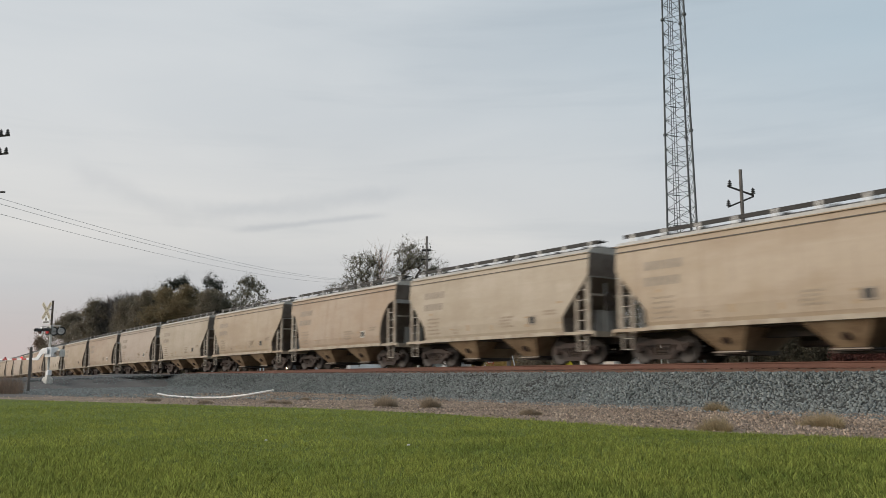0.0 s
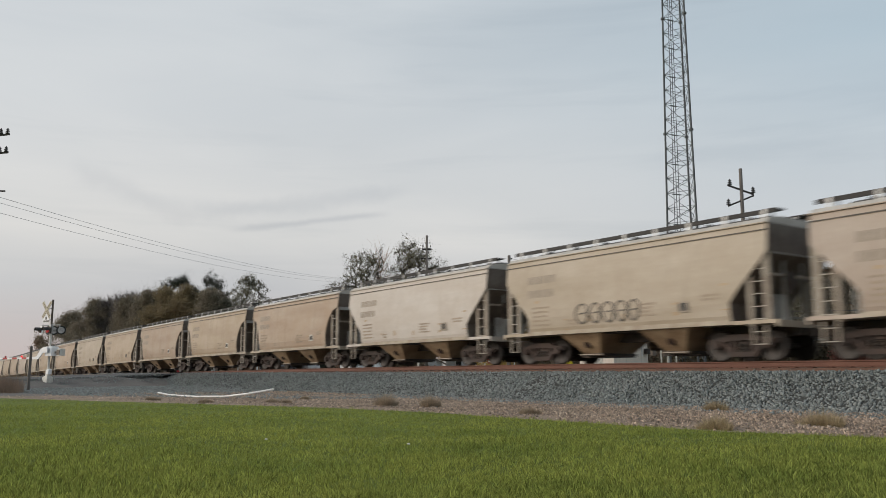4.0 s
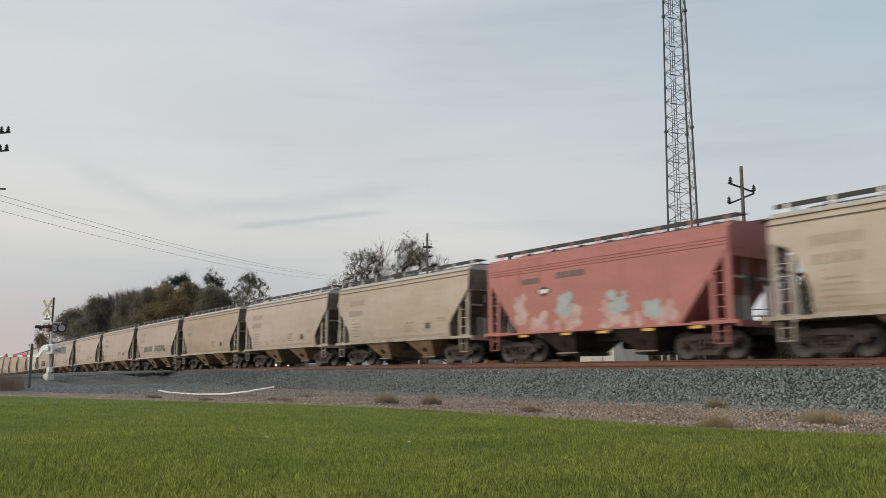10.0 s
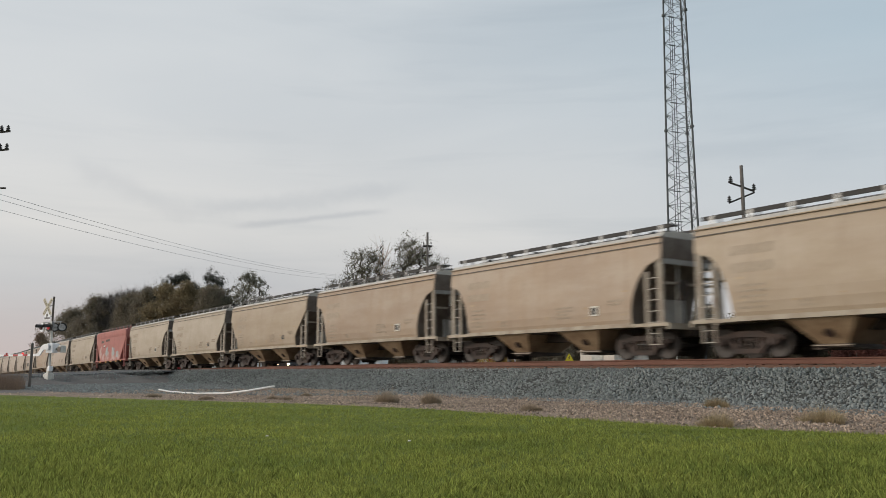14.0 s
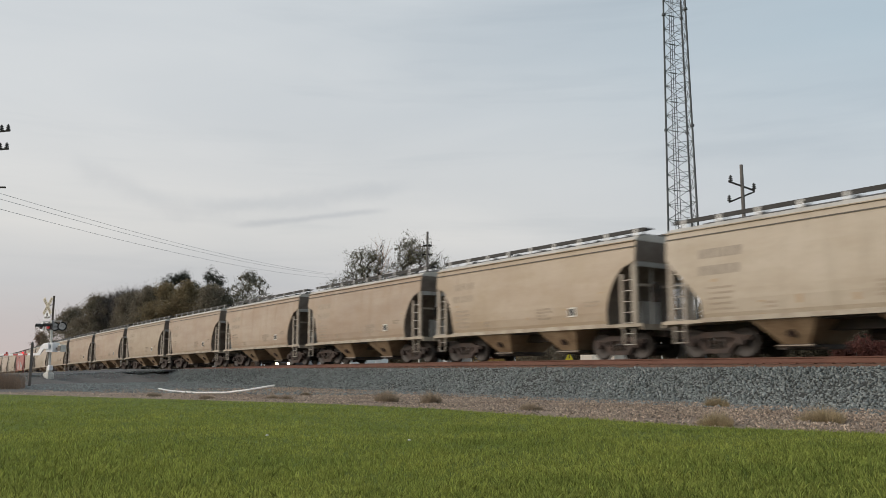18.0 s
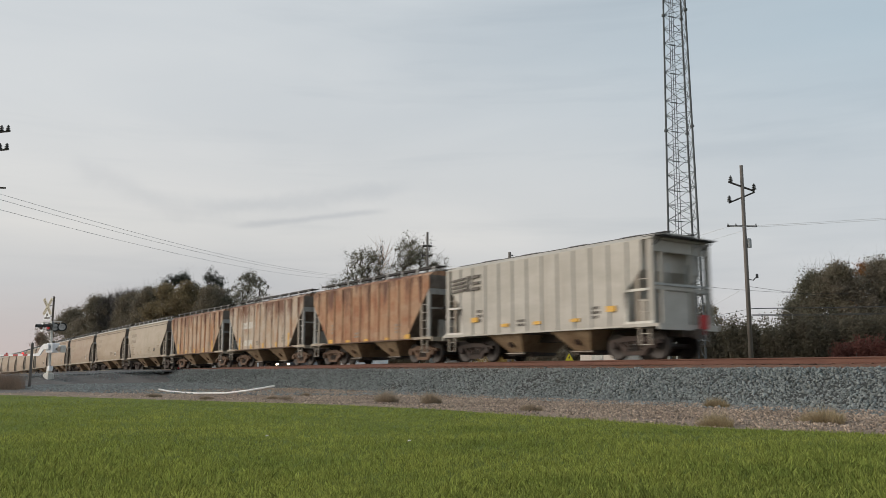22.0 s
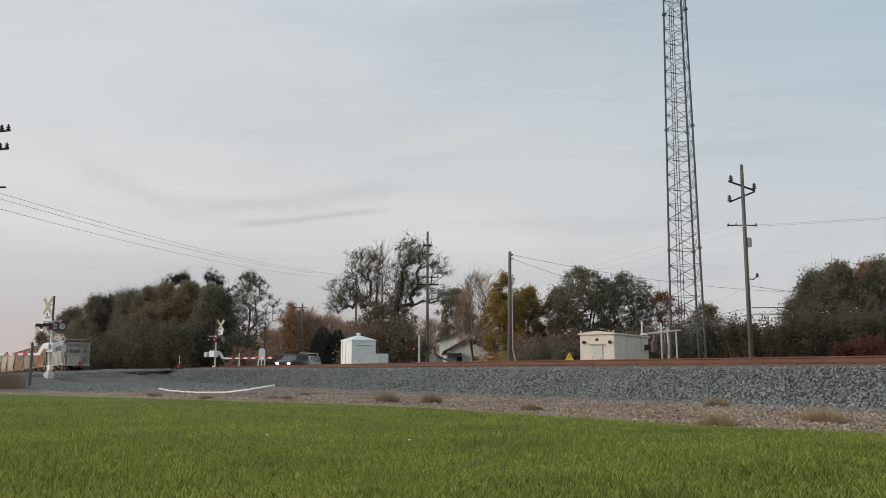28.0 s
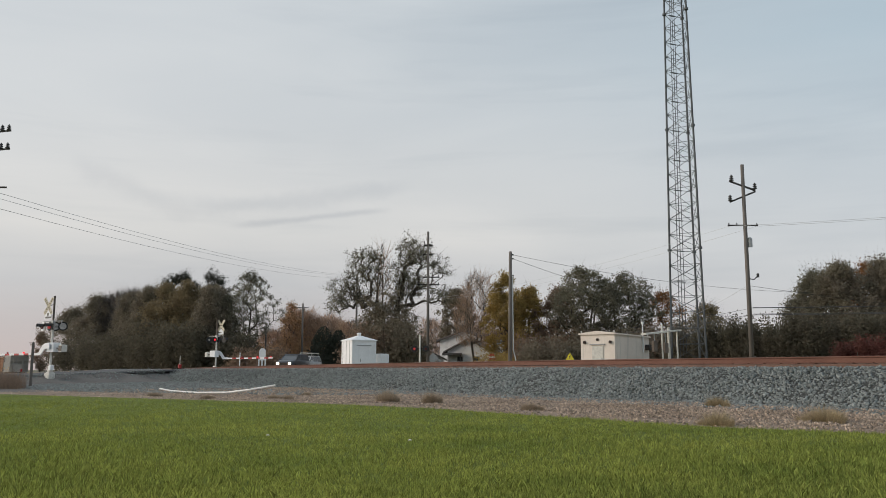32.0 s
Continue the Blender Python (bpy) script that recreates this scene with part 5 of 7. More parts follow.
# local x runs back along the long wall, local y across the end wall
f = Form()
f.box(0.0, 7.6, 0.0, 2.5, 0.0, 2.85)
part("wall", f, CONCRETE, bunker)
f = Form()
f.loft([gable_ring(-0.12, 7.72, -0.12, 2.62, 2.85), gable_ring(-0.12, 7.72, -0.12, 2.62, 2.95), [(-0.12, 1.2, 3.1), (7.72, 1.2, 3.1), (7.72, 1.3, 3.1), (-0.12, 1.3, 3.1)]])
part("roof", f, CONCRETE, bunker)
f = Form()
f.box(-0.05, 0.0, 0.85, 1.65, 0.1, 2.05)
door = part("door", f, PALE, bunker, "pale steel door")
f = Form()
f.box(-0.08, -0.05, 0.93, 0.99, 1.0, 1.2)
part("handle", f, GALV, door)
f = Form()
f.box(-0.12, 0.0, 0.7, 1.8, 2.14, 2.20)
part("door_hood", f, GALV, bunker)
for y in (0.3, 2.2):
    f = Form()
    f.bevel_box(-0.14, 0.0, y - 0.10, y + 0.10, 2.22, 2.42, 0.03)
    part("wall_lamp", f, BOGIE_RUST, bunker, "rusty brown wall lamp")
f = Form()
f.disc((-0.03, 1.25, 2.5), (1, 0, 0), 0.1, 0.06, 10)
part("vent", f, DARK, bunker)
for x, y in ((0.05, 0.05), (0.05, 2.45), (7.5, 0.05)):
    f = Form()
    f.disc((x, y, 3.05), (0, 1, 0), 0.09, 0.05, 10)
    part("lifting_lug", f, PALE, bunker)
f = Form()
f.bevel_box(6.6, 7.3, -0.35, 0.0, 1.9, 2.3, 0.03)
part("air_conditioner", f, DARK, bunker)
f = Form()
f.tube((5.9, -0.1, 1.7), (5.9, -0.1, 3.9), 0.05, n=8)
f.tube((5.9, -0.1, 3.8), (5.9, -0.1, 4.0), 0.09, n=8)
part("vent_pipe", f, PVC, bunker)

bridge = thing("cable_bridge", (-38.1, 46.3, 0.45), "pale galvanised ice bridge on posts between shelter and tower", "cable bridge")
q0, q1 = Vector((0.58, -2.9, 2.80)), Vector((0.04, 1.47, 3.2))
w = Vector((0.22, 0.03, 0))
part("tray", Form().loft([[q + w * a + Vector((0, 0, z)) for a, z in ((-1, 0.0), (1, 0.0), (1, 0.1), (-1, 0.1))] for q in (q0, q1)]), PALE, bridge)
for x, y, top, r in ((0.0, -0.31, 3.64, 0.06), (0.0, 0.40, 3.42, 0.09), (0.0, 1.30, 3.25, 0.06)):
    part("post", Form().tube((x, y, -0.1), (x, y, top), r, n=8), PALE, bridge)
for x, y, z in ((0.1, -1.25, 1.7), (0.1, -0.1, 1.6)):
    f = Form()
    f.bevel_box(x - 0.12, x + 0.12, y - 0.2, y + 0.2, z, z + 0.75, 0.03)
    part("meter_box", f, END_GREY, bridge)
    part("meter_conduit", Form().tube((x, y, z + 0.7), (x, y, 2.95), 0.035, n=6), GALV, bridge)

# ---- crossing signals ----
AGED = material("aged_yellowed_white_paint", (0.66, 0.60, 0.46), 0.6, second=(0.55, 0.48, 0.34), scale=5.0)


def crossing_signal(at, turn, label, near=True, lit=0, arm_len=8.0):
    """Mast with crossbuck, flashers and a lowered gate. Local -y faces the road user."""
    s = thing("crossing_signal", at, label, "crossing signal", "signals of the level crossing", turn=turn)
    part("mast", Form().tube((0, 0, 0.35), (0, 0, 2.85), 0.075, n=12), PALE, s)
    part("upper_mast", Form().tube((0, 0, 2.85), (0, 0, 5.05), 0.065, n=12).disc((0, 0, 5.06), (0, 0, 1), 0.075, 0.03, 12), END_GREY, s, "dull grey upper mast")
    f = Form()
    f.loft([gable_ring(-0.24, 0.24, -0.24, 0.24, -0.35), gable_ring(-0.23, 0.23, -0.23, 0.23, 0.0), gable_ring(-0.2, 0.2, -0.2, 0.2, 0.04), gable_ring(-0.12, 0.12, -0.12, 0.12, 0.12), gable_ring(-0.1, 0.1, -0.1, 0.1, 0.5)])
    part("base", f, PALE, s)
    f = Form()
    f.bevel_box(0.08, 0.32, -0.2, 0.06, 0.22, 0.54, 0.03)
    part("junction_box", f, WHITE, s, "small white junction box")
    cb = new("crossbuck")
    cb.parent, cb.matrix_basis = s, pose(-0.42, -0.12, 4.42)
    for a in (52, -52):
        o = part("blade", Form().box(-0.66, 0.66, -0.012, 0.012, -0.115, 0.115), AGED, cb, "yellowed white board with worn black lettering")
        o.matrix_basis = pose(0, -0.01 if a > 0 else 0.016, 0, 0, a, 0)
        if near:
            g = Form()
            for k in range(8):
                x = -0.55 + 0.14 * k if k < 4 else -0.43 + 0.14 * k
                g.box(x - 0.04, x + 0.04, -0.016, -0.012, -0.075, -0.03).box(x - 0.04, x - 0.015, -0.016, -0.012, -0.03, 0.075).box(x + 0.01, x + 0.04, -0.016, -0.012, 0.02, 0.075)
            o2 = part("lettering", g, STENCIL, cb)
            o2.matrix_basis = o.matrix_basis.copy()
    f = Form()
    f.slab([(-0.76, 3.55), (-0.10, 3.55), (-0.10, 3.82), (-0.43, 4.12), (-0.76, 3.82)], "y", -0.11, -0.09)
    sg = part("tracks_sign", f, WHITE, s, "white pointed sign under the crossbuck")
    if near:
        f = Form()
        letters(f, -0.68, 3.60, 0.5, 0.12, -0.111, 1, 0.4, 8)
        f.box(-0.50, -0.36, -0.119, -0.111, 3.78, 3.96)
        part("lettering", f, STENCIL, sg)
    part("sign_bracket", Form().tube((0, -0.05, 4.5), (-0.5, -0.11, 4.42), 0.025, n=5).tube((0, -0.05, 3.75), (-0.5, -0.1, 3.75), 0.025, n=5), DARK, s)
    f = Form()
    f.tube((-0.95, 0, 3.4), (0.95, 0, 3.4), 0.03, n=6)
    f.box(-0.1, 0.1, -0.1, 0.1, 3.25, 3.46)
    for x in (-0.85, -0.12, 0.1, 0.83):
        f.tube((x, 0, 3.4), (x, 0.02, 3.05), 0.03, n=5)
    part("flasher_arm", f, GALV, s)
    d_ = Vector((-0.2, -0.98, 0)) if near else Vector((0, -1, 0))
    b_ = Vector((0.808, -0.589, 0)) if near else Vector((-0.6, 0.8, 0))
    e_ = Vector((-d_.y, d_.x, 0))
    for k, x in enumerate((-0.85, -0.12)):
        c_ = Vector((x, 0, 3.06))
        d = part("backing_disc", Form().disc(c_ + d_ * 0.12, d_, 0.29, 0.02, 20), WHITE if near and k == 0 else BLACK, s)
        part("lens", Form().disc(c_ + d_ * 0.17, d_, 0.15, 0.08, 14), (RED_DIM if near else RED_LAMP) if k == lit else DARK_LENS, d, "red lamp")
        arc = [(r * math.cos(a), r * math.sin(a)) for r, way in ((0.205, 1), (0.185, -1)) for a in np.linspace(0, 3.14, 9)[::way]]
        part("hood", Form().loft([[c_ + d_ * w + e_ * u + Vector((0, 0, v)) for u, v in arc] for w in (0.13, 0.48)]), BLACK, d)
        k_ = Vector((x + 0.95, 0.13, 3.06))
        d = part("backing_disc", Form().disc(k_, b_, 0.29, 0.02, 20), BLACK, s)
        part("lamp_housing", Form().tube(k_, k_ - b_ * 0.17, 0.2, 0.15, n=12), DARK, d)
        lit_lens = not near and k == 0
        part("lens", Form().disc(k_ + b_ * 0.035, b_, 0.21 if near else 0.09, 0.03, 18), RED_LAMP if lit_lens else LENS_GREY, d, "lit red lens" if lit_lens else "unlit grey lens")
    f = Form()
    f.bevel_box(-0.12, 0.58, -0.28, 0.28, 1.40, 2.0, 0.04)
    m = part("gate_mechanism", f, WHITE, s, "white gate motor box")
    f = Form()
    for x in (0.12, 0.32):
        f.box(x, x + 0.05, -0.30, -0.28, 1.58, 1.84)
    part("hinge", f, GALV, m)
    f = Form()
    f.bevel_box(0.95, 1.32, -0.2, 0.2, 1.40, 1.86, 0.04)
    c = part("counterweight", f, PALE, s)
    part("weight_plate", Form().box(1.0, 1.27, -0.23, -0.2, 1.46, 1.78), END_GREY, c)
    part("weight_arm", Form().box(0.58, 0.97, -0.05, 0.05, 1.56, 1.68), END_GREY, s)
    f = Form()
    f.slab([(0.3, 1.95), (0.3, 1.6), (-0.15, 1.6), (-0.55, 1.18), (-1.3, 1.18), (-1.3, 1.33), (-0.75, 1.36), (-0.35, 1.85), (-0.1, 1.97)], "y", -0.40, -0.33)
    part("gate_bracket", f, WHITE, s, "white cranked gate bracket")
    g = new("gate_arm")
    g.parent = s
    for k in range(int(arm_len / 0.5)):
        part("band", Form().box(-1.25 - 0.5 * (k + 1), -1.25 - 0.5 * k, -0.39, -0.34, 1.20, 1.32), WHITE if k % 2 == 0 else RED_PAINT, g, "white band" if k % 2 == 0 else "red band")
    for x in ((-2.3, -4.0, -6.4) if near else (-3.0, -4.9, -6.5)):
        f = Form()
        f.bevel_box(x - 0.05, x + 0.05, -0.41, -0.31, 1.32, 1.43, 0.02)
        part("arm_lamp", f, RED_LAMP if x in (-2.3, -4.9, -6.5) else RED_PAINT, g, "small red lamp")
    return s


LENS_GREY = material("dusty_grey_lens", (0.48, 0.46, 0.44), 0.35, second=(0.22, 0.21, 0.20), scale=5.0)
crossing_signal((-58.85, 10.45, 0.66), 26.0, "white crossing signal with crossbuck, red flashers and lowered gate", True, 1)
crossing_signal((-77.9, 28.5, 0.75), 206.0, "far crossing signal seen from behind, gate lowered over the road", False, 0, 5.6)


# ---- trees ----
def cards(centres, size, rng, long=1.5):
    """Small bent quads, one or more to a centre."""
    n = len(centres)
    a = rng.normal(size=(n, 3))
    a /= np.linalg.norm(a, axis=1)[:, None]
    b = np.cross(a, rng.normal(size=(n, 3)))
    b /= np.linalg.norm(b, axis=1)[:, None]
    s = size * rng.uniform(0.55, 1.35, (n, 1))
    v = np.stack([centres - a * s * long / 2 - b * s * 0.3, centres + b * s * 0.55, centres + a * s * long / 2 - b * s * 0.3], 1).reshape(-1, 3)
    return v, np.arange(n * 3).reshape(n, 3)


def tree(at, height, width, leaf, label, seed, leaves=9000, size=0.22, clumps=70, puff=0.8, base=0.12, name="tree", trunks=1, thin=1.0, bark=None, peak=0.45, lobes=None, top=None):
    """A trunk whose limbs fork towards scattered twig ends, thinning as they go, with leaves round the ends; peak: where the crown is widest;
    lobes: crown masses as (across, height, half width, half height) in place of one rounded crown."""
    rnd, rng = random.Random(seed), np.random.default_rng(seed)
    t = thing(name, at, label, "tree", "trees and shrubs")
    height *= 1.04
    m = int(clumps * 2.6)
    ends = []
    size_of = [a * a * b for _, _, a, b in lobes] if lobes else []
    while len(ends) < m:
        if lobes:
            across, mid, rw, rh = rnd.choices(lobes, size_of)[0]
            d = Vector([rnd.gauss(0, 1) for _ in range(3)]).normalized() * rnd.uniform(0, 1) ** 0.5 * rnd.uniform(0.9, 1.45)
            ends.append((0.58 * (across + d.x * rw) - 0.81 * d.y * rw, 0.81 * (across + d.x * rw) + 0.58 * d.y * rw, mid + d.z * rh))
            continue
        q = rnd.uniform(0, 1) ** 0.8
        z = base + (1 - base) * q
        side = math.sin(min(1.0, q / peak) * 1.4 + 0.17) if q < peak else math.cos((q - peak) / (1 - peak) * 1.42)
        a, rr = rnd.uniform(0, 6.283), rnd.uniform(0.02, 1) ** 0.45
        lump = 0.80 + 0.50 * noise.noise((math.cos(a) * 1.7 + seed, math.sin(a) * 1.7, z * 3.5))
        rad = width * 0.5 * max(0.10, side) * rr * lump
        p = (math.cos(a) * rad, math.sin(a) * rad, z * height * (0.95 + 0.09 * noise.noise((seed * 1.7, a, 0))))
        if noise.noise((p[0] * 0.55 + seed, p[1] * 0.55, p[2] * 0.55)) > -0.22:
            ends.append(p)
    ends = np.array(ends)
    # trunk stems
    nodes, parent = [], []
    for s in range(trunks):
        a, lean = rnd.uniform(0, 6.283), 0.0 if trunks == 1 else width * 0.15
        rise = top or (0.62 if trunks == 1 else 0.7)
        for k in range(8):
            q = k / 7
            nodes.append((math.cos(a) * lean * q + rnd.uniform(-1, 1) * width * 0.015 * k / 7, math.sin(a) * lean * q + rnd.uniform(-1, 1) * width * 0.015 * k / 7, q * height * rise - 0.2 * (k == 0)))
            parent.append(len(nodes) - 2 if k else -1)
    # each end joins the nearest limb that lies below it and nearer the trunk
    order = np.argsort(np.linalg.norm(ends * np.array([1.3, 1.3, 0.8]) - np.array([0, 0, height * 0.25]), axis=1))
    leafy = []
    for e in ends[order]:
        N = np.array(nodes)
        d = N - e
        cost = np.linalg.norm(d, axis=1) + 1.6 * np.maximum(0, d[:, 2] + 0.35 * np.hypot(d[:, 0], d[:, 1])) + (N[:, 2] < height * 0.12) * 3.0
        k = int(np.argmin(cost))
        p = N[k]
        mid = p * 0.5 + e * 0.5 + rng.normal(size=3) * 0.06 * np.linalg.norm(e - p) + np.array([0, 0, 0.06 * np.linalg.norm(e - p)])
        nodes += [tuple(mid), tuple(e)]
        parent += [k, len(nodes) - 2]
        leafy.append(len(nodes) - 1)
    load = np.zeros(len(nodes))
    load[leafy] = 1
    for k in range(len(nodes) - 1, -1, -1):
        if parent[k] >= 0:
            load[parent[k]] += load[k]
    rad = np.minimum(0.016 * np.maximum(load, 0.5) ** 0.47 * (height / 12) ** 0.5, height * 0.022) * thin
    f = Form()
    for k, u in enumerate(parent):
        if u >= 0:
            n = 7 if rad[u] > 0.09 else 4 if rad[u] > 0.04 else 3
            f.tube(nodes[u], nodes[k], rad[u] if load[u] < 1.6 * load[k] + 1 else min(rad[u], rad[k] * 1.4), rad[k], n=n, caps=False)
    part("trunk", f, bark or BARK, t, "dark trunk and forking limbs")
    tips = np.array([nodes[k] for k in leafy])
    # fine twigs beyond the ends
    n = len(tips) * 5
    b0 = np.repeat(tips, 5, 0)
    out = b0 - np.array([0, 0, height * 0.45])
    d = out / np.linalg.norm(out, axis=1)[:, None] * 0.7 + rng.normal(size=(n, 3)) * 0.55 + np.array([0, 0, 0.25])
    ln = puff * rng.uniform(0.5, 1.3, (n, 1))
    sd = np.cross(d, rng.normal(size=(n, 3)))
    sd *= 0.012 / np.linalg.norm(sd, axis=1)[:, None]
    v = np.stack([b0 - sd, b0 + sd, b0 + d * ln], 1).reshape(-1, 3)
    ob = new("twig_spray", array_mesh("twig_spray", v, np.arange(n * 3).reshape(-1, 3), BARK))
    ob.parent = t
    tagged(ob, kind="stuff")
    if leaves:
        leaves, size = int(leaves * 1.9), size * 0.72
        pick = rng.integers(0, len(tips), leaves)
        spread = puff * 0.72 * rng.uniform(0.5, 1.15, (len(tips), 1))[pick]
        g = rng.normal(size=(leaves, 3))
        g *= (np.abs(rng.normal(size=(leaves, 1))) ** 0.8).clip(0, 1.25) / np.linalg.norm(g, axis=1)[:, None]
        c = tips[pick] + g * np.array([1.2, 1.2, 0.95]) * spread
        c[:, 2] = np.maximum(c[:, 2], 0.1)
        v, fc = cards(c, size, rng)
        ob = new("crown", array_mesh("crown", v, fc, leaf))
        ob.parent = t
    return t


def bare_tree(at, height, width, label, seed, twigs=5000, clumps=90, thick=0.02, twig=None):
    """A leafless tree whose limbs end in sprays of fine upright twigs."""
    rng = np.random.default_rng(seed)
    t = tree(at, height * 0.9, width, None, label, seed, leaves=0, clumps=clumps, puff=0.6, base=0.3, name="bare_tree", trunks=2, thin=0.7, peak=0.6)
    rnd = random.Random(seed + 1)
    rad = np.sqrt(rng.uniform(0, 1, twigs)) * width * 0.46
    a, q = rng.uniform(0, 6.283, twigs), rng.uniform(0.25, 0.9, twigs)
    shape = np.sin(np.clip(q * 1.15, 0, 1) * 2.6) * 0.75 + 0.25
    lump = np.array([0.8 + 0.4 * noise.noise((math.cos(b) * 2 + seed, math.sin(b) * 2, c * 3)) for b, c in zip(a, q)])
    base = np.stack([rad * np.cos(a) * shape * lump, rad * np.sin(a) * shape * lump, q * height * lump ** 0.3], 1)
    d = np.stack([np.cos(a) * 0.5, np.sin(a) * 0.5, np.ones(twigs)], 1) + rng.normal(size=(twigs, 3)) * 0.35
    d /= np.linalg.norm(d, axis=1)[:, None]
    ln = height * rng.uniform(0.05, 0.14, (twigs, 1))
    side = np.cross(d, rng.normal(size=(twigs, 3)))
    side *= thick / np.linalg.norm(side, axis=1)[:, None]
    v = np.stack([base - side, base + side, base + d * ln], 1).reshape(-1, 3)
    ob = new("twig_spray", array_mesh("twig_spray", v, np.arange(twigs * 3).reshape(-1, 3), twig or TWIG))
    ob.parent = t
    tagged(ob, kind="stuff")
    return t


def shrub(at, rx, ry, h, leaf, label, seed, leaves=5000, size=0.2, name="shrub", turn=0.0):
    """Low mass of foliage on several stems, with an uneven top."""
    rnd, rng = random.Random(seed), np.random.default_rng(seed)
    t = thing(name, at, label, "shrub", "trees and shrubs", turn=turn)
    for k in range(9):
        x, y = rnd.uniform(-rx, rx) * 0.7, rnd.uniform(-ry, ry) * 0.7
        f = Form()
        f.tube((x, y, -0.2), (x + rnd.uniform(-0.5, 0.5), y + rnd.uniform(-0.5, 0.5), h * rnd.uniform(0.5, 0.8)), 0.06, 0.02, n=5)
        part("stem", f, BARK, t)
    leaves, size = int(leaves * 1.6), size * 0.86
    m = 40
    cx, cy = rng.uniform(-rx, rx, m), rng.uniform(-ry, ry, m)
    ok = (cx / rx) ** 2 + (cy / ry) ** 2 < 1.1
    cx, cy = cx[ok], cy[ok]
    tops = h * rng.uniform(0.5, 0.95, len(cx)) * np.sqrt(np.clip(1.15 - 0.5 * ((cx / rx) ** 2 + (cy / ry) ** 2), 0.3, 1))
    pick = rng.integers(0, len(cx), leaves)
    rad = min(rx, ry, h) * 0.30
    c = np.stack([cx[pick], cy[pick], tops[pick] * rng.uniform(0, 1, leaves) ** 0.6], 1) + rng.normal(size=(leaves, 3)) * rad * 0.5
    c[:, 2] = np.clip(c[:, 2], 0.02, h * 1.05)
    v, fc = cards(c, size, rng)
    ob = new("crown", array_mesh("crown", v, fc, leaf))
    ob.parent = t
    return t


G = 0.45
# the wood beyond the crossing, in the west
WOOD = ((-164, 32.5, 11.5, 12, LEAF_DARK, 8000), (-154, 34.5, 12.8, 11, LEAF_DARK, 9000), (-139, 36.5, 12.4, 10, LEAF_DARK, 9000), (-133, 37.5, 13.0, 10, LEAF_DARK, 9000),
        (-126, 38.0, 12.9, 9, LEAF_OLIVE, 12000), (-121, 39.5, 13.2, 9, LEAF_OLIVE, 12000), (-124, 42.5, 12.6, 8, LEAF_OLIVE, 9000), (-122, 44.5, 12.4, 8, LEAF_DARK, 9000),
        (-113, 40.4, 11.5, 6.6, LEAF_DARK, 10000), (-112.5, 46.0, 14.0, 9.0, LEAF_THIN, 8500), (-113, 42.8, 11.0, 7, LEAF_GREY, 5000))
for k, (x, y, h, w, leaf, n) in enumerate(WOOD):
    grey = leaf in (LEAF_GREY, LEAF_THIN)
    tree((x, y, G), h, w, leaf, "grey-green tree with thinning autumn leaves" if grey else "dense dark woodland tree in dull late-autumn leaf", 100 + k, leaves=int(n * (0.8 if grey else 1.6)), size=0.18 if grey else 0.23, clumps=80 if grey else 90, puff=0.75 if grey else 1.35, base=0.3 if grey else 0.05, peak=0.5)
for k, (x, y, h, r, leaf, n) in enumerate(((-150, 31.5, 6, 5, LEAF_HEDGE, 6000), (-141, 34, 7, 5, LEAF_HEDGE, 7000), (-132, 36, 7, 5, LEAF_HEDGE, 7000), (-122, 37, 8, 5, LEAF_HEDGE, 8000), (-114, 38.5, 8, 4.5, LEAF_HEDGE, 8000), (-108, 40.5, 6, 4, LEAF_HEDGE, 6000), (-103, 43, 3.2, 3.4, LEAF_BROWN, 2200), (-106, 45, 3.8, 3.6, LEAF_BROWN, 1600))):
    shrub((x, y, G), r, r, h, leaf, "dark undergrowth along the edge of the wood", 150 + k, n, 0.28)

# two pines and bare grey trees that stand above it
for k, (x, y, h, lobes) in enumerate(((-128.5, 40.2, 15.6, ((-1.7, 13.0, 1.0, 0.7), (-0.6, 14.2, 1.3, 0.8), (0.9, 14.6, 1.2, 0.9), (2.0, 13.6, 0.8, 0.8), (-2.4, 12.0, 0.7, 0.5))),
                                      (-128.0, 45.2, 16.6, ((-2.2, 13.4, 0.9, 0.7), (-0.9, 13.0, 1.0, 0.8), (0.3, 15.4, 1.1, 0.9), (1.3, 14.4, 1.2, 0.9), (2.3, 13.0, 1.0, 0.8), (0.6, 13.2, 1.0, 0.7))))):
    tree((x, y, G), h, 5, NEEDLE, "dark pine with tufted crown above the wood", 170 + k, leaves=3000, size=0.17, clumps=34, puff=0.8, name="pine", lobes=lobes, top=0.93)
for k, (x, y, h, w) in enumerate(((-153, 36.2, 14.6, 5.5), (-150.5, 38.4, 15.4, 6.5), (-147, 39.8, 14.8, 5))):
    bare_tree((x, y, G), h * 1.04, w, "bare grey woodland tree with fine twigs", 175 + k, 7000, 110, 0.03, TWIG_GREY)

tree((-177.0, 29.6, G), 7.6, 5.5, LEAF_BROWN, "small brown tree far along the line", 180, leaves=4500, size=0.2, clumps=60, puff=0.8, base=0.05)

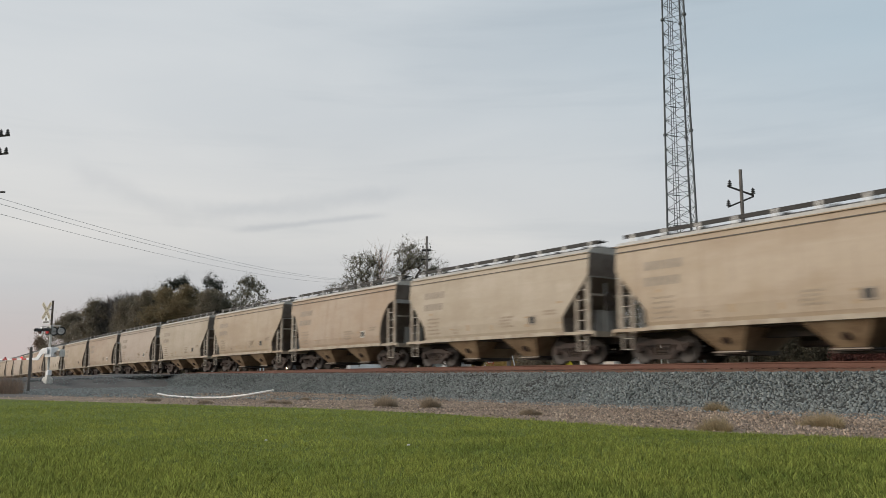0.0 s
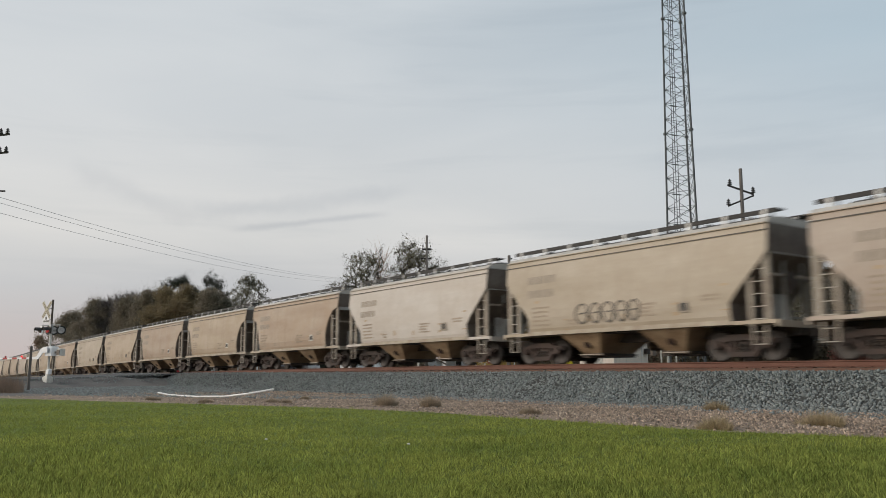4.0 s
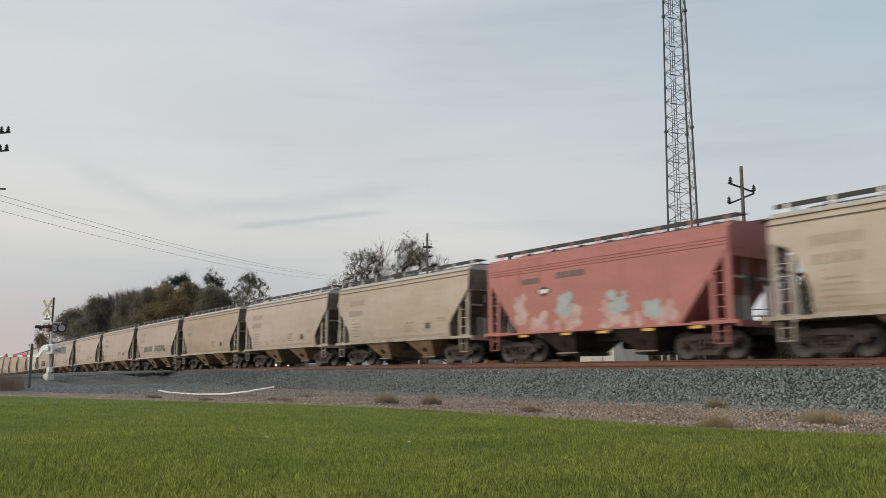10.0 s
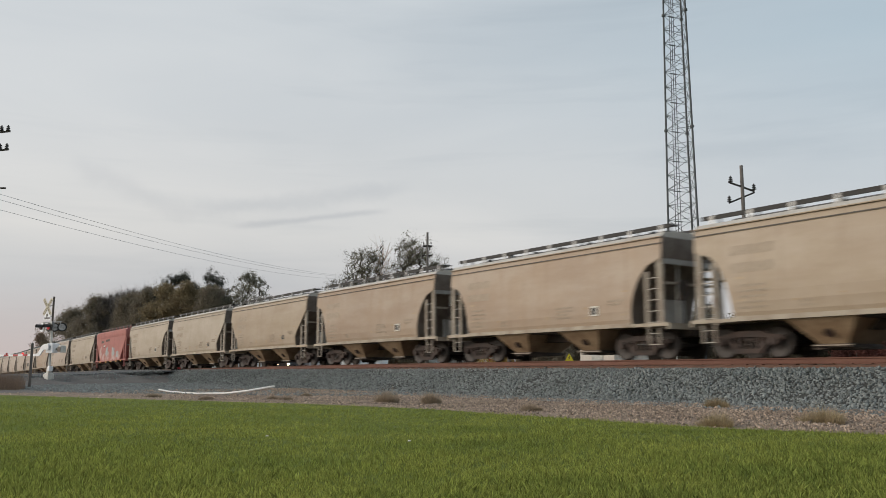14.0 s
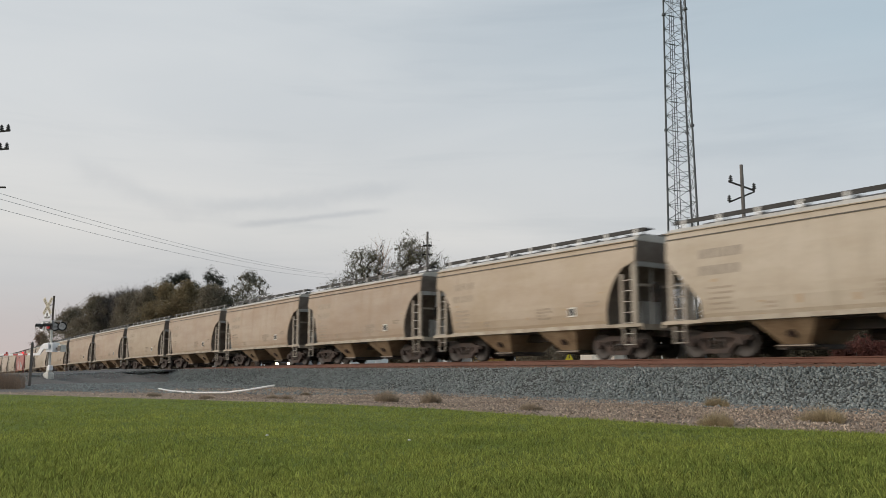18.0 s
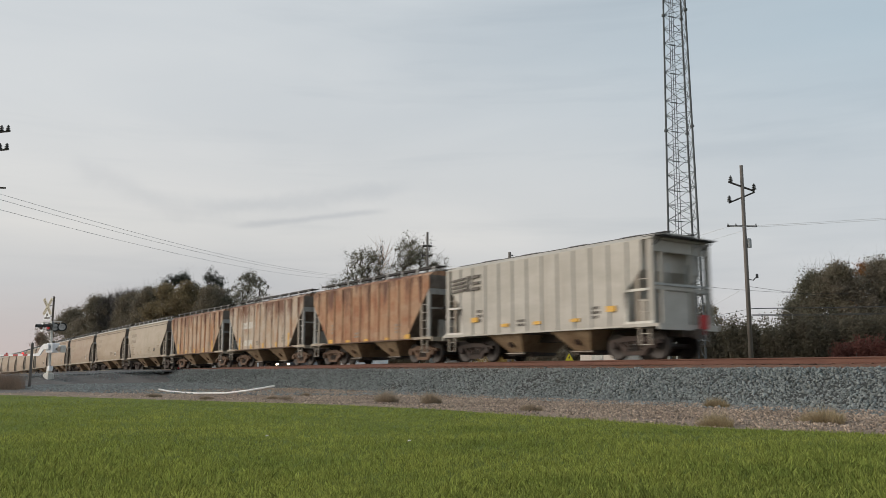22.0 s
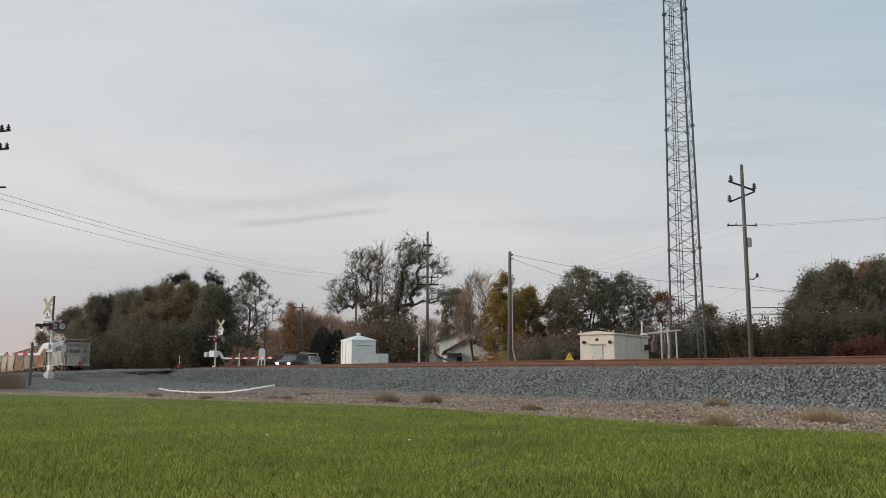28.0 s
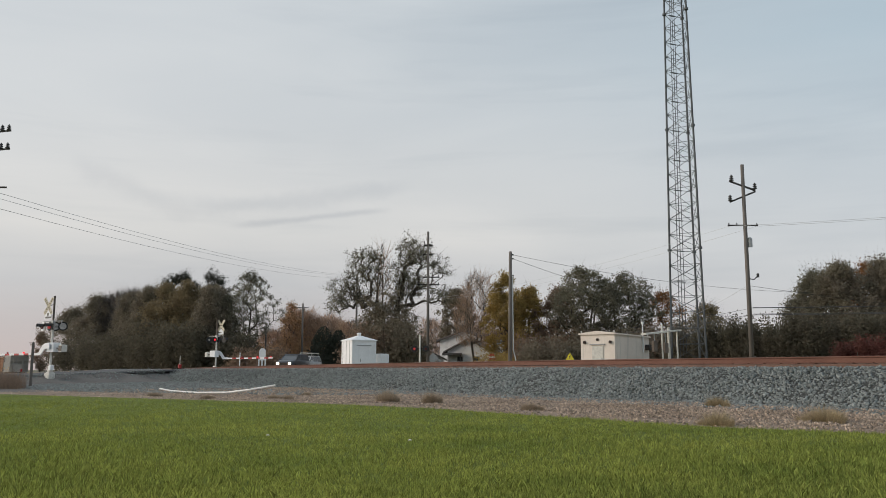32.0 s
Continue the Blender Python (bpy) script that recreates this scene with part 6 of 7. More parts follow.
# brown bare trees and conifers behind the road
for k, (x, y, h, w) in enumerate(((-131, 58, 8, 9), (-124, 59.5, 11.6, 8), (-121, 63, 10.4, 9), (-115, 64, 9, 8), (-126, 62, 10, 8))):
    bare_tree((x, y, G), h, w, "bare brown tree with fine twigs", 200 + k, 6500, 90, 0.028)
for k, (x, y, h, r) in enumerate(((-128, 56.5, 5.5, 4.5), (-121, 58.5, 6.5, 4.5), (-116, 61.5, 5.5, 4.5), (-111, 62.5, 5, 4), (-124, 53.5, 4, 4))):
    shrub((x, y, G), r, r, h, LEAF_AUTUMN, "brown thicket of half-bare autumn shrubs", 220 + k, 2600, 0.24)
tree((-122, 56.8, G), 10.8, 5.5, LEAF_AUTUMN, "small tree with orange-brown leaves", 230, leaves=2600, size=0.24, clumps=45)


def conifer(at, h, w, label, seed):
    rng = np.random.default_rng(seed)
    t = thing("conifer", at, label, "tree", "trees and shrubs")
    f = Form()
    f.tube((0, 0, -0.2), (0, 0, h * 0.97), 0.16, 0.02, n=7)
    part("trunk", f, BARK, t)
    n = 7000
    q = 1 - np.sqrt(rng.uniform(0, 1, n))
    r = (1 - q) ** 0.5 * w / 2 * np.sqrt(rng.uniform(0.2, 1, n)) * rng.uniform(0.7, 1.1, n)
    a = rng.uniform(0, 6.283, n)
    v, fc = cards(np.stack([r * np.cos(a), r * np.sin(a), 0.2 + q * (h - 0.3)], 1), 0.2, rng)
    ob = new("crown", array_mesh("crown", v, fc, NEEDLE))
    ob.parent = t


conifer((-103.1, 53.0, G), 6.7, 5.8, "dense dark green conifer beside the road", 240)
conifer((-102.0, 54.8, G), 6.2, 5.0, "dense dark green conifer beside the road", 241)

# the large tree behind the tall pole, and its neighbours
tree((-81.3, 51.4, G), 16.0, 11.5, LEAF_GREY, "large spreading tree with thinning grey-green leaves", 301, leaves=7200, size=0.145, clumps=170, puff=0.78, thin=1.1, top=0.6,
     lobes=((0.6, 11.4, 1.5, 2.2), (1.5, 14.4, 1.7, 1.6), (2.9, 13.4, 1.6, 1.4), (4.5, 12.9, 1.2, 1.0), (2.4, 10.2, 1.7, 1.2), (5.4, 11.8, 1.0, 0.6), (5.2, 9.3, 1.5, 0.9), (4.0, 8.4, 1.0, 0.5), (0.4, 9.0, 1.6, 1.4)))
tree((-82.6, 49.4, G), 14.5, 9.5, LEAF_GREY, "tall leaning tree with open leafy crown", 300, leaves=5600, size=0.145, clumps=130, puff=0.78, thin=1.0, top=0.75,
     lobes=((-2.2, 13.2, 1.3, 1.3), (-0.6, 13.2, 1.3, 1.5), (-0.2, 11.2, 1.5, 1.5), (-2.6, 11.4, 1.3, 1.2), (-3.8, 9.6, 1.6, 1.3), (-4.6, 8.2, 1.3, 1.1), (-2.2, 9.0, 1.4, 1.4)))
tree((-80.4, 49.6, G), 9.6, 8, LEAF_DARK, "dense dark tree below the large ones", 303, leaves=11000, size=0.2, clumps=90, puff=0.9,
     lobes=((-2.6, 3.8, 1.7, 3.4), (-1.0, 6.2, 1.8, 3.0), (0.8, 5.2, 1.8, 3.6), (2.2, 3.8, 1.5, 2.8)))
bare_tree((-81.8, 49.6, G), 17.4, 2.4, "bare dead top among leafy trees", 302, 260, 26)
for k, (x, y, h, r, leaf) in enumerate(((-80.0, 46.8, 6.0, 3.0, LEAF_BROWN), (-78, 48.0, 6.6, 3.6, LEAF_DARK), (-78, 50.2, 5.5, 2.6, LEAF_BROWN))):
    shrub((x, y, G), r, r, h, leaf, "dark bushes under the large tree", 310 + k, 6500, 0.22)
bare_tree((-99, 68.6, G), 8.6, 6, "bare pinkish-brown tree in the distance", 320, 3500)
bare_tree((-77.6, 60.0, G), 13.1, 7.5, "tall bare tree with upright twigs", 321, 2600)
tree((-90, 66.4, G), 12.0, 6, LEAF_DARK, "dark tree behind the white house", 323, leaves=9000, size=0.24, clumps=60, puff=0.8)
shrub((-91, 73, G), 5, 4.5, 8.0, LEAF_BROWN, "brown bushes behind the white house", 322, 7000, 0.26)
tree((-70.5, 58.6, G), 10.9, 6.8, LEAF_YELLOW, "tree in yellow-green autumn leaf", 330, leaves=15000, size=0.19, clumps=95, puff=0.75, base=0.06, peak=0.4)
tree((-71.0, 62.6, G), 9.8, 6.5, LEAF_YELLOW, "yellowing autumn tree in thin leaf", 331, leaves=9000, size=0.22, clumps=70, base=0.06)
shrub((-66.0, 53.8, G), 2.2, 2.2, 2.2, LEAF_YELLOW, "low pale shrub by the pole", 333, 2500, 0.14)
tree((-63.3, 64.0, G), 11.6, 10.5, LEAF_GREY, "broad dark tree with open limbs", 340, leaves=13000, size=0.18, clumps=140, puff=0.7, base=0.25, trunks=2, peak=0.6)
tree((-61.0, 68.0, G), 10.8, 9.5, LEAF_GREY, "dark spreading tree with open limbs", 341, leaves=10000, size=0.18, clumps=130, puff=0.7, base=0.25, trunks=2, peak=0.6)
tree((-67.5, 63.8, G), 9.5, 7, LEAF_BROWN, "brown-leaved tree in dull autumn colour", 342, leaves=8000, size=0.22, clumps=70, base=0.05)
for k, (x, y, h, r, leaf) in enumerate(((-66, 61.5, 5, 4, LEAF_BROWN), (-62, 63, 5.0, 4, LEAF_DARK), (-59, 66, 5.0, 4, LEAF_DARK), (-57, 69.5, 5.0, 4, LEAF_BROWN), (-63, 58.5, 3.6, 3.5, LEAF_DARK))):
    shrub((x, y, G), r, r, h, leaf, "dark hedge of shrubs behind the shelter", 350 + k, 6500, 0.22)
tree((-62.6, 75.8, G), 9.2, 8, LEAF_ORANGE, "thin tree with pale orange leaves", 360, leaves=4200, size=0.18, clumps=70, puff=0.8)
tree((-57.0, 76.2, G), 7.6, 7, LEAF_OLIVE, "thin olive tree behind the tower", 361, leaves=4200, size=0.18, clumps=60, puff=0.8)
for k in range(8):
    x, y = -48.5 + 2.3 * k, 63.2 + 0.75 * k
    shrub((x, y, G), 2.6, 2.2, 5.5 + 0.3 * math.sin(k * 2.1), LEAF_HEDGE, "tall dark clipped hedge along the yard", 370 + k, 9000, 0.17, "hedge")
for k, (x, y, h, w, leaf, n) in enumerate(((-47.4, 78.0, 7.4, 4, LEAF_GREY, 3500), (-44.9, 78.0, 10.0, 6.6, LEAF_GREY, 8000), (-42.5, 78, 10.5, 9, LEAF_DARK, 11000), (-40, 81.5, 11.0, 10, LEAF_DARK, 11000), (-38, 86, 11.5, 10, LEAF_OLIVE, 9000), (-35, 84, 9.0, 9, LEAF_DARK, 8000))):
    tree((x, y, G), h, w, leaf, "leafy tree in dull olive and brown", 390 + k, leaves=int(n * 1.25), size=0.21, clumps=90, puff=1.15, base=0.05)
for k, (x, y, h, w) in enumerate(((-49.2, 96.3, 12.9, 7), (-46.5, 100, 14.2, 8))):
    tree((x, y, G), h, w, LEAF_ORANGE, "tall tree with orange autumn leaves", 400 + k, leaves=5500, size=0.22, clumps=70, puff=0.8)
shrub((-30.0, 58.0, G), 1.9, 1.7, 2.8, LEAF_RUST, "rust-red rounded autumn shrub", 410, 8000, 0.15)

# ---- houses beyond ----
def house(at, turn, w, d, h, label, roof_h=2.2):
    o = thing("house", at, label, "house", "", turn=turn)
    f = Form()
    f.box(-w / 2, w / 2, -d / 2, d / 2, 0, h)
    f.add([(-w / 2, -d / 2, h), (-w / 2, d / 2, h), (-w / 2, 0, h + roof_h), (w / 2, -d / 2, h), (w / 2, d / 2, h), (w / 2, 0, h + roof_h)], [(0, 2, 1), (3, 4, 5)])
    wall = part("wall", f, SIDING, o)
    f = Form()
    e = 0.45
    for s in (-1, 1):
        f.loft([[(x, s * (d / 2 + e), h - e * roof_h * 2 / d), (x, 0, h + roof_h), (x, 0, h + roof_h + 0.18), (x, s * (d / 2 + e), h - e * roof_h * 2 / d + 0.18)] for x in (-w / 2 - 0.4, w / 2 + 0.4)])
    part("roof", f, SHINGLE, o)
    for x, y, s in ((w / 2, -d * 0.2, 0), (w / 2, d * 0.2, 0), (-w * 0.25, -d / 2, 1), (w * 0.25, -d / 2, 1)):
        win = new("window")
        win.parent, win.matrix_basis = o, pose(x, y, h * 0.55, 0, 0, 90 if s == 0 else 0) @ Matrix.Diagonal((0.75, 1, h / 3.4, 1))
        f = Form()
        f.box(-0.5, 0.5, -0.05 if s else -0.05, 0.04, -0.7, 0.7)
        part("pane", f, GLASS, win)
        f = Form()
        for a in (-0.53, 0.53):
            f.box(a - 0.06, a + 0.06, -0.08, 0.08, -0.78, 0.78)
        f.box(-0.59, 0.59, -0.08, 0.08, 0.7, 0.82).box(-0.59, 0.59, -0.08, 0.08, -0.82, -0.7).box(-0.47, 0.47, -0.07, 0.06, -0.03, 0.03)
        part("window_frame", f, WHITE, win)
    return o


house((-85.7, 65.8, 0.45), -55, 8.0, 6.2, 4.15, "white clapboard house with a shallow grey gable roof", 1.1)
house((-81.2, 62.25, 0.45), -55, 2.9, 5.4, 2.75, "white clapboard front wing under a grey gable roof", 1.35)
house((-83.0, 58.0, 0.45), -35.5, 1.3, 2.0, 1.75, "small white garden shed with a grey gable roof", 0.5)
house((-79.8, 51.7, 0.45), -35.5, 3.0, 2.2, 1.6, "low white outbuilding with dark windows", 0.4)
porch = thing("porch", (-82.2, 59.9, 0.45), "open porch with white posts under a flat grey roof", "porch", turn=-35.5)
part("roof", Form().bevel_box(-1.2, 1.2, -1.2, 1.2, 2.25, 2.5, 0.04), SHINGLE, porch)
part("fascia", Form().box(-1.22, 1.22, -1.23, -1.2, 2.2, 2.34), WHITE, porch)
part("back_wall", Form().box(-1.15, 1.15, 1.0, 1.1, 0.0, 2.25), GLASS, porch, "dark screened wall")
for x in (-1.1, -0.35, 0.4, 1.1):
    part("post", Form().box(x - 0.06, x + 0.06, -1.15, -1.03, 0.0, 2.25), WHITE, porch)


# ---- vehicles waiting at the crossing ----
def waiting_car(at, turn, paint, label, lights, rack=False):
    """A tall estate car. Local +x is its front."""
    c = thing("car", at, label, "car", "waiting vehicles", turn=turn)

    def ring(x, w, z0, z1, e=0.12):
        return [(x, -w + e, z0), (x, -w, z0 + e), (x, -w, z1 - e), (x, -w + e, z1), (x, w - e, z1), (x, w, z1 - e), (x, w, z0 + e), (x, w - e, z0)]
    part("body", Form().loft([ring(x, w, z0, z1) for x, w, z0, z1 in ((-2.38, 0.84, 0.48, 1.0), (-2.3, 0.92, 0.36, 1.1), (-1.0, 0.95, 0.32, 1.12), (1.0, 0.95, 0.32, 1.12), (1.3, 0.94, 0.32, 1.10), (2.1, 0.91, 0.36, 1.02), (2.32, 0.80, 0.42, 0.92))]), paint, c, "", True)
    f = Form()
    f.loft([[(-2.26, -0.86, 1.08), (1.25, -0.86, 1.08), (1.25, 0.86, 1.08), (-2.26, 0.86, 1.08)], [(-2.08, -0.74, 1.66), (0.42, -0.74, 1.66), (0.42, 0.74, 1.66), (-2.08, 0.74, 1.66)]])
    cab = part("cabin", f, CAR_GLASS, c, "glass cabin with the sky's reflection in its grey colour")
    f = Form()
    f.bevel_box(-2.14, 0.5, -0.77, 0.77, 1.64, 1.74, 0.04)
    part("roof", f, paint, cab)
    for s in (-1, 1):
        f = Form()
        for (x0, z0), (x1, z1) in (((1.25, 1.08), (0.44, 1.66)), ((0.1, 1.08), (-0.05, 1.66)), ((-1.1, 1.08), (-1.1, 1.66)), ((-2.24, 1.08), (-2.08, 1.66))):
            f.tube((x0, s * 0.865, z0), (x1, s * 0.745, z1), 0.045, n=5)
        part("window_pillar", f, paint, cab)
        part("roof_rail", Form().tube((-1.8, s * 0.66, 1.79), (0.2, s * 0.66, 1.79), 0.025, n=5), BLACK, cab)
        part("mirror", Form().bevel_box(0.85, 1.0, min(s * 0.95, s * 1.15), max(s * 0.95, s * 1.15), 1.1, 1.26, 0.03), paint, c)
        part("headlight", Form().bevel_box(2.2, 2.36, min(s * 0.5, s * 0.78), max(s * 0.5, s * 0.78), 0.68, 0.86, 0.03), HEADLAMP if lights else PALE, c, "lit headlight" if lights else "headlight")
        for x in (-1.5, 1.5):
            w = part("wheel", Form().disc((x, s * 0.86, 0.36), (0, 1, 0), 0.36, 0.24, 18), RUBBER, c)
            part("rim", Form().disc((x, s * 0.985, 0.36), (0, 1, 0), 0.22, 0.03, 12), GALV, w)
    part("grille", Form().box(2.30, 2.36, -0.45, 0.45, 0.64, 0.86), DARK, c)
    part("bumper", Form().bevel_box(2.22, 2.44, -0.86, 0.86, 0.38, 0.58, 0.05), END_GREY, c)
    if rack:
        f = Form()
        for x in (-1.7, 0.2):
            f.tube((x, -0.7, 1.72), (x, -0.7, 2.05), 0.03, n=5).tube((x, 0.7, 1.72), (x, 0.7, 2.05), 0.03, n=5).tube((x, -0.75, 2.05), (x, 0.75, 2.05), 0.03, n=5)
        f.tube((-2.2, -0.4, 2.09), (0.8, -0.4, 2.09), 0.04, n=5).tube((-2.2, -0.05, 2.09), (0.8, -0.05, 2.09), 0.04, n=5)
        part("ladder_rack", f, PALE, c, "pale ladder on a roof rack")
    return c


waiting_car((-80.0, 37.6, 0.80), -49, CAR_PAINT, "dark grey car with lit headlights waiting at the lowered gate", True)
waiting_car((-87.6, 42.9, 0.78), -50, CAR_WHITE, "white van with a ladder rack waiting behind the dark car", False, True)


# ---- lineside things ----
f = Form()
pts = [(-36.8, 11.0, 0.09), (-34.7, 10.8, 0.045), (-32.9, 10.7, 0.04), (-31.0, 10.7, 0.045), (-28.6, 10.9, 0.10), (-27.5, 11.3, 0.21), (-26.7, 11.9, 0.37)]
f.path(pts, 0.033, 8)
pipe = solid("plastic_pipe", f, PVC, "long bent white plastic pipe lying on the gravel", "pipe")

def tuft(at, r, h, seed, mat=None, n=2600):
    """A domed tussock of fine dry blades, splayed at its rim."""
    rng = np.random.default_rng(seed)
    a, q = rng.uniform(0, 6.283, n), np.sqrt(rng.uniform(0, 1, n))
    lobe = 0.75 + 0.25 * np.sin(a * 3 + seed) + 0.12 * np.sin(a * 7 + seed * 2)
    base = np.stack([q * r * lobe * np.cos(a), q * r * 0.7 * lobe * np.sin(a), np.zeros(n)], 1)
    lean = np.stack([np.cos(a) * q * 0.7, np.sin(a) * q * 0.7, np.ones(n)], 1) + rng.normal(size=(n, 3)) * 0.28
    ln = h * rng.uniform(0.45, 1.1, (n, 1)) * (1.05 - 0.65 * q[:, None] ** 2)
    b = rng.uniform(0, 6.283, n)
    side = np.stack([np.cos(b), np.sin(b), 0 * b], 1) * 0.0035
    tip = base + lean * ln
    v = np.stack([base - side, base + side, tip], 1).reshape(-1, 3)
    ob = new("grass_tuft", array_mesh("grass_tuft", v, np.arange(n * 3).reshape(-1, 3), mat or STRAW))
    ob.matrix_basis = pose(*at)
    return tagged(ob, "grey-brown dead grass tuft on the gravel" if mat else "dry straw-coloured grass tuft on the gravel", "grass tuft", "dry grass tufts")


DEAD = material("grey_dead_grass", (0.36, 0.285, 0.20), 0.85, second=(0.28, 0.22, 0.15), scale=2.0, island=0.3, bump=0)
for k, (x, y, r, h, m) in enumerate(((-19.96, 12.3, 0.42, 0.33, DEAD), (-18.59, 12.85, 0.35, 0.31, DEAD), (-14.15, 12.5, 0.36, 0.15, DEAD), (-26.88, 13.2, 0.25, 0.11, DEAD), (-12.8, 17.4, 0.34, 0.24, None),
                                     (-8.46, 11.5, 0.33, 0.20, None), (-7.91, 13.75, 0.46, 0.25, None), (-28.76, 8.4, 0.42, 0.14, DEAD), (-25.53, 9.1, 0.36, 0.12, DEAD), (-24.5, 10.9, 0.3, 0.11, DEAD), (-23.7, 11.0, 0.3, 0.1, DEAD))):
    tuft((x, y, 0.0), r, h, 500 + k, m)

sign = thing("warning_sign", (-36.3, 35.3, 0.45), "yellow triangular hazard sign on a post", "warning sign", turn=36.0)
f = Form()
f.tube((0, 0, 0), (0, 0, 1.5), 0.03, n=6)
part("post", f, GALV, sign)
f = Form()
f.slab([(-0.26, 1.05), (0.26, 1.05), (0, 1.5)], "y", -0.04, -0.02)
p = part("plate", f, material("yellow_sign", (0.75, 0.62, 0.04), 0.5, scale=4.0), sign)
f = Form()
f.slab([(-0.03, 1.12), (0.05, 1.22), (0.02, 1.22), (0.04, 1.35), (-0.06, 1.21), (-0.02, 1.21)], "y", -0.046, -0.04)
part("symbol", f, BLACK, p)

mast = thing("flashing_signal", (-62.3, 41.8, 0.45), "white signal mast with a lit red lamp", "crossing signal")
f = Form()
f.tube((0, 0, 0), (0, 0, 3.6), 0.09, n=8)
part("mast", f, PALE, mast)
f = Form()
f.tube((-0.35, -0.5, 2.35), (0.35, 0.5, 2.35), 0.04, n=6)
part("flasher_arm", f, DARK, mast)
for k in (-1, 1):
    f = Form()
    f.disc((k * 0.3 + 0.1, k * 0.42 - 0.05, 2.35), (0.81, -0.58, 0), 0.3, 0.03, 18)
    d = part("backing_disc", f, BLACK, mast)
    f = Form()
    f.disc((k * 0.3 + 0.16, k * 0.42 - 0.1, 2.35), (0.81, -0.58, 0), 0.11, 0.06, 14)
    part("lens", f, RED_DIM if k < 0 else DARK_LENS, d, "red lamp")

diamond = thing("road_sign", (-62.4, 43.3, 0.45), "grey back of a diamond road sign", "road sign", turn=54.5)
f = Form()
f.tube((0, 0, 0), (0, 0, 2.2), 0.03, n=6)
part("post", f, GALV, diamond)
f = Form()
f.slab([(-0.52, 1.5), (0, 0.98), (0.52, 1.5), (0, 2.02)], "y", -0.05, -0.03)
part("plate", f, GALV, diamond)

stop = thing("stop_sign", (-66.3, 53.4, 0.45), "red octagonal stop sign beyond the track", "stop sign", turn=54.5)
f = Form()
f.tube((0, 0, 0), (0, 0, 2.0), 0.03, n=6)
part("post", f, GALV, stop)
f = Form()
f.slab([(0.38 * math.cos(0.3927 + 0.7854 * k), 1.75 + 0.38 * math.sin(0.3927 + 0.7854 * k)) for k in range(8)], "y", -0.05, -0.03)
plate = part("plate", f, RED_PAINT, stop)
f = Form()
for k in range(4):
    f.box(-0.27 + k * 0.145, -0.165 + k * 0.145, -0.056, -0.05, 1.66, 1.85)
part("lettering", f, WHITE, plate)

oval = thing("round_topped_sign", (-82.4, 35.2, 0.6), "white round-topped sign on two short posts", "road sign", turn=54.5)
f = Form()
f.slab([(-0.34, 1.3), (0.34, 1.3)] + [(0.34 * math.cos(a), 2.25 + 0.34 * math.sin(a)) for a in np.linspace(0, 3.14, 10)], "y", -0.06, -0.02)
part("plate", f, WHITE, oval)
for x in (-0.34, 0.0, 0.34):
    f = Form()
    f.box(x - 0.07, x + 0.07, -0.12, -0.06, 0.0, 1.5)
    part("board", f, WHITE, oval)

stake = thing("marker_post", (-84.0, 27.0, 0.6), "thin trackside post with a red marker", "marker post")
f = Form()
f.tube((0, 0, 0), (0, 0, 1.75), 0.035, n=6)
part("post", f, PALE, stake)
f = Form()
f.box(-0.13, 0.13, -0.13, 0.13, 0.35, 0.85)
part("marker", f, RED_PAINT, stake)

marker = thing("marker_post", (-79.6, 31.6, 0.6), "thin white post beside the far gate", "marker post")
part("post", Form().tube((0, 0, 0), (0, 0, 2.0), 0.06, 0.05, n=8), WHITE, marker)
part("cap", Form().disc((0, 0, 2.02), (0, 0, 1), 0.075, 0.05, 10), GALV, marker)

post = thing("timber_post", (-49.7, 7.9, 0.0), "thin weathered timber post in dry grass", "post")
f = Form()
f.loft([gable_ring(-0.07, 0.07, -0.07, 0.07, -0.2), gable_ring(-0.06, 0.06, -0.06, 0.06, 2.35), gable_ring(-0.02, 0.02, -0.02, 0.02, 2.42)])
part("shaft", f, POLE_WOOD, post)

for at, label, h, reach in (((-79.5, 52.0, G), "street lamp with a curved white arm among trees", 5.9, 1.0), ((-41.9, 68.6, G), "street lamp with a curved white arm above the hedge", 5.5, 0.6)):
    lamp = thing("street_lamp", at, label, "street lamp", "street lamps")
    f = Form()
    f.tube((0, 0, 0), (0, 0, h), 0.08 * reach, 0.06 * reach, n=8)
    part("post", f, PALE, lamp)
    f = Form()
    f.path([(x * reach, y * reach, h + z * reach) for x, y, z in ((0, 0, -0.1), (-0.35, -0.5, 0.4), (-0.9, -1.3, 0.6), (-1.5, -2.1, 0.55))], 0.05 * reach ** 0.5, 6)
    arm_o = part("arm", f, PALE, lamp)
    f = Form()
    f.bevel_box(-1.75 * reach, -1.35 * reach, -2.3 * reach, -1.95 * reach, h + 0.46 * reach, h + 0.6 * reach, 0.03)
    part("lamp_head", f, PALE, arm_o)


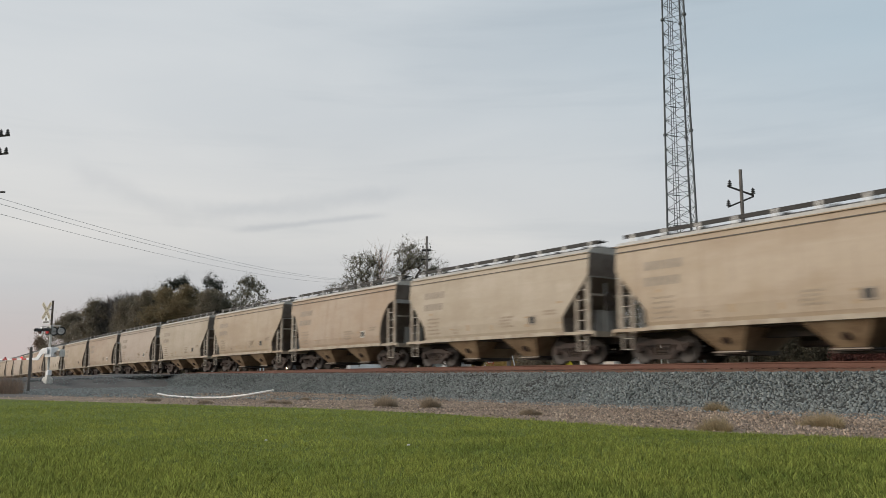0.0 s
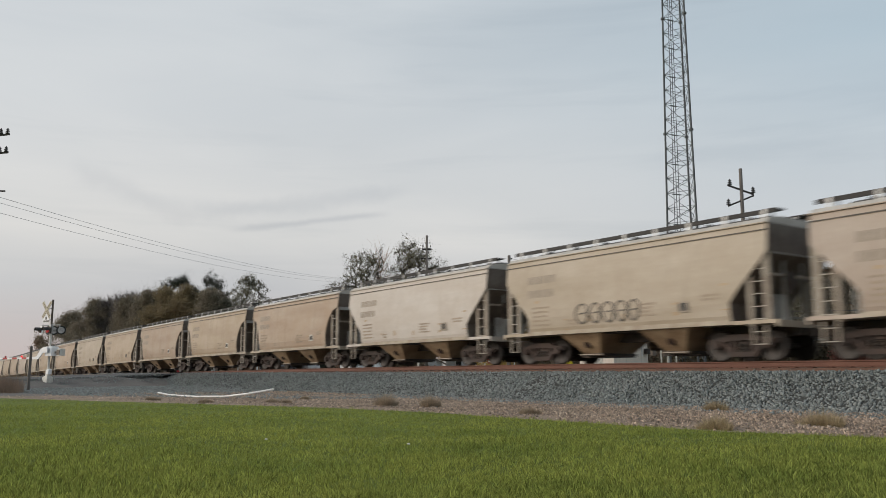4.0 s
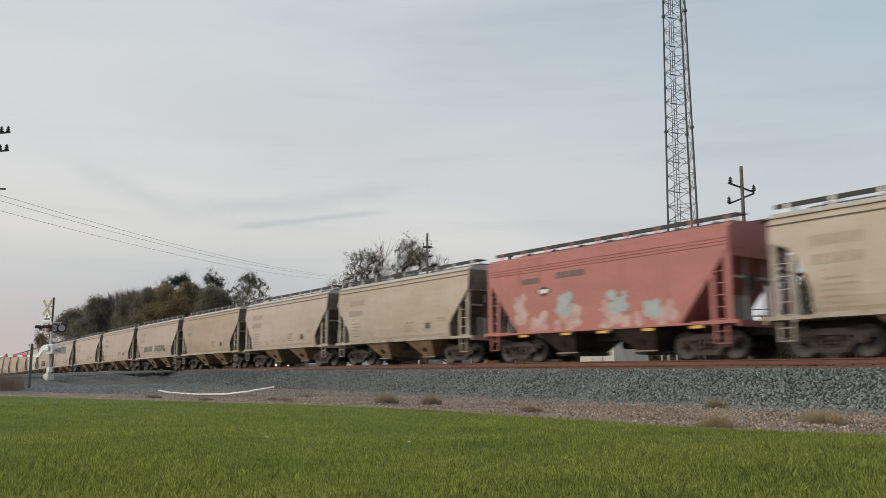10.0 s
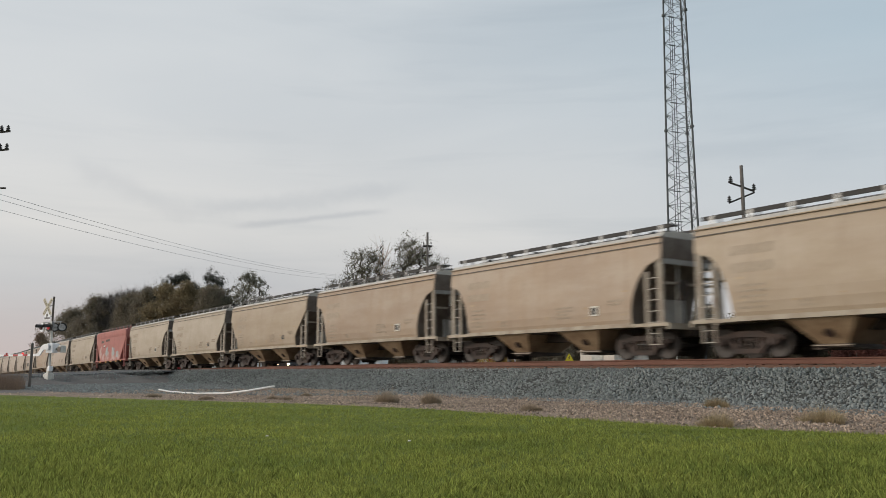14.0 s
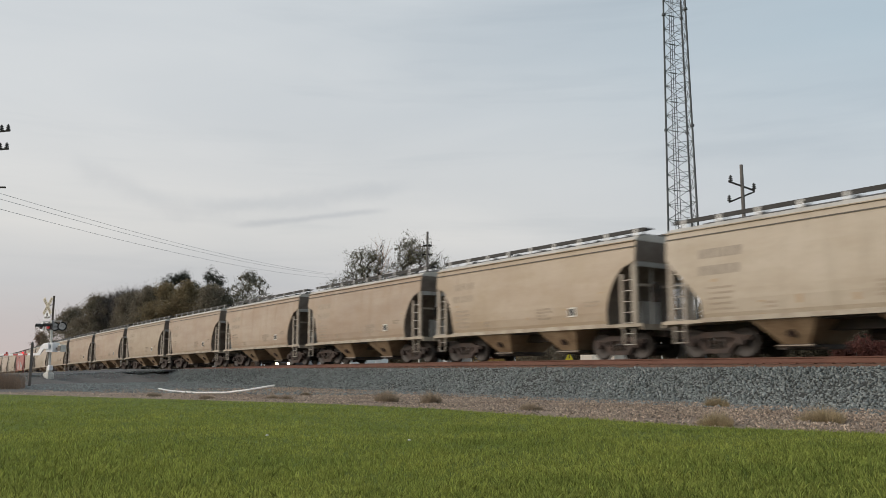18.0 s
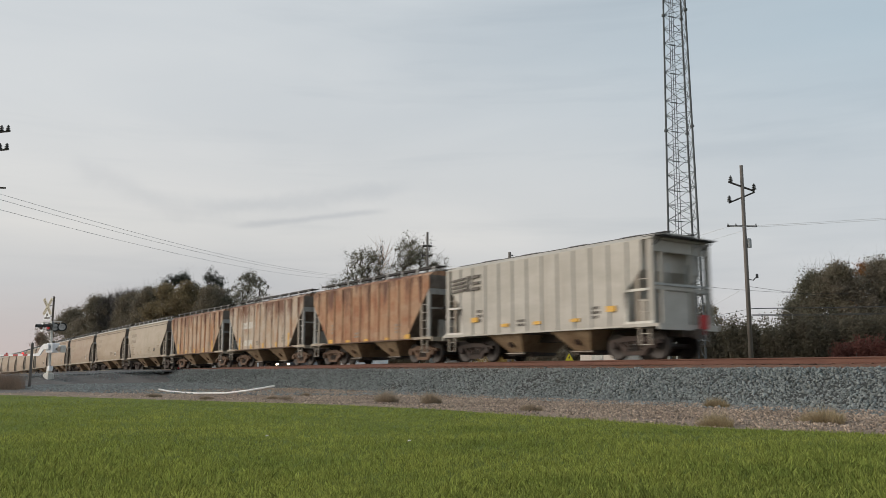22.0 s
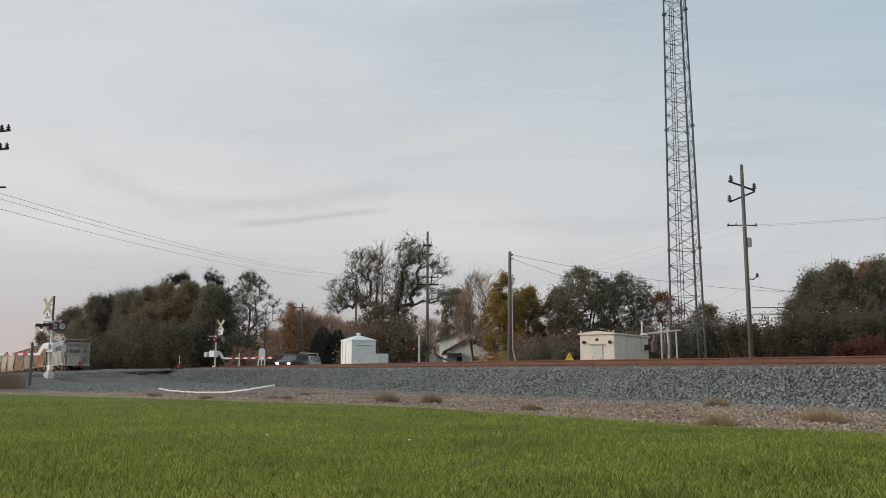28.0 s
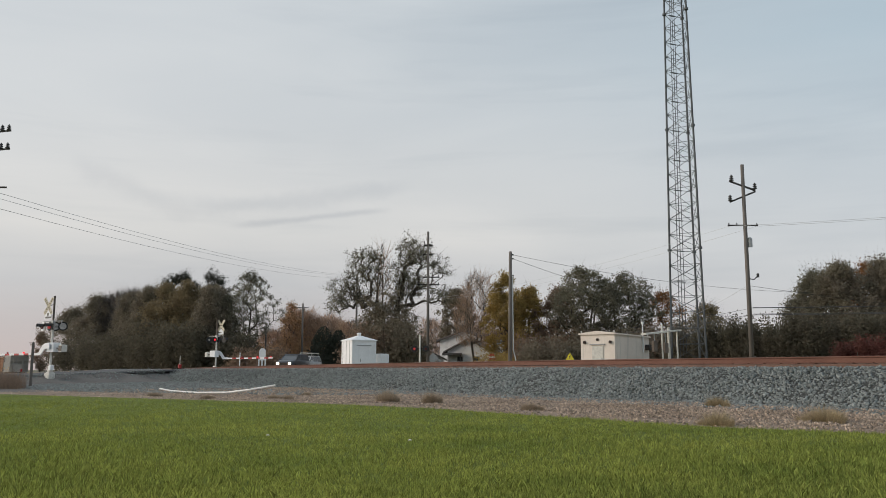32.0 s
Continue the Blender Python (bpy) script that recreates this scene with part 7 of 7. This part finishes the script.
# ---- loose stone and grass ----
def scatter_stones(name, pts, size, mat, label, seed, small=False):
    """Angular stones: jittered octahedra; small ones are tetrahedra."""
    rng = np.random.default_rng(seed)
    n = len(pts)
    base = np.array([(1, 0, 0), (0, 1, 0), (-1, 0, 0), (0, -1, 0), (0, 0, 1), (0, 0, -1)], float)
    t = np.array([(0, 1, 4), (1, 2, 4), (2, 3, 4), (3, 0, 4), (1, 0, 5), (2, 1, 5), (3, 2, 5), (0, 3, 5)])
    if small:
        base, t = np.array([(0.9, 0.9, 0.9), (-0.9, -0.9, 0.9), (-0.9, 0.9, -0.9), (0.9, -0.9, -0.9)]), np.array([(0, 1, 2), (0, 3, 1), (0, 2, 3), (1, 3, 2)])
    k = len(base)
    v = base[None] * size * rng.uniform(0.55, 1.3, (n, 1, 3)) * rng.uniform(0.8, 1.2, (n, k, 1)) + rng.normal(size=(n, k, 3)) * size * 0.26
    q = rng.normal(size=(n, 4))
    q /= np.linalg.norm(q, axis=1)[:, None]
    w, x, y, z = q.T
    R = np.stack([1 - 2 * (y * y + z * z), 2 * (x * y - z * w), 2 * (x * z + y * w), 2 * (x * y + z * w), 1 - 2 * (x * x + z * z), 2 * (y * z - x * w),
                  2 * (x * z - y * w), 2 * (y * z + x * w), 1 - 2 * (x * x + y * y)], 1).reshape(n, 3, 3)
    v = np.einsum("nij,nkj->nki", R, v) * rng.uniform(0.6, 1.3, (n, 1, 1)) + pts[:, None]
    f = (t[None] + np.arange(n)[:, None, None] * k).reshape(-1, 3)
    return tagged(new(name, array_mesh(name, v.reshape(-1, 3), f, mat)), label, "gravel", kind="stuff")


rng = np.random.default_rng(7)
PY, PZ = np.array([p[0] for p in prof[1:7]]), np.array([p[1] for p in prof[1:7]])
sets = []
for x0, x1, per in ((-18, 8, 1500), (-22, -18, 1400), (-26, -22, 1290), (-30, -26, 1170), (-34, -30, 1040), (-38, -34, 900), (-46, -38, 680), (-64, -46, 420), (-90, -64, 140)):
    n = int((x1 - x0) * per)
    y = 18.7 + 3.2 * rng.uniform(0, 1, n) ** 1.15
    sets.append(np.stack([rng.uniform(x0, x1, n), y, np.interp(y, PY, PZ) + rng.uniform(-0.03, 0.018, n)], 1))
n = 17000
x = rng.uniform(-70, -26, n)
e0 = np.interp(x, (-70, -62, -45, -35, -26), (9, 4, 6, 7.5, 14))
y = e0 + (19.2 - e0) * rng.uniform(0, 1, n) ** 0.8
sets.append(np.stack([x, y, [land(a, b) for a, b in zip(x, y)]], 1))
n = 9000
x, y = rng.uniform(-30, 8, n), 18.75 - 2.2 * rng.uniform(0, 1, n) ** 2.2
sets.append(np.stack([x, y, np.full(n, 0.0)], 1))
stones = np.vstack(sets)
sizes = np.interp(stones[:, 0], (-40, -20, -8), (0.041, 0.040, 0.039)) * rng.uniform(0.75, 1.25, len(stones))
scatter_stones("ballast_stones", stones, sizes[:, None, None], STONE, "loose angular blue-grey ballast stones on the shoulder", 8)
n = 100000
x = -40 + 47 * rng.uniform(0, 1, n) ** 0.8
e = np.array([lawn_edge(a) for a in np.linspace(-45, 12, 400)])
ye = np.interp(x, np.linspace(-45, 12, 400), e)
y = ye + (19.0 - ye) * rng.uniform(0, 1, n) ** 0.7
keep = np.array([noise.noise((a * 0.45, b * 0.8, 9.0)) + 0.5 * noise.noise((a * 1.9, b * 2.3, 4.0)) for a, b in zip(x, y)]) + rng.normal(size=n) * 0.25 > -0.35
x, y = x[keep], y[keep]
n = len(x)
scatter_stones("loose_gravel", np.stack([x, y, rng.uniform(-0.01, 0.012, n)], 1), 0.018 * rng.uniform(0.6, 1.4, n)[:, None, None] ** 1.5, PEBBLE, "loose brown and pale gravel beside the track", 9, True)


def blades(name, pts, height, width, mat, label, seed, lean=0.35, category="grass", drift=0.0):
    rng = np.random.default_rng(seed)
    n = len(pts)
    a = rng.uniform(0, 6.283, n)
    side = np.stack([np.cos(a), np.sin(a), 0 * a], 1) * width * rng.uniform(0.6, 1.3, (n, 1))
    h = height * rng.uniform(0.5, 1.25, (n, 1))
    d = rng.normal(size=(n, 3)) * lean + drift
    d[:, 2] = 1.0
    mid = pts + d * h * 0.55
    d2 = d + rng.normal(size=(n, 3)) * lean * 1.2
    d2[:, 2] = 0.7
    tip = mid + d2 * h * 0.5
    far = np.hypot(pts[:, 0], pts[:, 1]) > 13
    a, b = np.stack([pts - side, pts + side, mid - side * 0.6, tip], 1)[~far], np.stack([pts - side * 1.6, pts + side * 1.6, tip], 1)[far]
    f = (np.array([(0, 1, 2), (2, 1, 3)])[None] + np.arange(len(a))[:, None, None] * 4).reshape(-1, 3)
    g = np.arange(len(b) * 3).reshape(-1, 3) + len(a) * 4
    return tagged(new(name, array_mesh(name, np.vstack([a.reshape(-1, 3), b.reshape(-1, 3)]), np.vstack([f, g]), mat)), label, category, kind="stuff")


# the lawn, blade by blade in the fan that lies before the camera: tufts of one lean and height, with finer growth between
fw, rt = np.array((-0.814, 0.581)), np.array((0.581, 0.814))


def fan(n):
    depth = 4.6 * (32 / 4.6) ** (rng.uniform(0, 1, n) ** 0.95)
    return depth[:, None] * fw + (rng.uniform(-0.62, 0.66, n) * depth)[:, None] * rt


m, n = 60000, 470000
tufts = fan(m)
patch = np.array([noise.noise((a * 0.35, b * 0.35, 1.0)) + 0.6 * noise.noise((a * 1.1, b * 1.1, 6.0)) for a, b in tufts])
tall = (0.92 + 0.42 * patch).clip(0.45, 1.5) * rng.uniform(0.7, 1.35, m)
sway = rng.normal(size=(m, 3)) * np.array((0.17, 0.17, 0))
pick = rng.integers(0, m, n)
p = tufts[pick] + rng.normal(size=(n, 2)) * 0.018 * rng.uniform(0.5, 1.6, m)[pick][:, None]
high, way = tall[pick], sway[pick]
# finer growth between them, and thinner all round
a, r = rng.uniform(0, 6.283, 120000), 16 * rng.uniform(0.002, 1, 120000) ** 0.8
low = np.vstack([fan(110000), np.stack([r * np.cos(a), r * np.sin(a)], 1)])
p, high, way = np.vstack([p, low]), np.hstack([high, np.full(len(low), 0.72)]), np.vstack([way, np.zeros((len(low), 3))])
ok = p[:, 1] < np.interp(p[:, 0], np.linspace(-45, 12, 400), e) + rng.normal(size=len(p)) * 0.12
p, high, way = p[ok], high[ok], way[ok]
blades("lawn_grass", np.stack([p[:, 0], p[:, 1], np.zeros(len(p)) - 0.005], 1), 0.056 * high[:, None], 0.0022, BLADE, "thick mown green lawn grass", 12, 0.17, drift=way)

# dry reeds by the crossing
clump = np.stack([rng.uniform(-60, -41, 60), rng.uniform(0, 1, 60)], 1)
clump[:, 1] = 0.3 + 4.6 * clump[:, 1] + (clump[:, 0] + 60) * 0.13
pick = rng.integers(0, 60, 52000)
pts = np.zeros((52000, 3))
pts[:, :2] = clump[pick] + rng.normal(size=(52000, 2)) * np.array([0.9, 0.5])
pts = pts[pts[:, 1] < -0.155 * pts[:, 0] - 0.6 * rng.uniform(0, 1, len(pts)) ** 2]
blades("dry_reeds", pts, 0.9, 0.0022, REED, "standing dry brown grass beside the crossing", 13, 0.15, "dry grass")

# a few small lawn flowers
for x, y in ((-8.0, 5.23), (-9.6, 4.2)):
    flower = thing("lawn_flower", (x, y, 0.0), "tiny white flower in the lawn", "flower", "lawn flowers")
    part("stem", Form().tube((0, 0, 0), (0.01, 0, 0.10), 0.003, n=4), BLADE, flower)
    part("bloom", Form().tube((0.01, 0, 0.10), (0.01, 0, 0.112), 0.022, 0.014, n=8), PALE, flower)

motions()
